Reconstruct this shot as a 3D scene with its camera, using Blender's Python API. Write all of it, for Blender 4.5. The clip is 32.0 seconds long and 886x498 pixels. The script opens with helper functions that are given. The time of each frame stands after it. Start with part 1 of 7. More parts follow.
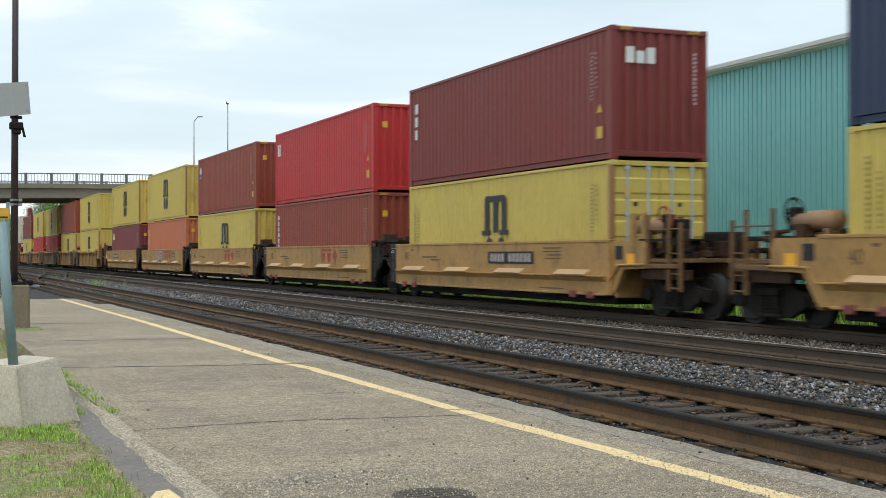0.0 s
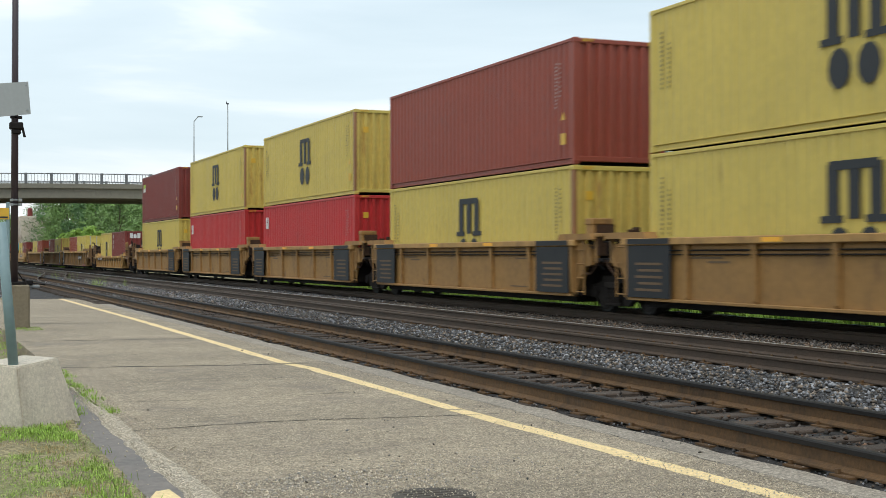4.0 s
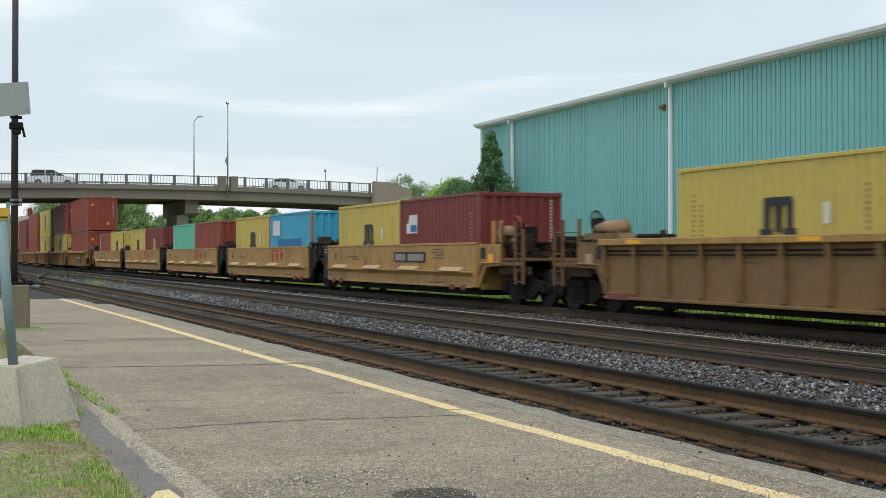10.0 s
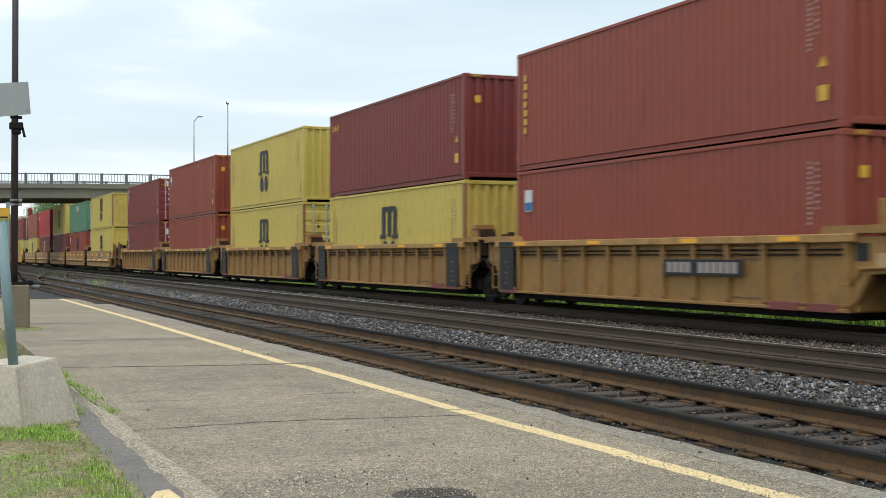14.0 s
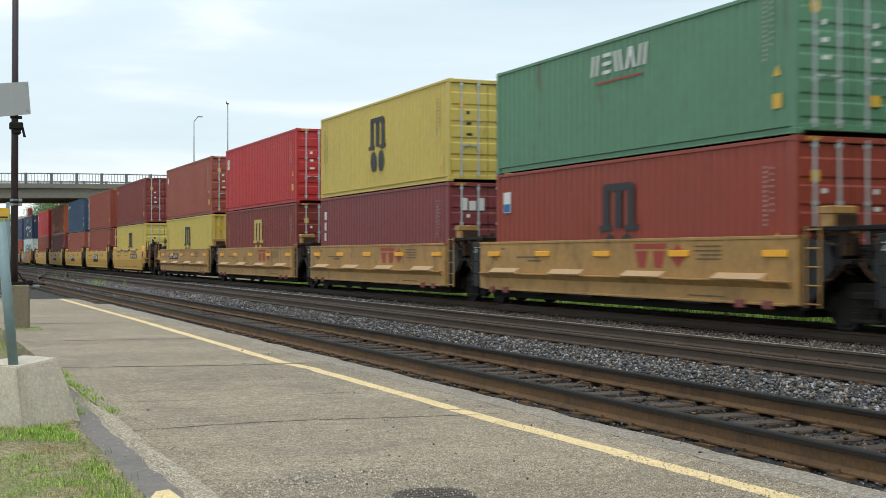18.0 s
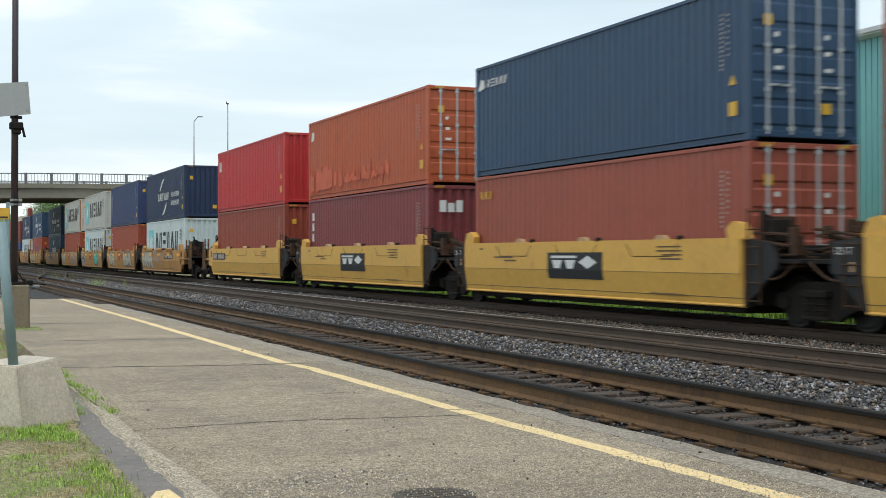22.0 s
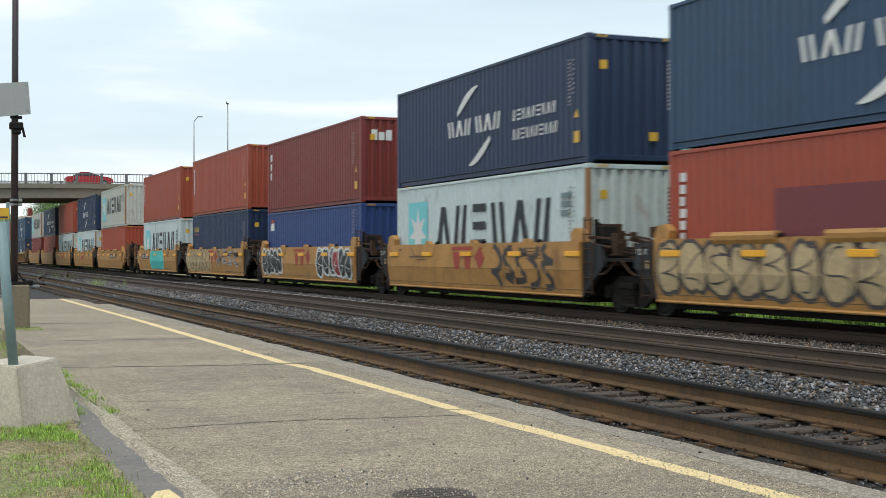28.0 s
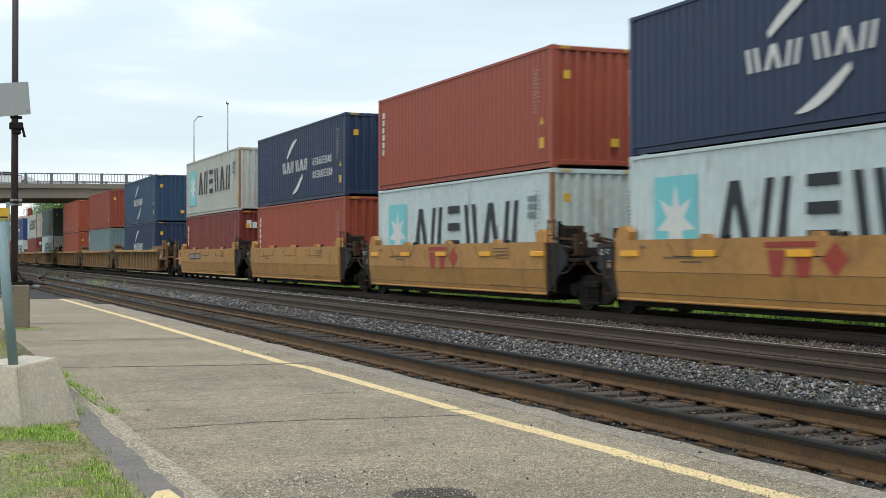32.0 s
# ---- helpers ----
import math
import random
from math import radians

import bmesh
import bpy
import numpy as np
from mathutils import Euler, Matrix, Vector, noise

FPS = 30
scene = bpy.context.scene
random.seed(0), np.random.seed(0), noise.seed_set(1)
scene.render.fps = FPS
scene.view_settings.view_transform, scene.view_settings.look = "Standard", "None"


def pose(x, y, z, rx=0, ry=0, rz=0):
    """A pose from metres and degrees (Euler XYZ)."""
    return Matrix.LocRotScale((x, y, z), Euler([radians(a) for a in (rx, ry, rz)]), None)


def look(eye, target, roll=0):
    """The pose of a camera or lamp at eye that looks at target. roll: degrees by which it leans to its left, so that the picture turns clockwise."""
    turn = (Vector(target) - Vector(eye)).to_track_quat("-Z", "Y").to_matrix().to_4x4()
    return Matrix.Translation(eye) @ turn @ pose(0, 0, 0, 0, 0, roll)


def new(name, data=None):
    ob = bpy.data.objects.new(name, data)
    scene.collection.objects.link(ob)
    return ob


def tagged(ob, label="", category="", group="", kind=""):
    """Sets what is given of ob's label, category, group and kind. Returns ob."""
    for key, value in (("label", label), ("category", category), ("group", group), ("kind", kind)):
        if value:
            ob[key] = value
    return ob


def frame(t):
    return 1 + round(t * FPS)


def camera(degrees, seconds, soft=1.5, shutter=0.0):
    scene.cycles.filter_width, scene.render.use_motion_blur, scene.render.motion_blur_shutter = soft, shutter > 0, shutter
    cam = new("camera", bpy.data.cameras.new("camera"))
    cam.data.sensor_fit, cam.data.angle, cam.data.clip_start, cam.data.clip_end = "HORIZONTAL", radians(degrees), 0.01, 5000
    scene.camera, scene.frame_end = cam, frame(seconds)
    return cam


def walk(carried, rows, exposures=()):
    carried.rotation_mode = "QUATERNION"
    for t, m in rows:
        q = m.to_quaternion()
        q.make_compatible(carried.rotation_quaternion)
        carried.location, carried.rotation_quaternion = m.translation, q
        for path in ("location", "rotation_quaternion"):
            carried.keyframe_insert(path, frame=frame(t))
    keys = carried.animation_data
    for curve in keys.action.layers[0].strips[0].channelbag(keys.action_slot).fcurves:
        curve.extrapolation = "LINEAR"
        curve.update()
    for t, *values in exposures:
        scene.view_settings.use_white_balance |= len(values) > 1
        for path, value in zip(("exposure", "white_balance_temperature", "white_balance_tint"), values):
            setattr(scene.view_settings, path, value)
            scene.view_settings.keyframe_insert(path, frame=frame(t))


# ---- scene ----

# World: x across the tracks, y along them (the train comes from +y), z up, railhead at 0.
YAW, PITCH = radians(22.335), radians(0.2527)
EYE = Vector((0, 0, 1.2814))
AHEAD = Vector((math.sin(YAW) * math.cos(PITCH), math.cos(YAW) * math.cos(PITCH), math.sin(PITCH)))
cam = camera(37.657, 32.0, soft=0.45, shutter=0.22)
walk(cam, [(0.0, look(EYE, EYE + AHEAD * 10, -0.056)), (32.0, look(EYE, EYE + AHEAD * 10, -0.056))],
     exposures=[(0.0, 0.2), (4.5, 0.2), (7.0, 0.03), (12.3, 0.03), (14.0, 0.2), (32.0, 0.2)])

# ---------------------------------------------------------------- light
SUN_ELEV, SUN_AZ = radians(62), radians(215)


def make_world():
    w = bpy.data.worlds.new("overcast_sky")
    scene.world = w
    w.use_nodes = True
    n, l = w.node_tree.nodes, w.node_tree.links
    n.clear()
    out, bg = n.new("ShaderNodeOutputWorld"), n.new("ShaderNodeBackground")
    sky = n.new("ShaderNodeTexSky")
    sky.sky_type, sky.sun_disc = "NISHITA", False
    sky.sun_elevation, sky.sun_rotation = SUN_ELEV, SUN_AZ
    dim = n.new("ShaderNodeMix")
    dim.data_type, dim.blend_type = "RGBA", "MULTIPLY"
    dim.inputs[0].default_value = 1.0
    dim.inputs[7].default_value = (0.10, 0.10, 0.10, 1)
    l.new(sky.outputs[0], dim.inputs[6])
    tc, mp = n.new("ShaderNodeTexCoord"), n.new("ShaderNodeMapping")
    mp.inputs["Scale"].default_value = (1.0, 1.0, 5.5)
    mp.inputs["Rotation"].default_value = (0.0, 0.06, 0.5)
    l.new(tc.outputs["Generated"], mp.inputs["Vector"])
    no = n.new("ShaderNodeTexNoise")
    no.inputs["Scale"].default_value, no.inputs["Detail"].default_value = 2.6, 6.0
    no.inputs["Roughness"].default_value, no.inputs["Distortion"].default_value = 0.5, 0.4
    l.new(mp.outputs[0], no.inputs["Vector"])
    ramp = n.new("ShaderNodeValToRGB")
    ramp.color_ramp.elements[0].position, ramp.color_ramp.elements[0].color = 0.30, (0.54, 0.65, 0.71, 1)
    ramp.color_ramp.elements[1].position, ramp.color_ramp.elements[1].color = 0.68, (0.93, 0.95, 0.96, 1)
    mid = ramp.color_ramp.elements.new(0.52)
    mid.color = (0.64, 0.74, 0.79, 1)
    l.new(no.outputs["Fac"], ramp.inputs[0])
    mix = n.new("ShaderNodeMix")
    mix.data_type = "RGBA"
    mix.inputs[0].default_value = 0.88
    l.new(dim.outputs[2], mix.inputs[6])
    l.new(ramp.outputs[0], mix.inputs[7])
    sep, rise = n.new("ShaderNodeSeparateXYZ"), n.new("ShaderNodeMapRange")
    rise.inputs[1].default_value, rise.inputs[2].default_value = 0.0, 0.24
    rise.inputs[3].default_value, rise.inputs[4].default_value = 0.92, 1.04
    l.new(tc.outputs["Generated"], sep.inputs[0])
    l.new(sep.outputs[2], rise.inputs[0])
    lift = n.new("ShaderNodeVectorMath")
    lift.operation = "SCALE"
    l.new(mix.outputs[2], lift.inputs[0])
    l.new(rise.outputs[0], lift.inputs["Scale"])
    l.new(lift.outputs[0], bg.inputs["Color"])
    bg.inputs["Strength"].default_value = 1.16
    l.new(bg.outputs[0], out.inputs[0])
    sun = new("sun", bpy.data.lights.new("sun", "SUN"))
    sun.data.energy, sun.data.angle, sun.data.color = 1.12, radians(25), (1.0, 0.96, 0.9)
    d = Vector((math.sin(SUN_AZ) * math.cos(SUN_ELEV), math.cos(SUN_AZ) * math.cos(SUN_ELEV), math.sin(SUN_ELEV)))
    sun.matrix_world = look(d * 60, (0, 0, 0))


make_world()


# ---------------------------------------------------------------- materials
def srgb(r, g, b):
    return tuple(((c / 255 / 12.92) if c <= 10 else ((c / 255 + 0.055) / 1.055) ** 2.4) for c in (r, g, b))


def material(name, col, rough=0.6, metal=0.0, var=0.25, big=0.5, fine=14.0, bump=0.0, dirt=None, dirt_amount=0.0,
             streak=0.0, stretch=(1, 1, 1), per_object=0.0, island=0.0, spark=0.0, bump_scale=None, grit=0.0, grit_scale=90.0, spec=0.5, alt=None, alt_share=0.3):
    """A surface with stains, grain, dirt of its own colour (streak > 0 draws it out downwards) and fine relief."""
    m = bpy.data.materials.new(name)
    m.use_nodes = True
    n, l = m.node_tree.nodes, m.node_tree.links
    bsdf = n["Principled BSDF"]
    bsdf.inputs["Metallic"].default_value = metal
    bsdf.inputs["Specular IOR Level"].default_value = spec
    tc, info = n.new("ShaderNodeTexCoord"), n.new("ShaderNodeObjectInfo")
    off = n.new("ShaderNodeVectorMath")
    off.operation = "MULTIPLY_ADD"
    comb = n.new("ShaderNodeCombineXYZ")
    for i in range(3):
        l.new(info.outputs["Random"], comb.inputs[i])
    l.new(comb.outputs[0], off.inputs[0])
    off.inputs[1].default_value = (31.0, 57.0, 13.0)
    l.new(tc.outputs["Object"], off.inputs[2])

    def noise_tex(scale, detail=4.0, vec=None, rough_=0.55):
        t = n.new("ShaderNodeTexNoise")
        t.inputs["Scale"].default_value, t.inputs["Detail"].default_value = scale, detail
        t.inputs["Roughness"].default_value = rough_
        l.new((vec or off).outputs[0], t.inputs["Vector"])
        return t

    mp = n.new("ShaderNodeMapping")
    mp.inputs["Scale"].default_value = stretch
    l.new(off.outputs[0], mp.inputs["Vector"])
    a, b = noise_tex(big, 5.0, mp), noise_tex(fine, 3.0, mp)
    add = n.new("ShaderNodeMath")
    add.operation = "MULTIPLY_ADD"
    add.inputs[1].default_value = 0.5
    l.new(b.outputs["Fac"], add.inputs[0])
    half = n.new("ShaderNodeMath")
    half.operation = "MULTIPLY"
    half.inputs[1].default_value = 0.5
    l.new(a.outputs["Fac"], half.inputs[0])
    l.new(half.outputs[0], add.inputs[2])
    rng = n.new("ShaderNodeMapRange")
    rng.inputs[1].default_value, rng.inputs[2].default_value = 0.3, 0.7
    rng.inputs[3].default_value, rng.inputs[4].default_value = 1 - var, 1 + var
    l.new(add.outputs[0], rng.inputs[0])
    value = rng.outputs[0]
    for amount, sock in ((per_object, info.outputs["Random"]), (island, None)):
        if amount:
            if sock is None:
                sock = n.new("ShaderNodeNewGeometry").outputs["Random Per Island"]
            r2 = n.new("ShaderNodeMapRange")
            r2.inputs[3].default_value, r2.inputs[4].default_value = 1 - amount, 1 + amount
            l.new(sock, r2.inputs[0])
            mul = n.new("ShaderNodeMath")
            mul.operation = "MULTIPLY"
            l.new(value, mul.inputs[0])
            l.new(r2.outputs[0], mul.inputs[1])
            value = mul.outputs[0]
    if spark:
        # a few pale pieces among many dark ones
        geo, pw, sm = n.new("ShaderNodeNewGeometry"), n.new("ShaderNodeMath"), n.new("ShaderNodeMath")
        pw.operation, sm.operation = "POWER", "MULTIPLY_ADD"
        pw.inputs[1].default_value = 3.0
        l.new(geo.outputs["Random Per Island"], pw.inputs[0])
        l.new(pw.outputs[0], sm.inputs[0])
        sm.inputs[1].default_value, sm.inputs[2].default_value = spark, 0.55
        mul = n.new("ShaderNodeMath")
        mul.operation = "MULTIPLY"
        l.new(value, mul.inputs[0])
        l.new(sm.outputs[0], mul.inputs[1])
        value = mul.outputs[0]
    if grit:
        vo = n.new("ShaderNodeTexVoronoi")
        vo.inputs["Scale"].default_value = grit_scale
        l.new(tc.outputs["Object"], vo.inputs["Vector"])
        sep = n.new("ShaderNodeSeparateColor")
        l.new(vo.outputs["Color"], sep.inputs[0])
        cube = n.new("ShaderNodeMath")
        cube.operation = "POWER"
        cube.inputs[1].default_value = 1.6
        l.new(sep.outputs[0], cube.inputs[0])
        gr = n.new("ShaderNodeMapRange")
        gr.inputs[3].default_value, gr.inputs[4].default_value = 1 - grit * 0.75, 1 + grit * 1.25
        l.new(cube.outputs[0], gr.inputs[0])
        mul = n.new("ShaderNodeMath")
        mul.operation = "MULTIPLY"
        l.new(value, mul.inputs[0])
        l.new(gr.outputs[0], mul.inputs[1])
        value = mul.outputs[0]
    tint = n.new("ShaderNodeVectorMath")
    tint.operation = "SCALE"
    tint.inputs[0].default_value = col
    l.new(value, tint.inputs["Scale"])
    colour = tint.outputs[0]
    if alt is not None:
        # a share of the loose pieces is of another rock
        geo, fr, gt = n.new("ShaderNodeNewGeometry"), n.new("ShaderNodeMath"), n.new("ShaderNodeMath")
        tint2, mx = n.new("ShaderNodeVectorMath"), n.new("ShaderNodeMix")
        fr.operation, gt.operation, tint2.operation, mx.data_type = "MULTIPLY", "PINGPONG", "SCALE", "RGBA"
        fr.inputs[1].default_value, gt.inputs[1].default_value = 17.3, 1.0
        l.new(geo.outputs["Random Per Island"], fr.inputs[0])
        l.new(fr.outputs[0], gt.inputs[0])
        lt = n.new("ShaderNodeMath")
        lt.operation = "LESS_THAN"
        lt.inputs[1].default_value = alt_share
        l.new(gt.outputs[0], lt.inputs[0])
        tint2.inputs[0].default_value = alt
        l.new(value, tint2.inputs["Scale"])
        l.new(lt.outputs[0], mx.inputs[0])
        l.new(colour, mx.inputs[6])
        l.new(tint2.outputs[0], mx.inputs[7])
        colour = mx.outputs[2]
    if dirt is not None and dirt_amount > 0:
        mp2 = n.new("ShaderNodeMapping")
        mp2.inputs["Scale"].default_value = (1.0, 1.0, 1.0 - 0.9 * streak)
        l.new(off.outputs[0], mp2.inputs["Vector"])
        d = noise_tex(2.2 if streak else 1.1, 6.0, mp2, 0.65)
        dr = n.new("ShaderNodeMapRange")
        dr.inputs[1].default_value, dr.inputs[2].default_value = 0.72 - 0.3 * dirt_amount, 0.80 - 0.1 * dirt_amount
        dr.inputs[3].default_value, dr.inputs[4].default_value = 0.0, min(1.0, 0.45 + dirt_amount * 0.5)
        l.new(d.outputs["Fac"], dr.inputs[0])
        mx = n.new("ShaderNodeMix")
        mx.data_type = "RGBA"
        mx.inputs[7].default_value = (*dirt, 1)
        l.new(dr.outputs[0], mx.inputs[0])
        l.new(colour, mx.inputs[6])
        colour = mx.outputs[2]
    l.new(colour, bsdf.inputs["Base Color"])
    rr = n.new("ShaderNodeMapRange")
    rr.inputs[3].default_value, rr.inputs[4].default_value = max(0.05, rough - 0.12), min(1, rough + 0.12)
    l.new(a.outputs["Fac"], rr.inputs[0])
    l.new(rr.outputs[0], bsdf.inputs["Roughness"])
    if bump:
        bt = noise_tex(bump_scale or fine * 2, 5.0)
        bp = n.new("ShaderNodeBump")
        bp.inputs["Strength"].default_value, bp.inputs["Distance"].default_value = min(1.0, bump), 0.02
        l.new(bt.outputs["Fac"], bp.inputs["Height"])
        l.new(bp.outputs[0], bsdf.inputs["Normal"])
    return m


RUST = srgb(92, 56, 36)
GRIME = srgb(62, 48, 38)
PAINT = {}
for key, rgb in dict(brown=(133, 61, 45), maroon=(115, 47, 41), russet=(134, 55, 39), red=(172, 43, 44), yellow=(188, 167, 84), salmon=(182, 106, 73),
                     purple=(118, 55, 57), green=(84, 126, 98), navy=(32, 48, 76), blue=(40, 66, 93), royal=(44, 64, 114), denim=(48, 62, 98),
                     grey=(170, 171, 164), white=(184, 195, 195), orange=(166, 80, 46), mint=(96, 176, 152), cyan=(62, 154, 184),
                     tile=(146, 68, 48), rosy=(142, 73, 57), darkgrey=(74, 84, 82), signal=(150, 66, 46), steel=(104, 122, 124), rusty=(138, 96, 60)).items():
    rgb = [min(255, v * 1.05) for v in rgb]
    light = key in ("grey", "white", "yellow", "salmon", "green", "denim")
    PAINT[key] = material(key + "_container_paint", srgb(*rgb), 0.5, var=0.13, big=0.4, fine=5, dirt=RUST if light else tuple(c * 0.5 for c in srgb(*rgb)),
                          dirt_amount=0.24 if key == "yellow" else 0.56 if key == "denim" else 0.4 if light else 0.42, streak=0.8, bump=0.03)
WORN = {key: material("rust_streaked_%s_paint" % key, srgb(*rgb), 0.55, var=0.15, big=0.5, fine=6, dirt=srgb(140, 88, 46), dirt_amount=0.62, streak=0.75, bump=0.04)
        for key, rgb in dict(yellow=(196, 170, 86), white=(188, 196, 192), grey=(188, 187, 180)).items()}
FADED_DARK = material("faded_dark_marking", srgb(104, 94, 66), 0.65, var=0.3, fine=30)
FADED_MARK = material("faded_white_marking", srgb(176, 164, 158), 0.65, var=0.3, fine=30)
WHITE_MARK = material("white_marking_paint", (0.68, 0.68, 0.66), 0.6, var=0.15, fine=20)
BLACK_MARK = material("charcoal_marking_paint", srgb(38, 41, 45), 0.6, var=0.15)
YELLOW_MARK = material("yellow_label_film", srgb(210, 166, 52), 0.45, var=0.08)
TEAL_MARK = material("pale_teal_marking_paint", srgb(120, 200, 205), 0.6, var=0.1)
RED_MARK = material("faded_red_marking_paint", srgb(160, 62, 48), 0.65, var=0.25)
BLUE_MARK = material("blue_patch_paint", srgb(32, 104, 158), 0.6, var=0.1)
PLUM_MARK = material("plum_patch_paint", srgb(116, 56, 60), 0.65, var=0.15)
CORAL_MARK = material("coral_overpaint", srgb(200, 94, 64), 0.65, var=0.35, big=1.5, dirt=srgb(150, 66, 40), dirt_amount=0.6)
GREEN_MARK = material("lime_marking_paint", srgb(170, 200, 60), 0.6, var=0.1)
PALE_SPRAY = material("pale_tan_spray_paint", srgb(188, 164, 124), 0.65, var=0.3, big=1.2, dirt=srgb(120, 96, 74), dirt_amount=0.55)
AQUA_MARK = material("aqua_spray_paint", srgb(60, 190, 180), 0.55, var=0.15)
DARK_STEEL = material("grimy_dark_steel", srgb(30, 27, 26), 0.8, 0.0, var=0.4, big=2.0, fine=22, dirt=srgb(58, 46, 37), dirt_amount=0.25, bump=0.2, spec=0.25)
BLACK_PANEL = material("black_panel_paint", srgb(32, 33, 35), 0.65, var=0.25, big=1.2, dirt=GRIME, dirt_amount=0.25)
TAN_M = material("tan_well_paint", srgb(170, 130, 74), 0.62, var=0.28, big=0.7, fine=7, dirt=srgb(104, 74, 48), dirt_amount=0.66, streak=0.5, bump=0.06)
TAN_B = material("olive_tan_well_paint", srgb(150, 112, 62), 0.68, var=0.26, big=0.6, fine=7, dirt=srgb(84, 62, 44), dirt_amount=0.56, streak=0.6, bump=0.08)
TAN_L = material("grimy_brown_well_paint", srgb(128, 98, 59), 0.7, var=0.28, big=0.6, fine=7, dirt=srgb(76, 57, 42), dirt_amount=0.62, streak=0.6, bump=0.08)
TAN_C = material("clean_yellow_well_paint", srgb(210, 163, 76), 0.55, var=0.14, big=0.5, fine=7, dirt=srgb(158, 110, 58), dirt_amount=0.42, streak=0.5, bump=0.04)
TAN_S = material("weathered_amber_well_paint", srgb(178, 130, 70), 0.62, var=0.24, big=0.6, fine=7, dirt=srgb(122, 84, 50), dirt_amount=0.62, streak=0.6, bump=0.06)
PLATE = material("pale_tan_step_plate", srgb(184, 152, 112), 0.6, var=0.12)
PAD = material("faded_pink_jacking_pad", srgb(124, 66, 60), 0.65, var=0.2)
AMBER = material("amber_reflector", srgb(246, 176, 40), 0.35, var=0.05)
WHEEL_STEEL = material("worn_wheel_steel", srgb(40, 36, 34), 0.6, 0.2, var=0.3, fine=18, bump=0.1)
RAIL_RUST = material("rusty_rail_steel", srgb(92, 67, 39), 0.8, 0.0, var=0.45, big=2.5, fine=30, dirt=srgb(32, 26, 20), dirt_amount=0.66, streak=0.8, bump=0.25)
RAIL_DARK = material("grimy_rail_steel", srgb(74, 60, 48), 0.75, 0.1, var=0.35, big=2.0, fine=30, dirt=srgb(44, 36, 32), dirt_amount=0.4, bump=0.25)
RAIL_TOP = material("polished_railhead", srgb(196, 195, 192), 0.32, 0.9, var=0.15, fine=12)
RAIL_HEAD = material("dull_railhead", srgb(34, 31, 29), 0.72, 0.0, var=0.3, fine=12, spec=0.25)
TIE = material("weathered_tie_wood", srgb(70, 59, 50), 0.9, var=0.35, big=2.2, fine=26, stretch=(0.35, 3, 3), per_object=0.25, dirt=srgb(58, 46, 38), dirt_amount=0.4, bump=0.5)
# bed colour darkened to paint in the shade between the loose stones
BALLAST = material("crushed_grey_ballast", srgb(46, 43, 41), 0.9, var=0.3, big=1.2, fine=26, dirt=srgb(92, 76, 62), dirt_amount=0.4, bump=1.0, bump_scale=22, grit=0.55, grit_scale=22)
# near-black ballast colour holds the shade under the train
SHADE_BALLAST = material("train_shade_ballast", srgb(24, 22, 21), 0.95, spec=0.08, var=0.3, big=1.2, fine=26, bump=1.0, bump_scale=22, grit=0.5, grit_scale=24)
STONE = material("ballast_stone", srgb(95, 95, 97), 0.85, var=0.35, big=0.3, fine=40, spark=2.6, alt=srgb(98, 88, 78), alt_share=0.35)
BROWN_STONE = material("brown_grey_ballast_stone", srgb(92, 86, 80), 0.88, var=0.35, big=0.3, fine=40, spark=2.2, alt=srgb(92, 76, 62), alt_share=0.4)
TRACK_STONE = material("dirty_track_stone", srgb(66, 60, 55), 0.9, var=0.35, big=0.3, fine=40, spark=2.6, alt=srgb(76, 58, 44), alt_share=0.4)
GRAVEL = material("platform_gravel", srgb(206, 194, 174), 0.95, var=0.2, fine=40, island=0.3, alt=srgb(168, 162, 154), alt_share=0.35)
ASPHALT = material("worn_platform_asphalt", srgb(152, 139, 119), 0.92, var=0.32, big=0.7, fine=9, stretch=(0.4, 1, 1), dirt=srgb(128, 118, 106), dirt_amount=0.66, bump=0.8, bump_scale=70, grit=0.6, grit_scale=85)
EDGE = material("platform_edge_concrete", srgb(148, 138, 124), 0.88, var=0.22, big=1.2, fine=28, dirt=srgb(92, 82, 72), dirt_amount=0.45, bump=0.6, grit=0.4, grit_scale=60)
CRACK = material("crack_shadow_asphalt", srgb(74, 68, 60), 0.95, var=0.3, fine=30)
LINE = material("worn_yellow_line", srgb(228, 202, 150), 0.8, var=0.12, big=2.5, fine=22, dirt=srgb(196, 174, 132), dirt_amount=0.45, bump=0.4, grit=0.12, grit_scale=70)
CONCRETE = material("weathered_concrete", srgb(198, 188, 171), 0.88, var=0.2, big=2.6, fine=30, dirt=srgb(120, 106, 92), dirt_amount=0.6, streak=0.75, bump=0.3, grit=0.1, grit_scale=60)
OLD_CONCRETE = material("dark_stained_concrete", srgb(120, 110, 92), 0.9, var=0.22, big=1.6, fine=18, dirt=srgb(74, 66, 54), dirt_amount=0.55, streak=0.7, bump=0.35)
DECK_CONCRETE = material("bridge_concrete", srgb(124, 120, 108), 0.88, var=0.12, big=0.25, fine=3, dirt=srgb(104, 98, 88), dirt_amount=0.45, streak=0.7, bump=0.1)
WET = material("damp_gutter_concrete", srgb(114, 106, 99), 0.6, spec=0.35, var=0.34, big=3.0, fine=14, dirt=srgb(70, 62, 55), dirt_amount=0.66, bump=0.15)
PALE_GRIT = material("pale_grit", srgb(190, 178, 158), 0.95, var=0.2, fine=40, island=0.35)
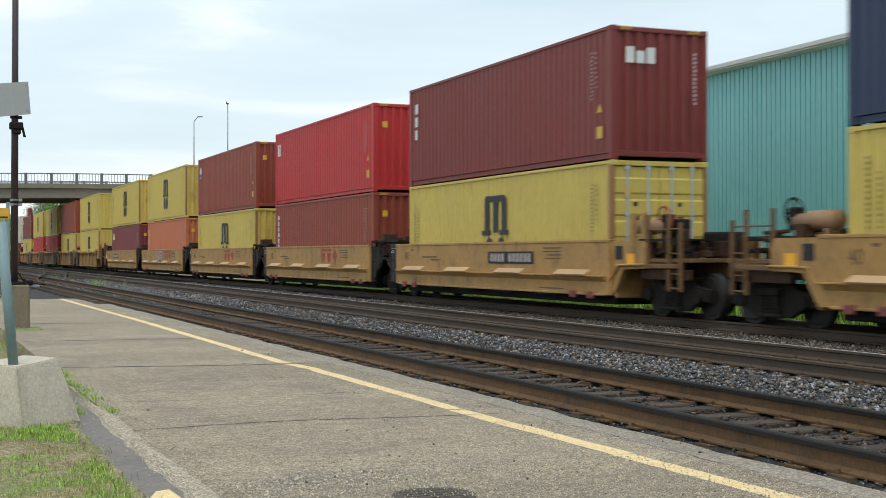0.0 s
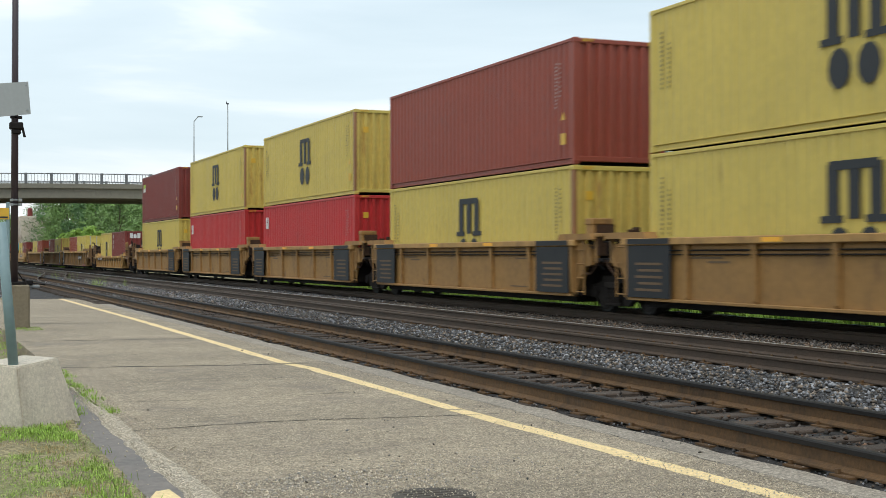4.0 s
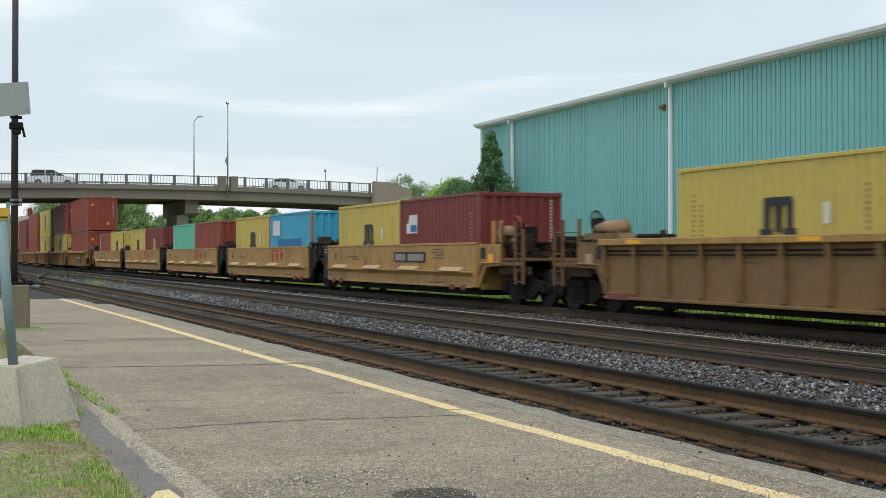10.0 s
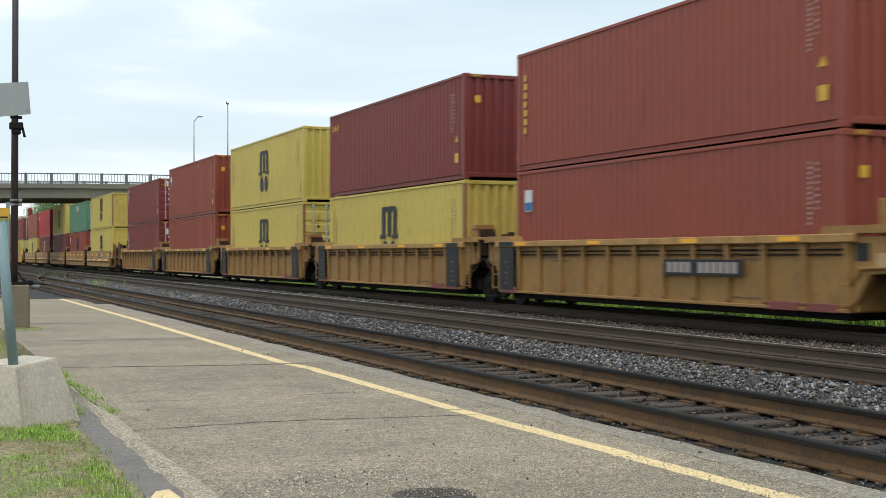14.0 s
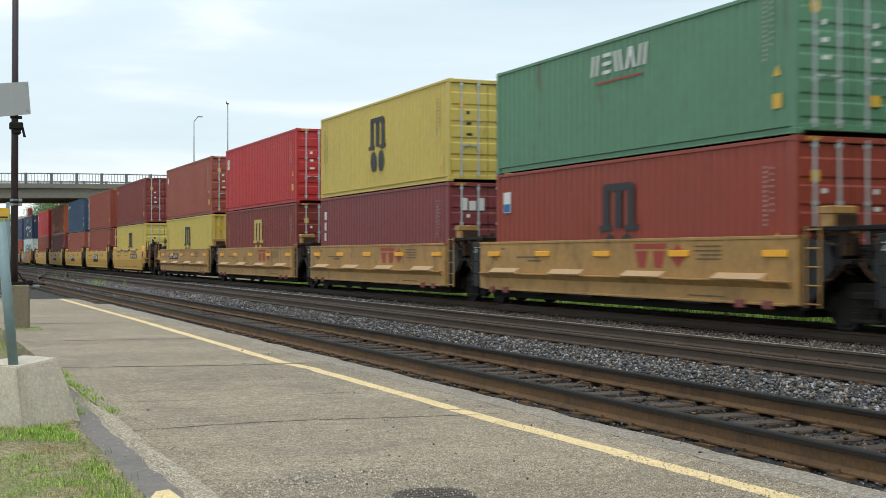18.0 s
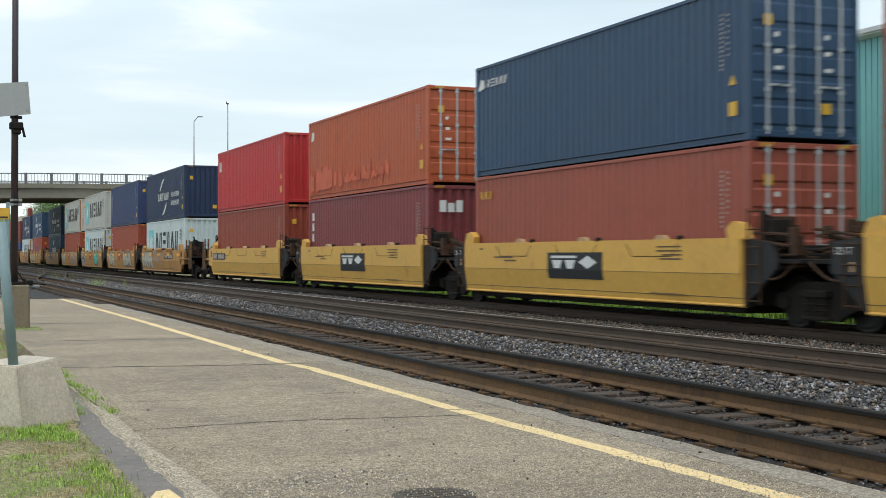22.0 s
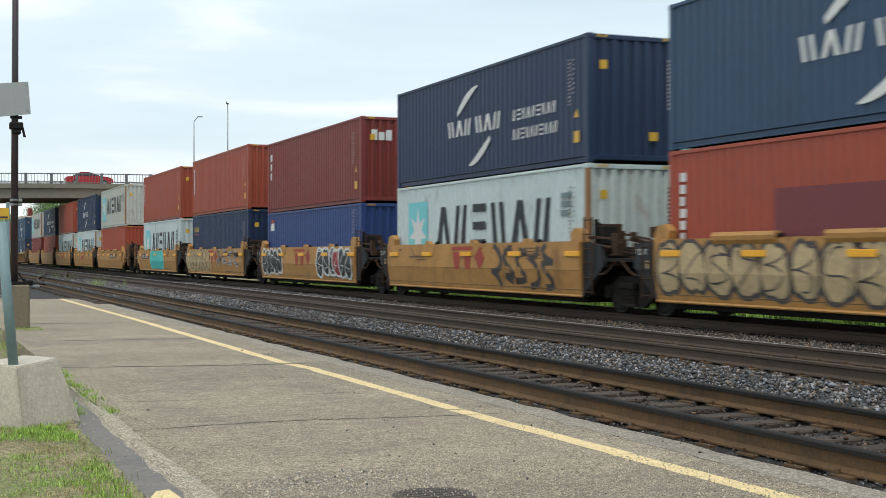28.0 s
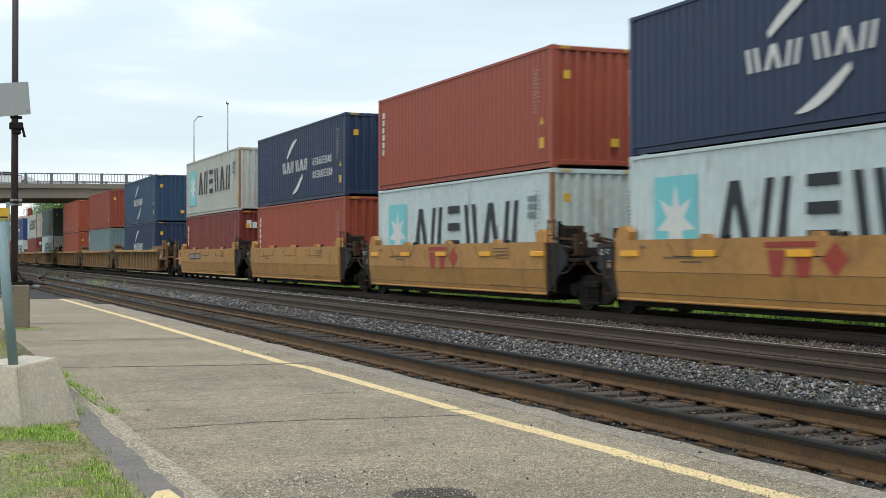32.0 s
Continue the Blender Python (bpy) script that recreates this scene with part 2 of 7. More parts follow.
SAND = material("sandy_grit", srgb(182, 170, 150), 0.95, var=0.2, big=2.5, fine=40, bump=1.0, dirt=srgb(110, 100, 86), dirt_amount=0.45, grit=0.6, grit_scale=85)
GALV = material("galvanised_steel", srgb(150, 154, 154), 0.45, 0.5, var=0.12, big=2)
POST_GREEN = material("grey_green_post_paint", srgb(124, 147, 151), 0.5, 0.0, var=0.12, big=2)
POLE_BROWN = material("dark_brown_pole_paint", srgb(62, 51, 56), 0.5, var=0.12, big=3)
SIGN_BACK = material("grey_sign_back", srgb(160, 164, 164), 0.55, 0.0, var=0.07, big=1.2)
RAILING = material("grey_bridge_railing", srgb(108, 110, 112), 0.5, 0.3, var=0.1)
TEAL = material("teal_metal_cladding", srgb(122, 184, 182), 0.45, 0.0, var=0.05, big=0.3, fine=3, dirt=srgb(108, 166, 166), dirt_amount=0.3, streak=0.8, per_object=0.03)
TRIM = material("pale_grey_metal_trim", srgb(240, 242, 242), 0.45, var=0.05)
BARK = material("tree_bark", srgb(84, 70, 56), 0.95, var=0.3, fine=18, bump=0.5)
LEAF_A = material("mid_green_leaves", srgb(118, 148, 84), 0.6, var=0.25, big=0.35, fine=3, island=0.35)
LEAF_B = material("dark_green_leaves", srgb(82, 116, 68), 0.6, var=0.25, big=0.35, fine=3, island=0.35)
LEAF_C = material("bright_green_leaves", srgb(150, 184, 84), 0.6, var=0.25, big=0.35, fine=3, island=0.3)
GRASS_GROUND = material("grass_and_dirt", srgb(134, 124, 92), 0.95, var=0.4, big=0.8, fine=14, dirt=srgb(104, 120, 58), dirt_amount=0.66, bump=1.0, bump_scale=30, grit=0.45, grit_scale=45)
BLADE = material("grass_blades", srgb(144, 168, 80), 0.75, var=0.25, big=1.4, island=0.5)
BLADE_DRY = material("dry_grass_blades", srgb(170, 152, 108), 0.85, var=0.25, big=1.4, island=0.4)
TRUCK_STEEL = material("dusty_truck_steel", srgb(36, 32, 29), 0.85, 0.0, var=0.4, big=3.0, fine=22, dirt=srgb(66, 56, 46), dirt_amount=0.3, bump=0.2, spec=0.2)
BLADE_LUSH = material("lush_grass_blades", srgb(142, 174, 70), 0.75, var=0.25, big=1.4, island=0.4)
LOCK_STEEL = material("pale_galvanised_bar", srgb(176, 182, 184), 0.5, 0.1, var=0.1)
BLACK_SPRAY = material("black_spray_paint", srgb(34, 36, 38), 0.5, var=0.2)
GREY_SPRAY = material("pale_grey_spray_paint", srgb(186, 180, 164), 0.6, var=0.25, big=1.5, dirt=srgb(140, 126, 100), dirt_amount=0.5)
RED_SPRAY = material("red_spray_paint", srgb(150, 40, 42), 0.55, var=0.2)
CAR_GLASS = material("dark_car_glass", srgb(40, 46, 50), 0.12, var=0.05)
RUBBER = material("black_rubber", srgb(34, 34, 34), 0.85, var=0.15)


# ---------------------------------------------------------------- mesh helpers
def box(bm, x0, x1, y0, y1, z0, z1, bevel=0.0):
    r = bmesh.ops.create_cube(bm, size=1.0)
    m = Matrix.LocRotScale(((x0 + x1) / 2, (y0 + y1) / 2, (z0 + z1) / 2), None, (abs(x1 - x0), abs(y1 - y0), abs(z1 - z0)))
    bmesh.ops.transform(bm, matrix=m, verts=r["verts"])
    if bevel:
        edges = list({e for v in r["verts"] for e in v.link_edges})
        bmesh.ops.bevel(bm, geom=edges, offset=bevel, segments=1, affect="EDGES")
    return bm


def tube(bm, a, b, r, r2=None, seg=10):
    a, b = Vector(a), Vector(b)
    d = b - a
    m = Matrix.Translation((a + b) / 2) @ d.to_track_quat("Z", "Y").to_matrix().to_4x4()
    bmesh.ops.create_cone(bm, cap_ends=True, segments=seg, radius1=r, radius2=r if r2 is None else r2, depth=d.length, matrix=m)
    return bm


def prism(bm, outline, axis, a, b):
    """Extrudes a closed outline: axis 'y' takes (x, z) points, 'x' takes (y, z), 'z' takes (x, y)."""
    def at(p, q):
        return {"y": (p[0], q, p[1]), "x": (q, p[0], p[1]), "z": (p[0], p[1], q)}[axis]
    lo, hi = [bm.verts.new(at(p, a)) for p in outline], [bm.verts.new(at(p, b)) for p in outline]
    k = len(outline)
    for i in range(k):
        bm.faces.new((lo[i], lo[(i + 1) % k], hi[(i + 1) % k], hi[i]))
    bm.faces.new(lo)
    bm.faces.new(hi)
    return bm


def ring(bm, centre, axis, r, thick, seg=20):
    c, z = Vector(centre), Vector(axis).normalized()
    u = z.orthogonal().normalized()
    v = z.cross(u)
    for i in range(seg):
        a0, a1 = 2 * math.pi * i / seg, 2 * math.pi * (i + 1) / seg
        tube(bm, c + (u * math.cos(a0) + v * math.sin(a0)) * r, c + (u * math.cos(a1) + v * math.sin(a1)) * r, thick, seg=6)
    return bm


MESHES = {}


def finish(bm, name, mat, smooth=False):
    me = bpy.data.meshes.new(name)
    bmesh.ops.recalc_face_normals(bm, faces=bm.faces)
    bm.to_mesh(me)
    bm.free()
    me.materials.append(mat)
    if smooth:
        for p in me.polygons:
            p.use_smooth = True
    return me


def cached(key, name, fn, mat, smooth=False):
    """The shared mesh of alike pieces."""
    if key not in MESHES:
        bm = bmesh.new()
        fn(bm)
        MESHES[key] = finish(bm, name, mat, smooth)
    return MESHES[key]


def place(name, me, mat, parent=None, m=None, label=""):
    ob = new(name, me)
    if me.materials[0] is not mat:
        ob.material_slots[0].link = "OBJECT"
        ob.material_slots[0].material = mat
    ob.parent = parent
    if m is not None:
        ob.matrix_basis = m
    if label:
        ob["label"] = label
    return ob


def part(name, bm, mat, parent=None, label="", smooth=False):
    ob = new(name, finish(bm, name, mat, smooth))
    ob.parent = parent
    if label:
        ob["label"] = label
    return ob


def raw(name, verts, faces, mat, parent=None):
    me = bpy.data.meshes.new(name)
    me.from_pydata([tuple(v) for v in verts], [], [tuple(f) for f in faces])
    me.materials.append(mat)
    ob = new(name, me)
    ob.parent = parent
    return ob


def thing(name, label, category, m=None, group="", kind=""):
    ob = new(name)
    ob.empty_display_size = 0.2
    if m is not None:
        ob.matrix_basis = m
    return tagged(ob, label, category, group, kind)


def prims(*calls):
    """A mesh function out of several shape calls: (shape, arguments...)."""
    def fn(bm):
        for f, *args in calls:
            f(bm, *args)
    return fn

# ---------------------------------------------------------------- ground, platform, tracks
PLAT = -0.2
TRACKS = ((6.53, 5.2), (10.79, 9.0), (15.17, 12.0))


def ground_sheet():
    xs = [-2500, -600, -150, -40, -12, -4, -1, 0.4, 1.0, 1.3, 1.75, 5.4, 5.6, 17.6, 19.0, 22.0, 30, 60, 150, 600, 2500]
    zs = [-0.3, -0.3, -0.3, -0.3, -0.28, -0.25, -0.22, -0.2, -0.215, -0.235, -0.46, -0.46, -0.62, -0.62, -0.3, -0.2, -0.2, -0.2, -0.2, -0.2, -0.2]
    ys = [-2500, -400, -60, -10, 0, 5, 7, 9, 11, 13, 16, 20, 30, 46, 60, 90, 130, 200, 400, 1000, 2500]
    rnd = random.Random(4)
    v, f = [], []
    for j, y in enumerate(ys):
        for i, x in enumerate(xs):
            v.append((x, y, zs[i] + (rnd.uniform(-0.006, 0.006) if abs(x) < 1.2 and 0 < y < 40 else 0)))
    w = len(xs)
    for j in range(len(ys) - 1):
        for i in range(w - 1):
            a = j * w + i
            f.append((a, a + 1, a + 1 + w, a + w))
    ob = raw("ground", v, f, GRASS_GROUND)
    tagged(ob, "patchy grass and bare dirt ground beside the tracks", "ground", kind="structure")


def platform():
    rnd = random.Random(5)
    bm = bmesh.new()
    box(bm, 1.72, 5.32, -12, 45.7, -0.5, PLAT)
    ob = part("platform_pavement", bm, ASPHALT)
    tagged(ob, "worn grey-brown asphalt station platform with cracks", "pavement", kind="structure")
    bm = bmesh.new()
    n = 120
    prev = None
    for i in range(n + 1):
        y = -12 + 57.7 * i / n
        x = 5.665 + rnd.uniform(-0.025, 0.02)
        row = [bm.verts.new(p) for p in ((5.32, y, PLAT), (x - 0.04, y, PLAT + 0.004 + rnd.uniform(-0.01, 0.004)), (x, y, PLAT - 0.04), (x + 0.02, y, -0.5))]
        if prev:
            for k in range(3):
                bm.faces.new((prev[k], prev[k + 1], row[k + 1], row[k]))
        prev = row
    part("platform_edge", bm, EDGE, ob, "ragged concrete edge strip")
    # the yellow line is worn and was painted in several strokes
    for y0, y1, xa, xb in ((2.0, 8.4, 5.03, 4.90), (8.41, 11.42, 4.915, 4.83), (11.48, 16.2, 4.85, 4.85), (16.22, 17.4, 4.87, 4.76), (17.42, 30.0, 4.76, 4.82), (30.02, 45.6, 4.82, 4.74)):
        bm = bmesh.new()
        prev, k = None, max(4, int((y1 - y0) * 14))
        for i in range(k + 1):
            t = i / k
            y, x = y0 + (y1 - y0) * t, xa + (xb - xa) * t
            row = [bm.verts.new((x - 0.09 + 0.022 * noise.noise(Vector((y * 1.3, 1.7, 0))) + rnd.uniform(-0.005, 0.004), y, PLAT + 0.002)), bm.verts.new((x + 0.078 + 0.022 * noise.noise(Vector((y * 1.3, 8.2, 0))) + rnd.uniform(-0.004, 0.005), y, PLAT + 0.002))]
            if prev:
                bm.faces.new((prev[0], prev[1], row[1], row[0]))
            prev = row
        part("painted_line", bm, LINE, ob, "worn yellow safety line")

    def crack(points, width, mat=CRACK):
        bm = bmesh.new()
        prev = None
        dense = []
        for (xa, ya), (xb, yb) in zip(points, points[1:]):
            k = max(2, int(math.hypot(xb - xa, yb - ya) / 0.12))
            dense += [(xa + (xb - xa) * i / k, ya + (yb - ya) * i / k) for i in range(k)]
        across = abs(points[-1][0] - points[0][0]) > abs(points[-1][1] - points[0][1])
        for x, y in dense:
            w, j = width * rnd.uniform(0.5, 1.7), rnd.uniform(-0.02, 0.02)
            a, b = ((x, y + j - w), (x, y + j + w)) if across else ((x + j - w, y), (x + j + w, y))
            row = [bm.verts.new((*a, PLAT + 0.003)), bm.verts.new((*b, PLAT + 0.003))]
            if prev:
                bm.faces.new((prev[0], prev[1], row[1], row[0]))
            prev = row
        part("crack", bm, mat, ob)
    crack([(1.75, 17.7), (2.6, 17.55), (3.9, 17.2), (5.2, 17.15)], 0.035)
    crack([(1.75, 11.15), (3.1, 11.26), (4.2, 11.1), (5.2, 11.0)], 0.012)
    crack([(1.75, 23.4), (3.4, 23.1), (5.2, 23.0)], 0.02)
    crack([(1.8, 29.6), (3.6, 29.0), (5.2, 29.1)], 0.02)
    crack([(1.8, 36.6), (5.2, 36.2)], 0.03)
    crack([(5.325, 6.0), (5.32, 12.0), (5.315, 20.0), (5.32, 32.0)], 0.003)
    crack([(2.1, 13.3), (3.1, 13.2), (4.6, 13.35)], 0.006)
    crack([(2.9, 29.9), (3.5, 29.6), (4.2, 29.4)], 0.05, SAND)
    hair = bmesh.new()
    for i in range(60):
        # short hairline cracks of the old surface
        x, y = rnd.uniform(1.9, 4.6), 8.6 * (40 / 8.6) ** rnd.random()
        dx, dy, w = rnd.uniform(0.08, 0.4) / 4, rnd.uniform(-0.12, 0.12) / 4, rnd.uniform(0.002, 0.005)
        prev = None
        for k in range(5):
            j = rnd.uniform(-0.01, 0.01)
            row = [hair.verts.new((x + dx * k, y + dy * k + j + q, PLAT + 0.003)) for q in (-w, w)]
            if prev:
                hair.faces.new((prev[0], prev[1], row[1], row[0]))
            prev = row
    tagged(part("hairline_cracks", hair, CRACK, ob), kind="stuff")
    # a round iron cover and worn paint
    bm = bmesh.new()
    bmesh.ops.create_cone(bm, cap_ends=True, segments=40, radius1=0.265, radius2=0.26, depth=0.03, matrix=Matrix.Translation((2.98, 7.40, PLAT - 0.007)))
    for i in range(5):
        box(bm, 2.81, 3.15, 7.24 + i * 0.075, 7.265 + i * 0.075, PLAT + 0.007, PLAT + 0.011)
    part("manhole_cover", bm, CRACK, ob, "dark round iron cover")
    bm = bmesh.new()
    prism(bm, [(1.36, 7.72), (1.53, 7.76), (1.51, 8.2), (1.42, 8.16), (1.35, 7.95)], "z", PLAT, PLAT + 0.012)
    part("painted_mark", bm, LINE, ob, "worn yellow paint patch")


def gutter():
    g = thing("drain_gutter", "shallow damp concrete gutter with sandy grit along the platform", "gutter", kind="structure")
    bm = bmesh.new()
    rnd = random.Random(6)
    prev = None
    for i in range(60):
        y = 4.0 + 11.4 * i / 59
        xl = 1.31 + 0.06 * max(0, y - 11.5)
        row = [bm.verts.new(p) for p in ((xl - 0.02, y, -0.44), (xl + rnd.uniform(-.01, .01), y, -0.207), (xl + 0.06, y, -0.222), (xl + 0.41, y, -0.219), (1.76, y, -0.44))]
        if prev:
            for k in range(4):
                bm.faces.new((prev[k], prev[k + 1], row[k + 1], row[k]))
        prev = row
    part("channel", bm, WET, g)
    bm = bmesh.new()
    prev = None
    for i in range(80):
        y = 4.0 + 11.5 * i / 79
        xl = 1.585 + 0.03 * max(0, y - 11.5) + 0.03 * noise.noise(Vector((y * 2, 0, 0))) + rnd.uniform(-.015, .015)
        xr = 1.745 + 0.02 * math.sin(y * 1.7) - 0.03 * max(0, y - 12) + rnd.uniform(-.012, .012)
        row = [bm.verts.new(p) for p in ((xl, y, -0.221), ((xl + xr) / 2, y, PLAT + 0.008 + rnd.uniform(0, .008)), (xr, y, PLAT + 0.002))]
        if prev:
            for k in range(2):
                bm.faces.new((prev[k], prev[k + 1], row[k + 1], row[k]))
        prev = row
    part("grit_strip", bm, SAND, g)
    bm = bmesh.new()
    prev = None
    for i in range(70):
        # the broken lip between the turf and the channel
        y = 7.6 + 5.2 * i / 69
        x = 1.335 + 0.06 * max(0, y - 11.5) + 0.03 * noise.noise(Vector((y * 3, 5, 0))) + rnd.uniform(-0.012, 0.012)
        row = [bm.verts.new(p) for p in ((x - 0.09, y, -0.25), (x - 0.05, y, -0.2 + rnd.uniform(-0.012, 0.008)), (x, y, -0.198 + rnd.uniform(-0.012, 0.006)), (x + 0.025, y, -0.23))]
        if prev:
            for k in range(3):
                bm.faces.new((prev[k], prev[k + 1], row[k + 1], row[k]))
        prev = row
    part("lip", bm, GRASS_GROUND, g, "crumbling dirt edge")
    part("bed", box(bmesh.new(), 1.0, 1.72, -12, 4.0, -0.5, -0.21), WET, g)


def rail_outline():
    return [(-0.07, -0.172), (0.07, -0.172), (0.07, -0.158), (0.014, -0.13), (0.011, -0.05), (0.036, -0.036), (0.036, -0.008), (0.028, -0.001),
            (-0.028, -0.001), (-0.036, -0.008), (-0.036, -0.036), (-0.011, -0.05), (-0.014, -0.13), (-0.07, -0.158)]


def tracks():
    for n, (cx, first) in enumerate(TRACKS):
        t = thing("railway_track_%d" % (n + 1), "standard gauge track with rusty rails on wooden ties in ballast", "railway track", kind="structure")
        for side in (-1, 1):
            x = cx + side * 0.7525
            bm = bmesh.new()
            prism(bm, [(x + a, b) for a, b in rail_outline()], "y", -40, 700)
            r = part("rail", bm, RAIL_RUST if n == 0 else RAIL_DARK, t)
            bm = bmesh.new()
            prism(bm, [(x - 0.0385, -0.041), (x + 0.0385, -0.041), (x + 0.0385, -0.008), (x + 0.028, 0.002), (x - 0.028, 0.002), (x - 0.0385, -0.008)] if n == 0 else [(x - 0.032, -0.006), (x + 0.032, -0.006), (x + 0.017, 0.002), (x - 0.017, 0.002)], "y", -40, 700)
            part("railhead", bm, RAIL_TOP if n and side > 0 else RAIL_HEAD if n == 0 else RAIL_DARK, r, "worn running surface")
        # ties: single pieces where the camera is near, one joined piece further off
        rnd = random.Random(10 + n)
        near_to = (40, 30, 22)[n]
        me = cached(("tie", n == 0), "tie", lambda bm: box(bm, -0.86 if n == 0 else -1.3, 1.3, -0.115, 0.115, -0.20, 0.0, 0.014), TIE)
        plate = cached("tie_plate", "tie_plate", prims((box, -0.13, 0.13, -0.1, 0.1, 0, 0.014), (box, 0.075, 0.1, -0.08, -0.05, 0.01, 0.045), (box, -0.1, -0.075, 0.05, 0.08, 0.01, 0.045),
                                                       (box, 0.075, 0.1, 0.05, 0.08, 0.01, 0.04), (box, 0.09, 0.115, -0.02, 0.03, 0.01, 0.03)), RAIL_RUST)
        y = first - 2
        far = bmesh.new()
        while y < 260:
            dx, rz = rnd.uniform(-0.05, 0.05), rnd.uniform(-1.2, 1.2)
            if y < near_to:
                tie = place("tie", me, TIE, t, pose(cx + dx, y, -0.19 + rnd.uniform(-0.012, 0.004), 0, 0, rz))
                if y < 27 and n < 2:
                    for side in (-1, 1):
                        p = place("tie_plate", plate, RAIL_RUST, tie, pose(side * 0.7525 - dx, 0, 0.002, 0, 0, -rz))
            else:
                box(far, cx - 1.3 + dx, cx + 1.3 + dx, y - 0.115, y + 0.115, -0.38, -0.19)
            y += 0.53 + rnd.uniform(-0.02, 0.02)
        tagged(part("far_ties", far, TIE, t), kind="stuff")
        # rail anchors and debris show as small dark lumps along the web foot
    # the ballast bed
    bm = bmesh.new()
    rnd = random.Random(11)
    cols = [5.66, 5.73, 6.2, 6.53, 6.9, 7.5, 7.9, 8.4, 8.9, 9.4, 9.9, 10.4, 10.8, 11.2, 11.7, 12.2, 12.8, 13.3, 13.8, 14.4, 15.17, 16, 16.6, 17.4, 18.2]
    hs = [-0.215, -0.195, -0.235, -0.235, -0.235, -0.21, -0.2, -0.22, -0.22, -0.2, -0.205, -0.22, -0.22, -0.22, -0.2, -0.2, -0.22, -0.22, -0.2, -0.21, -0.22, -0.22, -0.21, -0.35, -0.6]
    rows = [-40, 0] + [4 + 0.4 * i for i in range(120)] + [55, 60, 70, 80, 100, 130, 180, 260, 400, 700]
    prev = None
    for y in rows:
        row = [bm.verts.new((x, y, z + rnd.uniform(-0.02, 0.02))) for x, z in zip(cols, hs)]
        if y > 46:
            row[0].co.x, row[0].co.z = 3.2, -0.5
        if prev:
            for k in range(len(cols) - 1):
                bm.faces.new((prev[k], prev[k + 1], row[k + 1], row[k]))
        prev = row
    # darkened strip: the train's shade is put into its colour
    shade_bed = bmesh.new()
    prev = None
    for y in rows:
        # rise beyond x 16.4 is shaped to fit the camera's view under the cars
        row = [shade_bed.verts.new((x, y, z + rnd.uniform(-0.01, 0.02))) for x, z in ((14.2, -0.24), (14.3, -0.19), (14.45, -0.185), (15.17, -0.2), (16, -0.2), (16.45, -0.17), (17.1, -0.1), (17.5, -0.12), (18.3, -0.5))]
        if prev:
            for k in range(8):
                shade_bed.faces.new((prev[k], prev[k + 1], row[k + 1], row[k]))
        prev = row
    tagged(part("oily_ballast", shade_bed, SHADE_BALLAST), "black ballast under the train, darkened in colour for its shade", "ballast", kind="structure")
    tagged(part("ballast_bed", bm, BALLAST), "grey crushed stone ballast between the tracks", "ballast", kind="structure")


def stones(name, label, mat, seed, areas):
    rng = np.random.default_rng(seed)
    base = np.array([(1, 0, 0), (-1, 0, 0), (0, 1, 0), (0, -1, 0), (0, 0, 1), (0, 0, -1), (.6, .6, .5), (-.6, .6, -.5), (.6, -.6, -.5), (-.6, -.6, .5)], float)
    tri = [(0, 2, 6), (2, 4, 6), (4, 0, 6), (1, 2, 7), (2, 5, 7), (5, 1, 7), (0, 3, 8), (3, 5, 8), (5, 0, 8), (1, 3, 9), (3, 4, 9), (4, 1, 9), (0, 5, 2), (0, 4, 3), (1, 5, 3), (1, 4, 2)]
    tri = np.array(tri)

    def scatter(n, x0, x1, y0, y1, z, size, power):
        u = rng.random(n)
        y = y0 * (y1 / y0) ** (u ** power)
        x = x0 + (x1 - x0) * rng.random(n)
        return np.stack([x, y, np.full(n, z) + rng.uniform(-0.02, 0.02, n)], 1), rng.uniform(*size, n)
    sets = [scatter(*a) for a in areas]
    c, s = np.concatenate([a for a, b in sets]), np.concatenate([b for a, b in sets])
    n = len(c)
    shape = base[None] * (1 + rng.uniform(-0.5, 0.4, (n, 10, 1))) * rng.uniform(0.6, 1.2, (n, 1, 3))
    a = rng.uniform(0, 6.28, n)
    ca, sa = np.cos(a)[:, None], np.sin(a)[:, None]
    p = np.stack([shape[..., 0] * ca - shape[..., 1] * sa, shape[..., 0] * sa + shape[..., 1] * ca, shape[..., 2] * 0.8], -1) * s[:, None, None] + c[:, None, :]
    f = (tri[None] + (np.arange(n) * 10)[:, None, None]).reshape(-1, 3)
    me = bpy.data.meshes.new(name)
    v = p.reshape(-1, 3)
    me.vertices.add(len(v))
    me.vertices.foreach_set("co", v.ravel().astype(np.float32))
    me.loops.add(f.size)
    me.loops.foreach_set("vertex_index", f.ravel().astype(np.int32))
    me.polygons.add(len(f))
    me.polygons.foreach_set("loop_start", np.arange(0, f.size, 3, dtype=np.int32))
    me.update(calc_edges=True)
    me.validate()
    me.materials.append(mat)
    tagged(new(name, me), label, "gravel", kind="stuff")


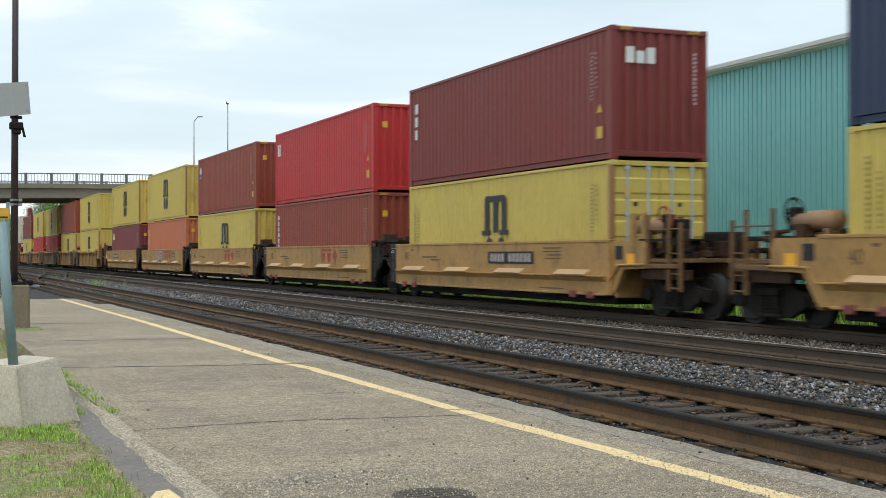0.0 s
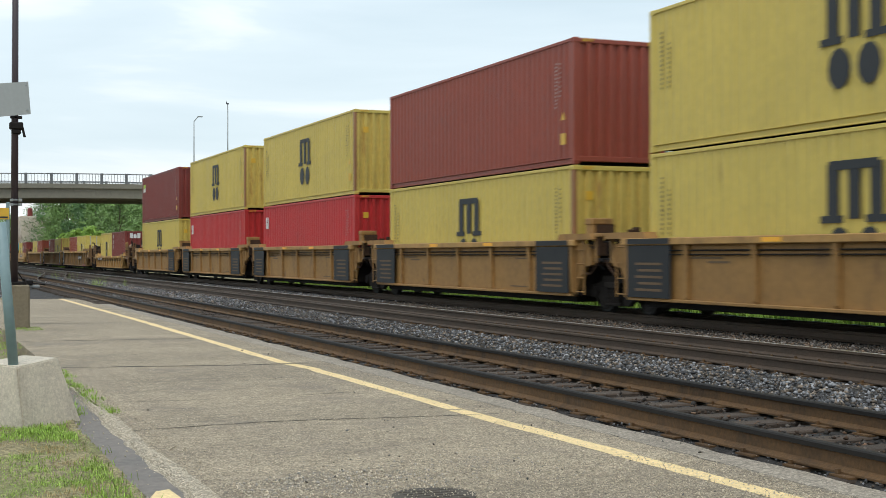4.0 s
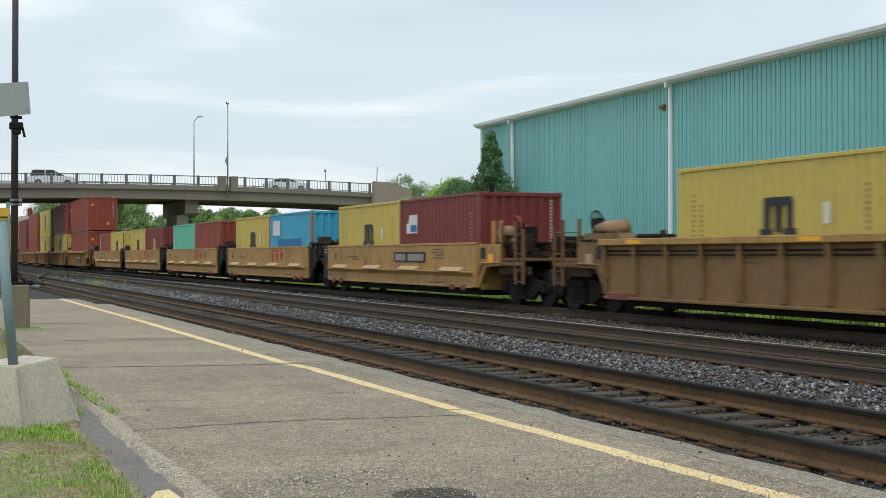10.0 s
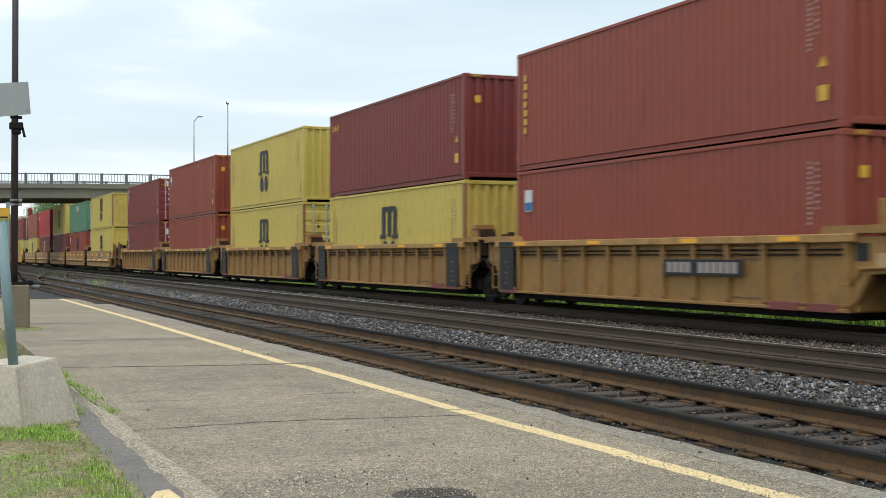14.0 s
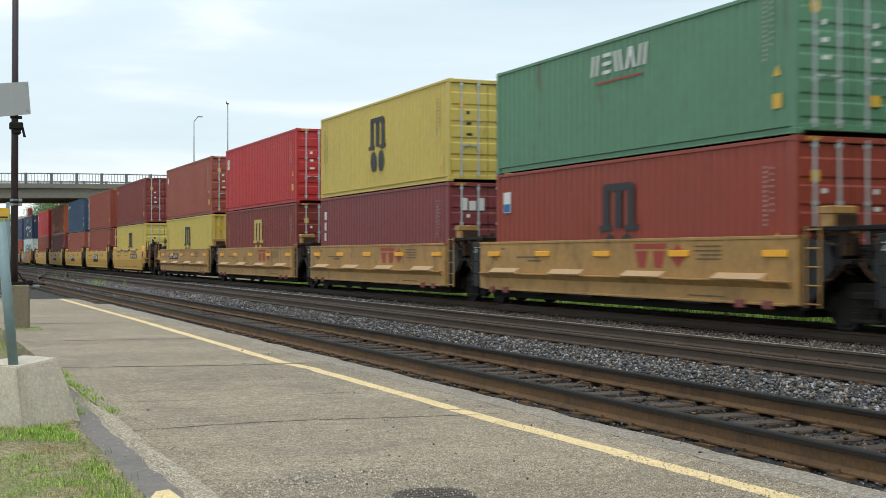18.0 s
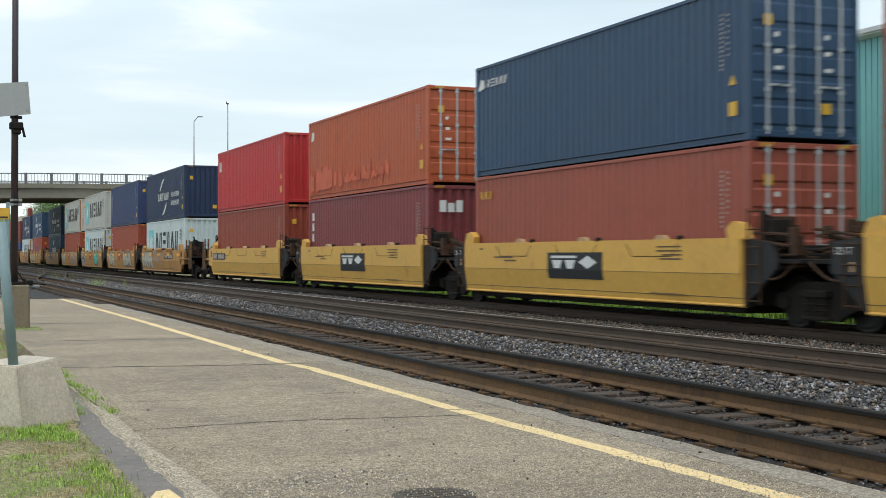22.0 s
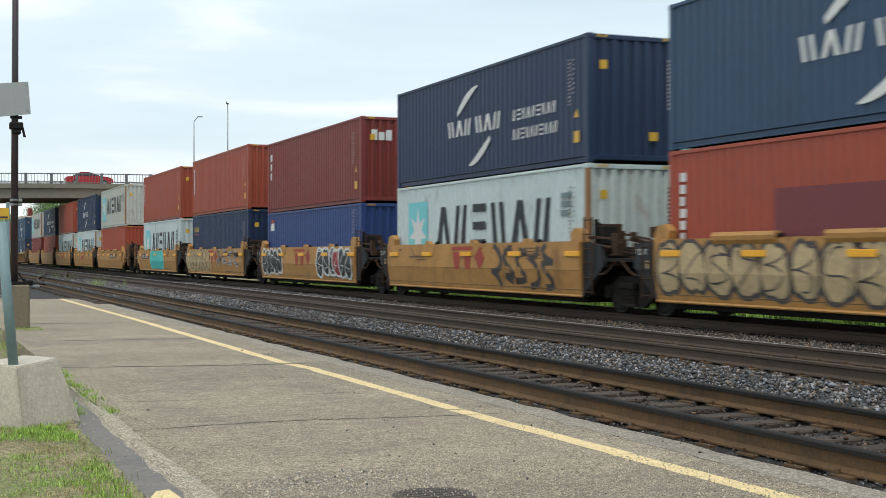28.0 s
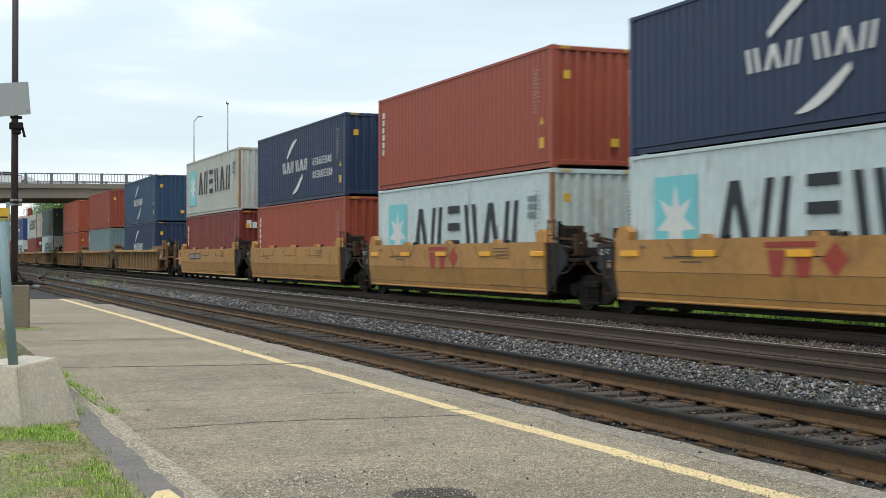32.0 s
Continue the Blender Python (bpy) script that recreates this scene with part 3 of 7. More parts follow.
def blades(name, label, spots, seed, height=(0.025, 0.085), mat=None, width=(0.002, 0.0045)):
    """Grass: thin bent blades in tufts. spots: (x, y, z, spread, count)."""
    rng = np.random.default_rng(seed)
    v, f = [], []
    for x, y, z, spread, count in spots:
        for _ in range(count):
            px, py = x + rng.normal() * spread, y + rng.normal() * spread
            h, a, w = rng.uniform(*height), rng.uniform(0, 6.28), rng.uniform(*width)
            lean = rng.uniform(0.1, 1.1) * h
            dx, dy = math.cos(a), math.sin(a)
            k = len(v)
            v += [(px - dy * w, py + dx * w, z), (px + dy * w, py - dx * w, z), (px + dx * lean * .4 - dy * w * .8, py + dy * lean * .4 + dx * w * .8, z + h * .6),
                  (px + dx * lean * .4 + dy * w * .8, py + dy * lean * .4 - dx * w * .8, z + h * .6), (px + dx * lean, py + dy * lean, z + h)]
            f += [(k, k + 1, k + 3, k + 2), (k + 2, k + 3, k + 4)]
    tagged(raw(name, v, f, mat or BLADE), label, "grass", kind="stuff")


def grass():
    rnd = random.Random(21)
    spots, dry = [], []
    for _ in range(2600):
        y = 6.6 * (14.5 / 6.6) ** rnd.random()
        x = rnd.uniform(-1.2, 1.27)
        d = noise.noise(Vector((x * 2.1, y * 1.5, 3.3)))
        if d > 0.04 or (10.9 < y < 11.7 and x > 0.3) or (x > 1.15 and rnd.random() < 0.3):
            spots.append((x, y, -0.216, 0.05, rnd.randint(16, 42)))
        elif rnd.random() < 0.6:
            dry.append((x, y, -0.216, 0.06, rnd.randint(10, 26)))
    blades("grass_patch", "patchy short green grass on bare dirt", spots, 22, (0.01, 0.034), BLADE, (0.0013, 0.0035))
    lush = [(rnd.uniform(0.5, 1.28), rnd.uniform(10.9, 12.0), -0.216, 0.05, 34) for _ in range(60)] + [(rnd.uniform(1.05, 1.3), rnd.uniform(8.0, 8.7), -0.216, 0.03, 14) for _ in range(14)]
    blades("green_tufts", "bright green grass tufts at the foot of the concrete block", lush, 28, (0.015, 0.055), BLADE_LUSH, (0.0014, 0.0038))
    blades("dry_grass", "short dry straw-coloured grass on bare dirt", dry, 27, (0.01, 0.03), BLADE_DRY, (0.0012, 0.003))
    spots = [(1.25 + rnd.uniform(-0.1, 0.12), y, -0.215, 0.04, 7) for y in [7.9 + 0.3 * i for i in range(14)]]
    blades("grass_fringe", "tufts of green grass beside the gutter", spots, 23, (0.03, 0.08))
    spots = [(1.76 + rnd.uniform(-0.07, 0.06), rnd.uniform(12.4, 18.5), -0.21, 0.035, 26) for _ in range(60)]
    spots += [(1.47 + rnd.uniform(-0.05, 0.06), rnd.uniform(12.5, 14.5), -0.21, 0.03, 12) for _ in range(14)]
    spots += [(1.5 + rnd.uniform(-0.5, 0.2), rnd.uniform(17, 27), -0.22, 0.07, 26) for _ in range(60)]
    spots += [(2.2 + rnd.uniform(-0.4, 0.25), 27.3 + rnd.uniform(-0.6, 0.4), -0.21, 0.06, 26) for _ in range(20)]
    blades("weeds", "tall green weeds along the platform edge", spots, 24, (0.012, 0.055), BLADE_LUSH, (0.0015, 0.004))
    spots = [(rnd.uniform(18.2, 21.5), rnd.uniform(15, 70), -0.34, 0.25, 36) for _ in range(800)]
    blades("trackside_grass", "bright green grass behind the far track", spots, 25, (0.2, 0.5), BLADE_LUSH, (0.008, 0.02))
    spots = [(rnd.uniform(7.4, 9.6), rnd.uniform(60, 90), -0.2, 0.12, 14) for _ in range(9)] + [(8.2, 63, -0.2, 0.16, 130)]
    blades("track_weeds", "green weeds growing in the ballast", spots, 26, (0.1, 0.55))


# ---------------------------------------------------------------- things beside the platform
def sign_base():
    s = thing("concrete_block", "tapered grey concrete block holding a steel post", "concrete block", pose(0.87, 11.72, -0.23, 0, 0, 36.5))
    bm = bmesh.new()
    lo = [(0.015, -0.05), (0.72, 0), (0.72, 0.62), (0, 0.62)]
    hi = [(0.02, 0.04), (0.515, 0.08), (0.515, 0.52), (0.03, 0.52)]
    zs = (0.0, 0.06, 0.585)
    rows = [[bm.verts.new((x, y, zs[0])) for x, y in lo], [bm.verts.new((x * 0.965, y + 0.006, zs[1])) for x, y in lo], [bm.verts.new((x, y, z)) for (x, y), z in zip(hi, (0.548, 0.592, 0.6, 0.565))]]
    for a, b in zip(rows, rows[1:]):
        for i in range(4):
            bm.faces.new((a[i], a[(i + 1) % 4], b[(i + 1) % 4], b[i]))
    bm.faces.new(rows[0])
    bm.faces.new(rows[2])
    bmesh.ops.bevel(bm, geom=list(bm.edges), offset=0.012, segments=2, affect="EDGES")
    part("block", bm, CONCRETE, s)
    bm = bmesh.new()
    a, b = Vector((0.09, 0.17, 0.55)), Vector((-0.0015, 0.225, 1.8))
    tube(bm, a, b, 0.044, seg=14)
    part("post", bm, POST_GREEN, s, "leaning grey-green steel post", smooth=True)


def lamp_pole():
    s = thing("lamp_pole", "dark brown steel pole on a stained concrete pedestal", "pole", pose(2.05, 27.75, -0.22))
    bm = bmesh.new()
    box(bm, -0.215, 0.215, -0.2, 0.2, 0, 0.9, 0.03)
    part("pedestal", bm, OLD_CONCRETE, s, "weathered stained concrete pedestal")
    bm = bmesh.new()
    box(bm, -0.2, 0.16, -0.16, 0.16, 0.9, 0.96, 0.01)
    for x in (-0.16, 0.12):
        for y in (-0.12, 0.12):
            tube(bm, (x, y, 0.93), (x, y, 1.02), 0.015, seg=6)
    part("base_plate", bm, DARK_STEEL, s)
    bm = bmesh.new()
    tube(bm, (-0.075, 0, 0.93), (-0.045, 0, 9.5), 0.076, 0.054, seg=16)
    part("shaft", bm, POLE_BROWN, s, "", True)
    for z in (2.53, 2.62, 4.3, 4.12):
        bm = bmesh.new()
        ring(bm, (-0.065, 0, z), (0, 0, 1), 0.076, 0.016, 14)
        box(bm, 0.0, 0.07, -0.12, -0.04, z - 0.03, z + 0.03)
        box(bm, -0.16, -0.1, -0.12, -0.04, z - 0.025, z + 0.025)
        part("clamp", bm, DARK_STEEL if z > 4.2 else GALV, s)
    bm = bmesh.new()
    box(bm, -0.17, 0.09, -0.14, 0.1, 4.06, 4.2, 0.02)
    box(bm, -0.13, 0.05, -0.12, 0.08, 3.96, 4.06, 0.02)
    tube(bm, (0.06, -0.1, 4.15), (0.12, -0.1, 3.9), 0.025, seg=8)
    part("bracket", bm, DARK_STEEL, s, "dark steel bracket under the sign plate")
    bm = bmesh.new()
    prism(bm, [(-0.95, 4.22), (0.235, 4.37), (0.185, 5.03), (-0.95, 4.90)], "y", -0.13, -0.118)
    sign = part("sign_plate", bm, SIGN_BACK, s, "blank grey back of a sign plate")
    for x, z in ((0.17, 4.45), (0.14, 4.95)):
        bm = bmesh.new()
        tube(bm, (x, -0.14, z), (x, -0.125, z), 0.02, seg=8)
        part("bolt", bm, GALV, sign)


def marker_post():
    s = thing("marker_post", "thin grey post with a small yellow notice", "signpost", pose(1.60, 24.0, -0.22))
    bm = bmesh.new()
    box(bm, -0.032, 0.032, -0.02, 0.02, 0, 2.43, 0.008)
    part("post", bm, POST_GREEN, s)
    bm = bmesh.new()
    box(bm, -0.5, 0.02, -0.034, -0.026, 2.13, 2.33)
    p = part("plate", bm, YELLOW_MARK, s, "yellow notice plate")
    part("text_bar", box(bmesh.new(), -0.2, 0.0, -0.038, -0.035, 2.15, 2.18), BLACK_MARK, p)


def switch_gear():
    s = thing("switch_machine", "low grey railway switch gear bolted beside the rail", "switch machine", pose(5.0, 62, -0.2))
    bm = bmesh.new()
    box(bm, -0.5, 0.5, -0.35, 0.35, 0, 0.12, 0.02)
    part("plate", bm, GALV, s)
    bm = bmesh.new()
    box(bm, -0.25, 0.2, -0.5, 0.1, 0.12, 0.34, 0.04)
    part("housing", bm, DARK_STEEL, s)
    bm = bmesh.new()
    tube(bm, (0.1, 0, 0.2), (1.1, 0, 0.1), 0.03)
    tube(bm, (-0.2, -0.3, 0.3), (-0.5, -0.6, 0.75), 0.025)
    part("rod", bm, DARK_STEEL, s)
    t = thing("turnout_rails", "diverging rusty turnout rails between the two tracks", "railway track", kind="structure")
    for off in (-0.7525, 0.7525):
        bm = bmesh.new()
        prev = None
        for i in range(26):
            y = 60 + 2.2 * i
            k = min(1.0, i / 25)
            x = 6.53 + off + 4.26 * (3 * k * k - 2 * k ** 3)
            row = [bm.verts.new((x + a, y, b)) for a, b in rail_outline()]
            if prev:
                for j in range(len(row)):
                    bm.faces.new((prev[j], prev[(j + 1) % len(row)], row[(j + 1) % len(row)], row[j]))
            prev = row
        part("rail", bm, RAIL_DARK, t)


# ---------------------------------------------------------------- bridge
def rail_top(x):
    return 9.25 - 0.0008 * (x - 22) ** 2


BRIDGE_Y0, BRIDGE_Y1 = 130.0, 144.0


def strip(bm, x0, x1, y0, y1, top, bottom, n=24):
    """A beam along x whose top and bottom hang below the railing's line by the given amounts."""
    prev = None
    for i in range(n + 1):
        x = x0 + (x1 - x0) * i / n
        z = rail_top(x)
        row = [bm.verts.new(p) for p in ((x, y0, z - top), (x, y1, z - top), (x, y1, z - bottom), (x, y0, z - bottom))]
        if prev:
            for k in range(4):
                bm.faces.new((prev[k], prev[(k + 1) % 4], row[(k + 1) % 4], row[k]))
        else:
            bm.faces.new(row)
        prev = row
    bm.faces.new(prev)
    return bm


def bridge():
    b = thing("road_bridge", "concrete road bridge with grey metal railings over the tracks", "bridge", kind="structure")
    x0, x1 = -60, 45.3
    part("deck", strip(bmesh.new(), x0, x1, BRIDGE_Y0 - 0.15, BRIDGE_Y1 + 0.15, 1.12, 1.46), DECK_CONCRETE, b)
    for y in (BRIDGE_Y0 + 0.1, BRIDGE_Y0 + 3.4, BRIDGE_Y0 + 6.8, BRIDGE_Y0 + 10.2, BRIDGE_Y1 - 0.6):
        part("girder", strip(bmesh.new(), x0, x1, y, y + 0.5, 1.46, 2.4), DECK_CONCRETE, b)
    for y in (BRIDGE_Y0 - 0.1, BRIDGE_Y1 - 0.2):
        part("kerb", strip(bmesh.new(), x0, x1, y, y + 0.3, 0.98, 1.12), DECK_CONCRETE, b)
    # railings: posts, rails and thin bars
    posts = [-9.0, -6.6, -4.2, -1.8, 0.6, 3.0, 5.4, 7.7] + [10.3 + 2.36 * i for i in range(8)] + [31.6 + 2.24 * i for i in range(7)]
    bar = cached("bar", "bar", lambda bm: box(bm, -0.018, 0.018, -0.018, 0.018, 0, 0.86), RAILING)
    post = cached("railing_post", "railing_post", lambda bm: box(bm, -0.13, 0.13, -0.1, 0.1, 0, 1.05, 0.02), RAILING)
    for side, y in ((0, BRIDGE_Y0 - 0.02), (1, BRIDGE_Y1 + 0.02)):
        r = part("railing", strip(bmesh.new(), -10, 45.2, y - 0.04, y + 0.04, 0.0, 0.09), RAILING, b, "grey metal railing with upright bars")
        part("bottom_rail", strip(bmesh.new(), -10, 45.2, y - 0.03, y + 0.03, 0.86, 0.92), RAILING, r)
        for x in posts:
            place("post", post, RAILING, r, pose(x, y, rail_top(x) - 1.02))
        joined = bmesh.new()
        x = -9.0
        while x < 45:
            if side == 0 and 12 < x < 36:
                place("bar", bar, RAILING, r, pose(x, y, rail_top(x) - 0.92))
            else:
                box(joined, x - 0.018, x + 0.018, y - 0.018, y + 0.018, rail_top(x) - 0.9, rail_top(x) - 0.05)
            x += 0.30
        tagged(part("far_bars", joined, RAILING, r), kind="stuff")
    bm = bmesh.new()
    for x in (28.9, 30.1):
        box(bm, x, x + 0.75, BRIDGE_Y0 - 0.35, BRIDGE_Y0 + 0.5, rail_top(x) - 1.5, rail_top(x) + 0.05, 0.03)
    part("pilaster", bm, DECK_CONCRETE, b)
    # pier: hammerhead cap and column, abutment and wing wall
    bm = bmesh.new()
    prism(bm, [(130.9, 6.83), (143.4, 6.83), (143.4, 5.5), (143.0, 5.3), (131.3, 5.3), (130.9, 5.5)], "x", 25.7, 27.0)
    part("pier_cap", bm, DECK_CONCRETE, b)
    part("pier_column", box(bmesh.new(), 24.95, 26.15, 131.4, 137.2, -0.6, 5.35, 0.05), DECK_CONCRETE, b)
    part("pier_column", box(bmesh.new(), -9.5, -8.0, 132.4, 141.8, -0.6, 6.0, 0.05), DECK_CONCRETE, b)
    bm = bmesh.new()
    prism(bm, [(45.2, 9.0), (46.6, 8.95), (49.2, 8.25), (49.6, 7.0), (51.0, -0.5), (43.0, -0.5), (43.0, 6.2), (45.2, 6.4)], "y", 128.9, 129.7)
    part("wing_wall", bm, EDGE, b, "stained concrete wing wall")
    part("abutment", box(bmesh.new(), 45.2, 60, 129.8, 144.5, -0.5, 7.6, 0.05), DECK_CONCRETE, b)
    bm = bmesh.new()
    prism(bm, [(50.9, 7.0), (60, 6.9), (90, 5.4), (90, 5.1), (60, 6.55), (50.9, 6.7)], "y", 128.95, 129.05)
    for x in range(52, 80, 2):
        box(bm, x, x + 0.15, 129.06, 129.25, 4.4, 7.0 - 0.035 * (x - 51))
    part("guard_rail", bm, GALV, b, "galvanised steel guard rail")
    bm = bmesh.new()
    prism(bm, [(51.0, 6.7), (51.0, -0.4), (130, -0.4), (110, 3.0)], "y", 129.8, 144.4)
    tagged(part("embankment", bm, LEAF_B), "grassy road embankment behind the bridge", "embankment", kind="structure")
    for x, h, kind in ((25.9, 7.95, 0), (29.75, 8.3, 1)):
        z = rail_top(x) - 1.0
        y = 129.6 if kind else 143.7
        if not kind:
            x = 29.2
        p = thing("street_lamp" if not kind else "flag_pole", "slender grey street lamp on the bridge" if not kind else "slender grey pole with a small fitting on the bridge", "street lamp" if not kind else "pole", pose(x, y, z - (1.0 if kind else 0.1)))
        bm = bmesh.new()
        tube(bm, (0, 0, 0), (0, 0, h + (1.0 if kind else 0)), 0.085, 0.05, seg=10)
        if not kind:
            tube(bm, (0, 0, h), (0.45, 0, h + 0.55), 0.045, seg=8)
        part("shaft", bm, GALV, p, "", True)
        bm = bmesh.new()
        if kind:
            prism(bm, [(-0.3, 3.6), (-0.05, 4.2), (-0.05, 3.0)], "y", -0.03, 0.03)
            part("small_sign", bm, GALV, p)
            bm = bmesh.new()
            box(bm, -0.14, 0.1, -0.1, 0.1, h + 1.0, h + 1.12, 0.02)
            tube(bm, (-0.1, 0, h + 1.1), (-0.2, 0, h + 1.45), 0.05, 0.0, seg=6)
            part("fitting", bm, DARK_STEEL, p)
        else:
            box(bm, 0.4, 0.95, -0.12, 0.12, h + 0.5, h + 0.62, 0.03)
            part("lamp_head", bm, GALV, p)
    for x, a in ((40.6, 1.6), (45.6, 2.2)):
        p = thing("sign_pole", "thin leaning pole by the bridge railing", "pole", pose(x, 131 if a < 2 else 129.6, rail_top(x) - 1.1, 0, 3 if a > 2 else -4, 0))
        bm = bmesh.new()
        tube(bm, (0, 0, 0), (0, 0, a + 0.7), 0.05, seg=8)
        if a < 2:
            box(bm, -0.12, 0.12, -0.05, 0.05, a + 0.5, a + 0.8, 0.02)
        part("shaft", bm, GALV, p)


# ---------------------------------------------------------------- teal building
def wall_x(y):
    return 22.99 + (y - 26.9) * 0.0212


def building():
    h = thing("warehouse", "large warehouse clad in teal ribbed metal with a pale roof edge", "building")
    ang = math.atan2(0.0212, 1)
    base = pose(wall_x(52.76), 52.76, -0.25, 0, 0, math.degrees(-ang))
    h.matrix_basis = base
    H = 7.12
    # local: x into the building, -y along the wall towards the camera
    part("core", box(bmesh.new(), 0.08, 40, -95, -0.06, 0, H), TEAL, h)

    def panel(bm):
        outline, w = [], 0.915
        for k in range(4):
            b = -w + 0.22875 * k
            outline += [(0.0, b), (0.0, b + 0.182), (0.04, b + 0.194), (0.04, b + 0.217), (0.0, b + 0.22875)]
        outline = [p for i, p in enumerate(outline) if i == 0 or p != outline[i - 1]] + [(0.07, 0), (0.07, -w)]
        prism(bm, outline, "z", 0, H)
    me = cached("panel", "wall_panel", panel, TEAL)
    for i in range(60):
        place("wall_panel", me, TEAL, h, pose(0, -0.918 * i, 0))
    bm = bmesh.new()
    prism(bm, [(-0.26, H + 0.05), (-0.26, H + 0.15), (-0.22, H + 0.19), (20, H + 2.2), (40.3, H + 0.2), (40.3, H - 0.01), (0.03, H - 0.01)], "y", -95.2, 0.1)
    part("roof", bm, TRIM, h, "pale grey metal roof")
    bm = bmesh.new()
    prism(bm, [(-0.33, H + 0.09), (-0.36, H + 0.2), (-0.265, H + 0.2), (-0.265, H + 0.09)], "y", -95.2, 0.15)
    part("gutter", bm, TRIM, h, "pale grey roof gutter")
    part("corner_trim", box(bmesh.new(), -0.06, 0.1, -0.1, 0.06, 0, H, 0.015), TRIM, h)
    for y in (49.25, 36.6, 20.0):
        bm = bmesh.new()
        box(bm, -0.15, -0.02, y - 52.76 - 0.05, y - 52.76 + 0.05, 0, H - 0.1, 0.015)
        box(bm, -0.3, -0.02, y - 52.76 - 0.055, y - 52.76 + 0.055, H - 0.12, H + 0.06, 0.015)
        part("downpipe", bm, TRIM, h, "white rainwater downpipe")
    bm = bmesh.new()
    box(bm, -0.1, -0.0, -15.75, -15.65, 6.3, 6.52, 0.02)
    tube(bm, (-0.08, -15.7, 6.45), (-0.2, -15.66, 6.38), 0.05, 0.07, 10)
    part("floodlight", bm, TAN_L, h, "small wall floodlight")


# ---------------------------------------------------------------- trees
def tree(name, label, x, y, z, height, radius, mat, seed, leaves=2200, leaf=0.22, low=0.25, cone=False):
    t = thing(name, label, "tree", pose(x, y, z))
    rng = np.random.default_rng(seed)
    bm = bmesh.new()
    tube(bm, (0, 0, 0), (0.1, 0, height * 0.55), 0.03 * height * 0.6, 0.03 * height * 0.3, 9)
    centres = []
    k = 30 if not cone else 40
    for i in range(k):
        a = i * 2.4 + rng.uniform(-0.4, 0.4)
        f = low + (1 - low) * (i + 0.5) / k
        r = radius * (1.15 * (1 - f) ** 1.25 if cone else math.sin(math.pi * min(0.93, 0.25 + 0.68 * f)) * 0.8) * rng.uniform(0.5, 1.0)
        c = np.array((math.cos(a) * r, math.sin(a) * r, height * f * 0.95))
        centres.append((c, radius * (0.23 if cone else 0.36) * rng.uniform(0.7, 1.25) * (1.3 - 1.0 * f if cone else 1.15 - 0.5 * f)))
        tube(bm, (0.05, 0, height * f * 0.6), tuple(c), 0.012 * height * 0.4, 0.02, 5)
    part("trunk", bm, BARK, t)
    n = leaves
    idx = rng.integers(0, len(centres), n)
    cc, rr = np.array([c for c, r in centres])[idx], np.array([r for c, r in centres])[idx]
    d = rng.normal(size=(n, 3))
    d /= np.linalg.norm(d, axis=1)[:, None]
    p = cc + d * (rr * rng.uniform(0.35, 1.12, n) ** 0.7)[:, None] * np.array((1, 1, 0.85))
    u = rng.normal(size=(n, 3))
    u /= np.linalg.norm(u, axis=1)[:, None]
    w = np.cross(u, d + 0.01)
    w /= np.linalg.norm(w, axis=1)[:, None]
    s = (leaf * rng.uniform(0.6, 1.4, n))[:, None]
    q = np.stack([p - u * s, p + w * s * 0.45 + d * s * 0.15, p + u * s, p - w * s * 0.45 + d * s * 0.15], 1).reshape(-1, 3)
    f = [(4 * i, 4 * i + 1, 4 * i + 2, 4 * i + 3) for i in range(n)]
    raw("crown", q, f, mat, t)


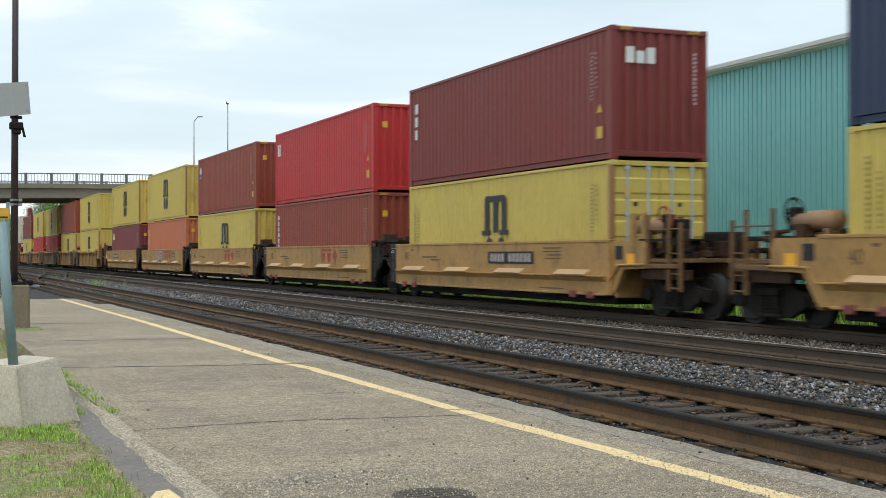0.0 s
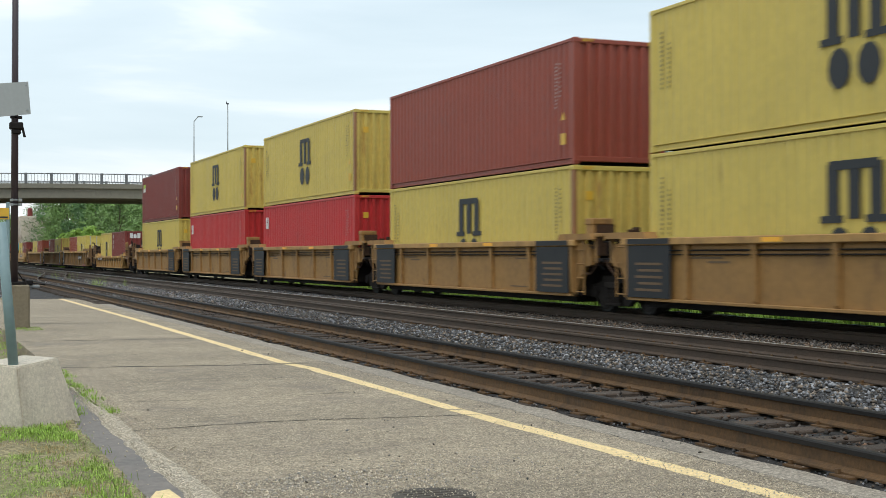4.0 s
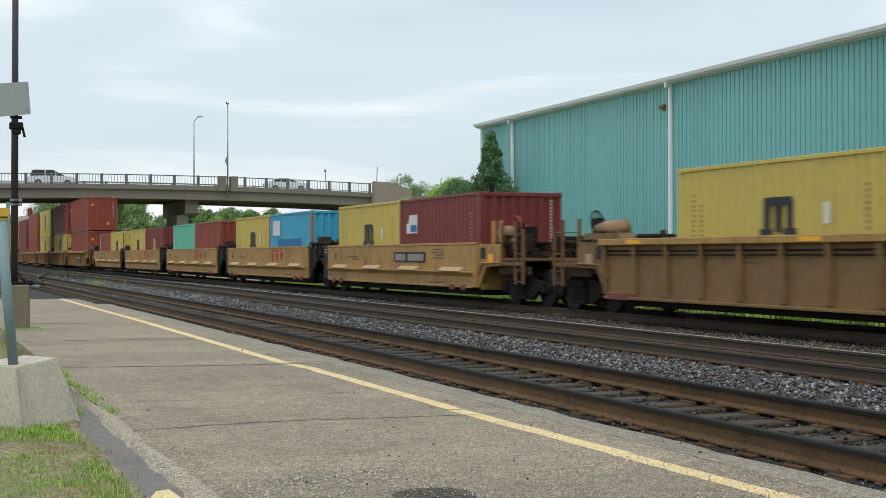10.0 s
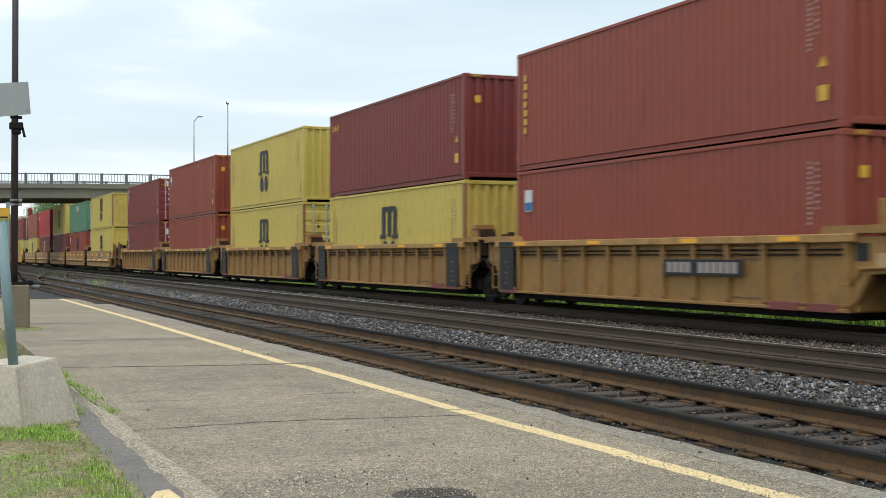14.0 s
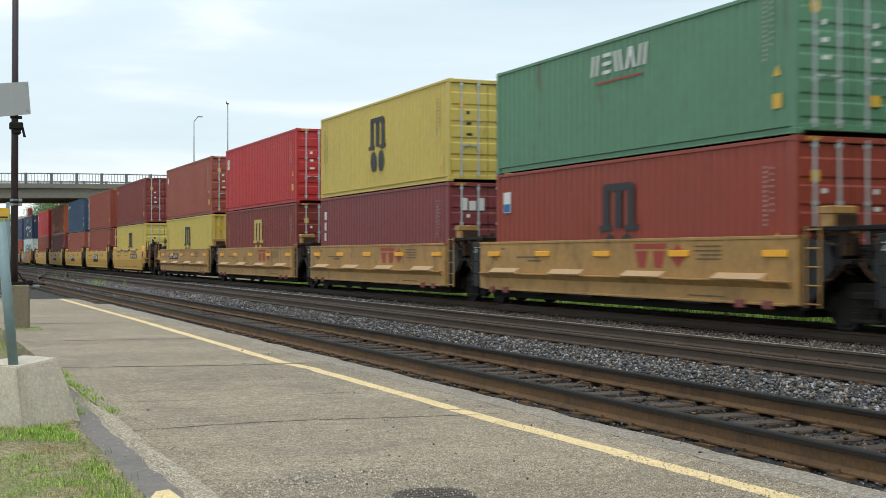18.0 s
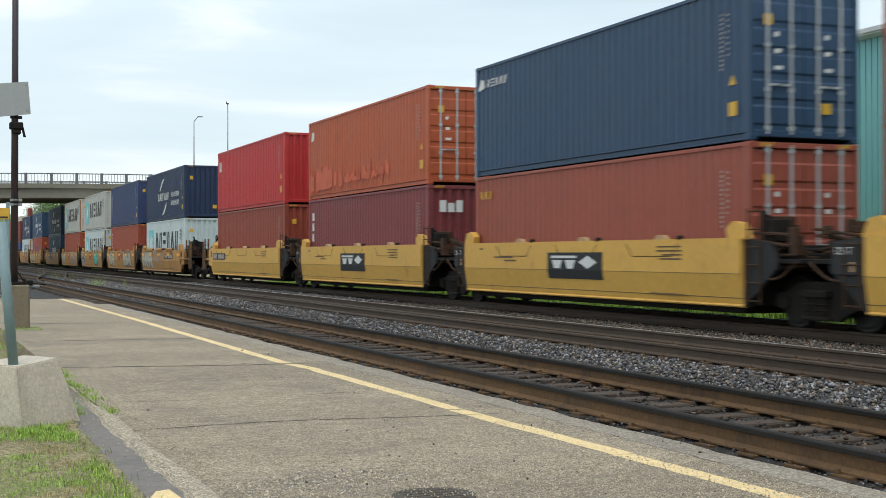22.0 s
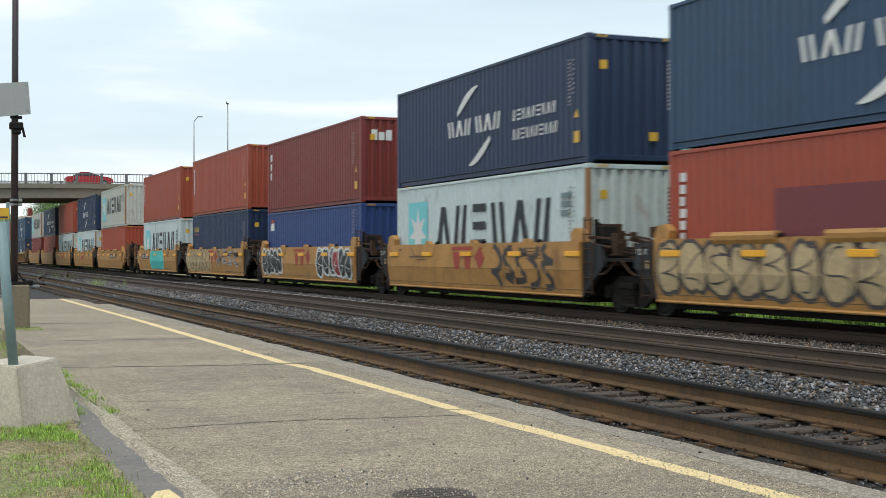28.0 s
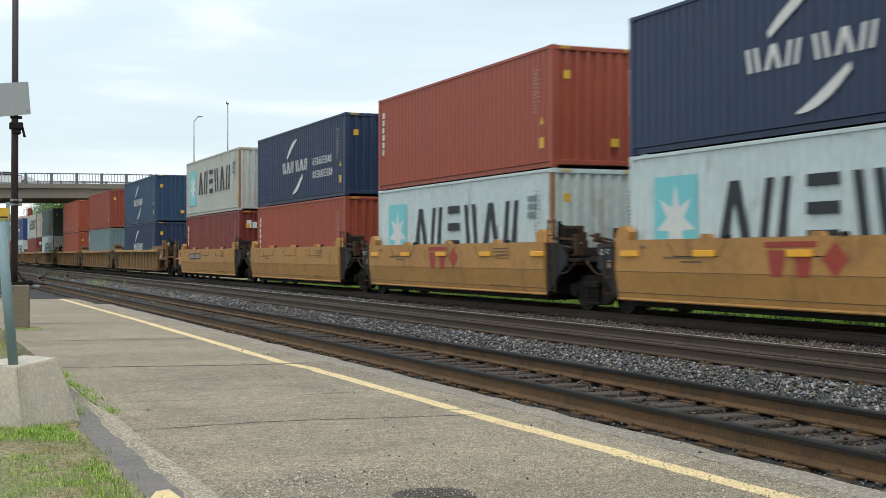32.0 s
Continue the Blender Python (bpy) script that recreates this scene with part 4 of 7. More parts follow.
def trees():
    rnd = random.Random(31)
    # woods behind the bridge, lower where the sky shows between them
    n = 46
    for i in range(n):
        turn = -0.370 + 0.31 * i / n + rnd.uniform(-0.006, 0.006)
        y = max((162, 176, 192)[i % 3] + rnd.uniform(-5, 5), rnd.uniform(20.5, 26) / math.tan(max(0.055, YAW + math.atan(turn))))
        h = 7.2 if turn < -0.312 else 10.6 if turn < -0.238 else 7.0 if turn < -0.212 else 8.6 if turn < -0.13 else 7.3 if turn < -0.10 else 8.4
        h = 1.3 + (h * rnd.uniform(0.9, 1.04) - 1.3) * y / 185
        tree("tree", "leafy green tree in the woods behind the bridge", y * math.tan(YAW + math.atan(turn)), y, -0.4, h, h * rnd.uniform(0.36, 0.44), rnd.choice((LEAF_A, LEAF_A, LEAF_B, LEAF_A)), 40 + i, 6500, 0.165, 0.0)
    for x, y, h in ((15.8, 150, 4.0), (17.4, 151, 4.7), (18.9, 152, 5.0), (20.3, 153, 4.5), (21.6, 154, 3.8), (33, 150, 6.2), (36, 153, 5.8), (39, 152, 5.6), (43, 149, 5.8)):
        tree("bush", "bright green bush at the foot of the bridge", x, y, -0.4, h, h * 0.42, LEAF_C, int(x * 10), 3600, 0.16, 0.02)
    # beyond the bridge's end and beside the warehouse
    for x, y, h, m in ((56.2, 150, 11.6, LEAF_A), (59.0, 151, 10.6, LEAF_A), (63, 152, 10.2, LEAF_B), (67, 153, 10.6, LEAF_B), (72, 154, 10.4, LEAF_B), (45.2, 121, 7.2, LEAF_C), (43.6, 119, 6.2, LEAF_C), (52, 120, 7.0, LEAF_A), (49, 118, 6.4, LEAF_C)):
        tree("tree", "green tree beside the road embankment", x, y, -0.3, h, h * 0.36, m, int(x * 7 + y), 7000, 0.13, 0.05)
    for x, y, h, m in ((35.5, 84, 7.0, LEAF_C), (33.4, 80, 6.6, LEAF_C), (31.0, 75, 6.3, LEAF_C), (29.4, 70, 6.0, LEAF_A), (37.5, 92, 6.8, LEAF_A), (34.0, 88, 5.6, LEAF_A)):
        tree("tree", "young light green tree beside the warehouse", x, y, -0.3, h, h * 0.4, m, int(x * 9 + y), 8000, 0.085, 0.03)
    tree("tree", "dark green pointed tree against the warehouse corner", 22.25, 49.0, -0.3, 6.95, 2.9, LEAF_B, 77, 17000, 0.06, 0.08, True)
    tree("tree", "dark green bushy tree near the warehouse corner", 23.5, 54.6, -0.3, 5.0, 1.9, LEAF_B, 78, 10000, 0.06, 0.05)
    tree("tree", "dark green bushy tree near the warehouse corner", 24.6, 58.0, -0.3, 5.3, 1.9, LEAF_B, 79, 10000, 0.06, 0.05)


def distant_building():
    d = thing("distant_building", "pale building with a dark red roof turret beyond the trees", "building", pose(22.2, 262, -0.7))
    part("wall", box(bmesh.new(), -2.4, 2.6, 0, 8, 0, 9.5, 0.05), CONCRETE, d)
    bm = bmesh.new()
    tube(bm, (-0.5, 2, 9.4), (-0.5, 2, 10.9), 0.5, 0.5, 10)
    tube(bm, (-0.5, 2, 10.9), (-0.5, 2, 11.2), 0.5, 0.2, 10)
    part("turret", bm, PAINT["maroon"], d, "dark red roof turret")


def far_horizon():
    # wooded rise that closes the view all round
    rnd = random.Random(50)
    v, f = [], []
    n = 160
    for i in range(n + 1):
        a = 2 * math.pi * i / n
        r = 420
        h = 9 + 5 * noise.noise(Vector((math.cos(a) * 4, math.sin(a) * 4, 0)))
        for rr, z in ((r, -1.0), (r + 6, h * 0.6), (r + 20, h), (r + 80, h * 0.8)):
            v.append((math.cos(a) * rr, math.sin(a) * rr, z + rnd.uniform(-0.6, 0.6) * (z > 0)))
    for i in range(n):
        for k in range(3):
            q = i * 4 + k
            f.append((q, q + 4, q + 5, q + 1))
    tagged(raw("backdrop", v, f, LEAF_B), "distant dark green wooded rise", "woods", kind="structure")


ground_sheet()
platform()
gutter()
tracks()
stones("loose_ballast", "loose grey crushed stones between the rails", STONE, 3,
       [(19000, 7.45, 9.85, 6, 40, -0.19, (0.013, 0.034), 1.0), 
        (2200, 10.2, 11.4, 8, 46, -0.21, (0.015, 0.034), 1.0),
        (120, 3.0, 5.6, 4.8, 20, -0.196, (0.004, 0.012), 1.0), (900, 5.66, 5.74, 4, 40, -0.195, (0.006, 0.016), 1.0)])
stones("outer_ballast", "brown-grey crushed stones before the train's track", BROWN_STONE, 4,
       [(25000, 11.7, 14.3, 10, 38, -0.19, (0.013, 0.034), 1.0)])
stones("track_debris", "dirty brown stones and rust flakes between the near rails", TRACK_STONE, 5,
       [(5200, 5.85, 7.2, 5, 40, -0.212, (0.006, 0.026), 1.0), (600, 5.85, 7.2, 8, 40, -0.2, (0.015, 0.035), 1.0)])
stones("platform_gravel", "coarse loose gravel on the broken asphalt", GRAVEL, 6,
       [(1500, 1.9, 3.3, 7.6, 8.3, -0.2, (0.004, 0.010), 1.0), (700, 2.6, 4.1, 7.9, 8.7, -0.2, (0.004, 0.009), 1.0), (700, 1.7, 4.4, 7.6, 9.1, -0.2, (0.003, 0.008), 1.0), (500, 2.2, 3.0, 7.9, 8.45, -0.199, (0.005, 0.012), 1.0)])
stones("far_ballast", "loose grey crushed stones along the tracks beyond the platform", STONE, 13,
       [(6000, 11.7, 14.1, 38, 70, -0.19, (0.02, 0.045), 1.0), (9000, 7.4, 9.9, 40, 80, -0.19, (0.02, 0.05), 1.0), (2600, 5.85, 7.2, 40, 75, -0.205, (0.015, 0.04), 1.0),
        (2500, 10.2, 11.4, 40, 75, -0.205, (0.02, 0.045), 1.0), (1500, 3.4, 5.6, 46.2, 70, -0.42, (0.03, 0.07), 1.0)])
stones("loose_grit", "fine pale grit on the worn asphalt", PALE_GRIT, 8,
       [(15000, 1.9, 5.3, 5.4, 8.3, -0.199, (0.0025, 0.008), 1.0), (12000, 1.8, 5.3, 8, 20, -0.199, (0.003, 0.007), 1.0), (4000, 1.58, 1.95, 7, 15, -0.203, (0.003, 0.008), 1.0), (90, 1.32, 1.6, 8, 15, -0.218, (0.004, 0.012), 1.0)])
stones("dark_litter", "dark leaf crumbs and cinders on the platform", CRACK, 9,
       [(60, 1.9, 5.5, 7.5, 24, -0.198, (0.005, 0.015), 1.0), (60, 2.6, 4.4, 7.8, 9.0, -0.198, (0.004, 0.01), 1.0)])
sign_base()
lamp_pole()
marker_post()
switch_gear()
bridge()
building()
trees()
distant_building()
far_horizon()
grass()
# ---------------------------------------------------------------- containers
CW, CH = 2.438, 2.896
TRAIN_X = 15.17


def corrugated(bm, length, z0, z1, outer, inner, pitch, along):
    """A folded steel wall; along: 'y' for a side wall (outer, inner are x), 'x' for an end wall (outer, inner are y)."""
    n = max(1, round(length / pitch))
    p = length / n
    pts = []
    for i in range(n):
        b = -length / 2 + i * p
        pts += [(b, outer), (b + 0.34 * p, outer), (b + 0.48 * p, inner), (b + 0.86 * p, inner)]
    pts.append((length / 2, outer))
    prev = None
    for a, d in pts:
        row = [bm.verts.new((d, a, z) if along == "y" else (a, d, z)) for z in (z0, z1)]
        if prev:
            bm.faces.new((prev[0], prev[1], row[1], row[0]))
        prev = row


def rects(bm, items, depth=0.004):
    """Flat marks on the near side wall: (a0, z0, a1, z1), a from the rear end."""
    for it in items:
        a0, z0, a1, z1 = it
        box(bm, -depth, 0, -a1, -a0, z0, z1)


def poly_mark(bm, pts, depth=0.004):
    prism(bm, [(-a, z) for a, z in pts], "x", -depth, 0)


def swoosh(bm, a, z, w, h, flip):
    pts = []
    for i in range(9):
        t = i / 8
        pts.append((a + w * t, z + h * (1 - (1 - t) ** 2)))
    for i in range(9):
        t = 1 - i / 8
        pts.append((a + w * t + 0.05, z + h * (1 - (1 - t) ** 2) - 0.26 * math.sin(math.pi * min(1, t * 0.75 + 0.2)) * 0.8))
    if flip:
        ca, cz = a + w / 2, z + h / 2
        pts = [(2 * ca - p, 2 * cz - q) for p, q in pts]
    poly_mark(bm, pts)


def star(bm, a, z, r):
    pts = []
    for i in range(14):
        q = math.pi / 2 + i * math.pi / 7
        k = r if i % 2 == 0 else r * 0.42
        pts.append((a + k * math.cos(q), z + k * math.sin(q)))
    poly_mark(bm, pts, 0.008)


def tall_arch(c, s=1.0, base=1.42):
    """Abstract dark emblem: three uprights on feet over two rounded blocks."""
    def fn(bm):
        top = base + 0.9 * s
        for k in (-0.52, 0.0, 0.52):
            rects(bm, [(c + (k - 0.14) * s, base, c + (k + 0.14) * s, top)])
        for k in (-0.55, 0.55):
            rects(bm, [(c + (k - 0.28) * s, base - 0.06, c + (k + 0.28) * s, base + 0.06)], 0.008)
        rects(bm, [(c - 0.62 * s, top - 0.1, c + 0.58 * s, top + 0.05)], 0.008)
        for k in (-0.36, 0.36):
            poly_mark(bm, [(c + (k + 0.28 * math.cos(q)) * s, base - (0.46 - 0.34 * math.sin(q)) * s) for q in [i * math.pi / 6 for i in range(12)]])
    return fn


def block_row(a0, z0, z1, n, w, gap, bar=0.24):
    """A row of plain bars, wedges and discs in place of a company's wordmark."""
    def fn(bm):
        h = z1 - z0
        for i in range(n):
            a = a0 + i * (w + gap)
            kind = (i * 3 + n) % 4
            if kind == 0:
                rects(bm, [(a + 0.08 * w, z0, a + 0.92 * w, z0 + 0.18 * h), (a + 0.08 * w, z0 + 0.41 * h, a + 0.92 * w, z0 + 0.59 * h), (a + 0.08 * w, z0 + 0.82 * h, a + 0.92 * w, z1)])
            elif kind == 1:
                for f in (0.0, 0.5):
                    poly_mark(bm, [(a + w * f, z0), (a + w * (f + 0.23), z0), (a + w * (f + 0.43), z1), (a + w * (f + 0.2), z1)])
            elif kind == 2:
                poly_mark(bm, [(a, z0), (a + w * 0.26, z0), (a + w * 0.5, z0 + 0.68 * h), (a + w * 0.74, z0), (a + w, z0), (a + w * 0.66, z1), (a + w * 0.34, z1)])
            else:
                for f in (0.0, 0.5):
                    poly_mark(bm, [(a + w * (f + 0.2), z0), (a + w * (f + 0.43), z0), (a + w * (f + 0.23), z1), (a + w * f, z1)])
    return fn


def bars_column(a, z0, z1, w, n, gap=0.35):
    def fn(bm):
        h = (z1 - z0) / n
        for i in range(n):
            rects(bm, [(a, z0 + i * h, a + w * (0.75 + 0.25 * ((i * 7) % 3) / 2), z0 + (i + 1 - gap) * h)])
    return fn


def both(*fns):
    def fn(bm):
        for g in fns:
            g(bm)
    return fn


def ragged(bm):
    """Worn overpaint: a band of uneven upright patches."""
    rnd = random.Random(71)
    for i in range(74):
        a = 0.25 + 0.118 * i
        top = 0.95 + 0.22 * math.sin(a * 0.9) + rnd.uniform(-0.22, 0.16) - (0.3 if a > 7 else 0)
        low = 0.26 + 0.03 * a + rnd.uniform(-0.08, 0.08)
        if rnd.random() < 0.88:
            poly_mark(bm, [(a, low), (a + 0.12, low + rnd.uniform(-0.05, 0.05)), (a + 0.12, top + rnd.uniform(-0.06, 0.06)), (a, top)])


# name: list of (mesh key, mesh function, material)
LOGOS = {
    "emb": [("emblem40", tall_arch(6.2), BLACK_MARK), ("col_emb", both(bars_column(0.45, 1.25, 2.45, 0.065, 13, 0.5), bars_column(0.72, 1.25, 2.2, 0.055, 10, 0.5)), FADED_DARK)],
    "emb20": [("label20", lambda bm: rects(bm, [(4.42, 1.42, 4.58, 1.78)]), WHITE_MARK), ("emblem20", tall_arch(3.2, 0.62, 1.3), BLACK_MARK), ("col_emb20", both(bars_column(0.55, 1.15, 2.1, 0.07, 10, 0.5), bars_column(0.82, 1.15, 1.9, 0.06, 8, 0.5)), FADED_DARK)],
    "emb_y": [("emblem40", tall_arch(6.2), "yellow"), ("col_emb", bars_column(0.45, 1.25, 2.45, 0.10, 10), "yellow")],
    "emb_y20": [("emblem20", tall_arch(3.2, 0.62, 1.3), "yellow")],
    "trio": [("col_trio", bars_column(0.5, 1.35, 2.5, 0.24, 3, 0.25), WHITE_MARK)],
    "duo": [("sq_duo", lambda bm: (poly_mark(bm, [(0.4, 1.95), (0.62, 1.95), (0.6, 2.42), (0.42, 2.42)]), poly_mark(bm, [(0.66, 1.95), (0.84, 1.95), (0.82, 2.42), (0.7, 2.42)])), WHITE_MARK)],
    "tall": [("col_tall", bars_column(0.42, 1.1, 2.5, 0.2, 6, 0.25), WHITE_MARK)],
    "starred": [("teal_sq", lambda bm: rects(bm, [(1.0, 0.55, 2.55, 2.4)]), TEAL_MARK), ("star_sq", lambda bm: star(bm, 1.78, 1.5, 0.72), WHITE_MARK),
               ("row_starred", block_row(3.25, 1.05, 2.2, 6, 1.0, 0.24, 0.24), BLACK_MARK), ("sq_small", bars_column(10.9, 1.75, 2.35, 0.5, 3), "steel")],
}
LOGOS.update({
    "sweep": [("row_sweep", both(block_row(4.1, 1.18, 1.62, 3, 0.48, 0.09, 0.19), block_row(5.98, 1.18, 1.62, 3, 0.48, 0.09, 0.19)), WHITE_MARK),
            ("swoosh_up", lambda bm: swoosh(bm, 4.75, 1.85, 1.35, 0.6, False), WHITE_MARK), ("swoosh_low", lambda bm: swoosh(bm, 5.6, 0.32, 1.35, 0.6, True), WHITE_MARK)],
    "sweepeco": [("row_sweep", None, WHITE_MARK), ("swoosh_up", None, WHITE_MARK), ("swoosh_low", None, WHITE_MARK),
               ("eco", both(block_row(8.3, 1.28, 1.55, 9, 0.2, 0.07), block_row(8.3, 0.8, 1.07, 10, 0.19, 0.06)), WHITE_MARK)],
    "lime": [("sq_bt", lambda bm: rects(bm, [(0.45, 1.95, 1.25, 2.4)]), WHITE_MARK), ("sq_bt2", lambda bm: poly_mark(bm, [(0.5, 2.15), (1.25, 2.2), (1.25, 2.42), (0.6, 2.42)], 0.008), GREEN_MARK)],
    "flag": [("sq_flag", lambda bm: rects(bm, [(0.45, 1.9, 0.85, 2.42)]), WHITE_MARK), ("sq_flag2", lambda bm: rects(bm, [(0.47, 1.92, 0.83, 2.12)], 0.008), BLUE_MARK)],
    "go": [("col_go", bars_column(0.42, 1.2, 2.3, 0.3, 3, 0.2), YELLOW_MARK)],
})
LOGOS.update({
    "f20": [("sq_f", lambda bm: (rects(bm, [(0.6, 1.55, 1.5, 1.85)]), poly_mark(bm, [(0.75, 1.85), (1.5, 1.85), (1.5, 2.1), (0.85, 2.1)])), WHITE_MARK), ("sq_f2", lambda bm: rects(bm, [(0.95, 1.6, 1.45, 1.8)], 0.008), BLUE_MARK)],
    "azure": [("sq_b", lambda bm: rects(bm, [(0.5, 1.7, 1.6, 2.3)]), WHITE_MARK), ("patch_b", lambda bm: rects(bm, [(1.25, 0.9, 4.7, 1.55)]), BLUE_MARK)],
    "mintrow": [("col_mint", bars_column(0.35, 0.9, 2.1, 0.22, 5), WHITE_MARK)],
    "goldrow": [("row_goldrow", block_row(0.45, 2.05, 2.3, 4, 0.24, 0.06, 0.07), YELLOW_MARK), ("row_goldrow2", lambda bm: rects(bm, [(0.5, 1.9, 1.6, 1.95)]), RED_MARK)],
    "crest": [("row_crest", both(block_row(0.75, 2.3, 2.5, 5, 0.2, 0.05, 0.06), lambda bm: poly_mark(bm, [(0.2, 2.25), (0.6, 2.3), (0.55, 2.5), (0.35, 2.55)])), WHITE_MARK)],
    "small_y": [("row_y", block_row(0.3, 2.3, 2.5, 3, 0.22, 0.05, 0.07), YELLOW_MARK)],
    "mast": [("row_cap", block_row(5.0, 1.85, 2.3, 5, 0.42, 0.08, 0.13), WHITE_MARK), ("row_cap2", lambda bm: rects(bm, [(5.2, 1.66, 7.2, 1.7)]), RED_MARK)],
})
LOGOS.update({
    "overpaint": [("sq_p", lambda bm: poly_mark(bm, [(0.35, 2.15), (0.7, 2.2), (0.75, 2.5), (0.45, 2.5)]), WHITE_MARK),
                  ("patch_o", ragged, CORAL_MARK)],
    "tallpatch": [("col_tall", None, WHITE_MARK), ("patch_i", lambda bm: rects(bm, [(3.4, 0.35, 9.0, 2.0)]), PLUM_MARK)],
    "goldcol": [("col_longcol", bars_column(0.4, 0.9, 2.4, 0.18, 7, 0.3), YELLOW_MARK)],
    "longcol": [("col_longcol", bars_column(0.4, 0.9, 2.4, 0.18, 7, 0.3), WHITE_MARK)],
    "redtab": [("sq_h", lambda bm: poly_mark(bm, [(0.5, 1.85), (1.1, 1.85), (1.05, 2.15), (0.6, 2.15)]), WHITE_MARK), ("sq_h2", lambda bm: rects(bm, [(0.55, 2.18, 1.1, 2.28)]), RED_MARK)],
    "tab": [("sq_tab", lambda bm: rects(bm, [(0.45, 2.05, 0.75, 2.4)]), WHITE_MARK)],
    "none": [],
})
COLOUR_WORDS = dict(brown="rust-brown", russet="russet red", maroon="dark maroon", red="bright red", yellow="mustard yellow", salmon="faded salmon", purple="purple-brown",
                    green="green", navy="navy blue", blue="steel blue", royal="royal blue", denim="scuffed dusty blue", grey="pale grey", white="off-white", orange="scuffed orange",
                    mint="mint green", cyan="sky blue", tile="brick red", rosy="dull rose-brown", darkgrey="dark grey", signal="orange-red", steel="grey-blue")
LOGO_WORDS = dict(emb="a large charcoal emblem", emb20="a charcoal emblem", emb_y="a yellow emblem", emb_y20="a yellow emblem", trio="white marks", duo="a white square mark", tall="a column of white marks",
                  starred="a star and charcoal marks", sweep="white marks and swooshes", sweepeco="white marks and swooshes", lime="a white and lime mark", flag="a small white and blue mark",
                  go="yellow marks", f20="a white mark", azure="a blue patch", mintrow="a column of white marks", goldrow="small yellow marks", crest="small white marks", small_y="small yellow marks",
                  mast="a row of white strokes", overpaint="coral overpaint", tallpatch="a plum patch", longcol="a column of white marks", goldcol="a column of yellow marks", redtab="a small white mark", tab="a small white mark", none="plain sides")


AGE = [0]


def container(size, colour, logo, doors, low=False):
    """A shipping container: origin at the middle of its base, front end towards -y."""
    L, H = (12.192, 2.591 if low else CH) if size == 40 else (6.058, 2.591)
    mat = PAINT[colour]
    c = thing("shipping_container", "%s %s-foot shipping container with %s" % (COLOUR_WORDS[colour], size, LOGO_WORDS[logo]), "shipping container", group="containers on the train")
    k, W = (size, low), CW / 2
    AGE[0] += 1
    post_mat = PAINT["rusty"] if colour == "cyan" or colour in ("yellow", "white", "grey") and AGE[0] % 5 in (0, 2, 3) else mat
    for s in (-1, 1):
        place("side_wall", cached(("side", k, s), "side_wall", lambda bm: corrugated(bm, L - 0.3, 0.16, H - 0.07, s * (W - 0.012), s * (W - 0.046), 0.278, "y"), mat), mat, c)
        place("bottom_rail", cached(("brail", k, s), "bottom_rail", lambda bm: prism(bm, [(s * (W - 0.004), 0.168), (s * (W - 0.004), 0.150), (s * (W - 0.045), 0.132), (s * (W - 0.045), 0.05), (s * (W - 0.012), 0.036), (s * (W - 0.012), 0.02), (s * (W - 0.08), 0.02), (s * (W - 0.08), 0.168)], "y", -L / 2 + 0.15, L / 2 - 0.15), mat), mat, c)
        place("top_rail", cached(("trail", k, s), "top_rail", lambda bm: box(bm, s * (W - 0.06), s * W, -L / 2 + 0.15, L / 2 - 0.15, H - 0.085, H - 0.01, 0.008), mat), mat, c)
    for s in (-1, 1):
        for e in (-1, 1):
            place("corner_post", cached(("post", k, s, e), "corner_post", lambda bm: box(bm, s * (W - 0.09), s * (W - 0.002), e * (L / 2 - 0.16), e * (L / 2 - 0.003), 0.1, H - 0.1, 0.012), mat), post_mat if e < 0 else mat, c)
            for top in (0, 1):
                z = H - 0.118 if top else 0.0
                place("corner_casting", cached(("cast", k, s, e, top), "corner_casting", lambda bm: box(bm, s * (W - 0.16), s * (W + 0.003), e * (L / 2 - 0.178), e * (L / 2 + 0.003), z, z + 0.118, 0.014), mat), mat, c)
    place("roof", cached(("roof", k), "roof", lambda bm: (box(bm, -W + 0.05, W - 0.05, -L / 2 + 0.15, L / 2 - 0.15, H - 0.05, H - 0.022), [box(bm, -W + 0.1, W - 0.1, -L / 2 + 0.4 + 0.42 * i, -L / 2 + 0.6 + 0.42 * i, H - 0.022, H - 0.004) for i in range(int((L - 0.8) / 0.42))]), mat), mat, c)
    def floor_mesh(bm):
        pts, y = [(L / 2 - 0.1, 0.17), (-L / 2 + 0.1, 0.17), (-L / 2 + 0.1, 0.13)], -L / 2 + 0.4
        while y < L / 2 - 0.3:
            pts += [(y, 0.13), (y, 0.03), (y + 0.05, 0.03), (y + 0.05, 0.13)]
            y += 0.6
        prism(bm, pts + [(L / 2 - 0.1, 0.13)], "x", -W + 0.07, W - 0.07)
    place("floor", cached(("floor", k), "floor", floor_mesh, DARK_STEEL), DARK_STEEL, c)
    for e in (-1, 1):
        place("end_sill", cached(("sill", k, e), "end_sill", lambda bm: box(bm, -W + 0.09, W - 0.09, e * (L / 2 - 0.12), e * (L / 2 - 0.012), 0.07, 0.19, 0.01), mat), mat, c)
        place("end_header", cached(("head", k, e), "end_header", lambda bm: box(bm, -W + 0.09, W - 0.09, e * (L / 2 - 0.12), e * (L / 2 - 0.006), H - 0.12, H - 0.012, 0.01), mat), mat, c)
    place("end_wall", cached(("rear", k), "end_wall", lambda bm: corrugated(bm, CW - 0.18, 0.16, H - 0.11, L / 2 - 0.02, L / 2 - 0.085, 0.28, "x"), mat), mat, c)
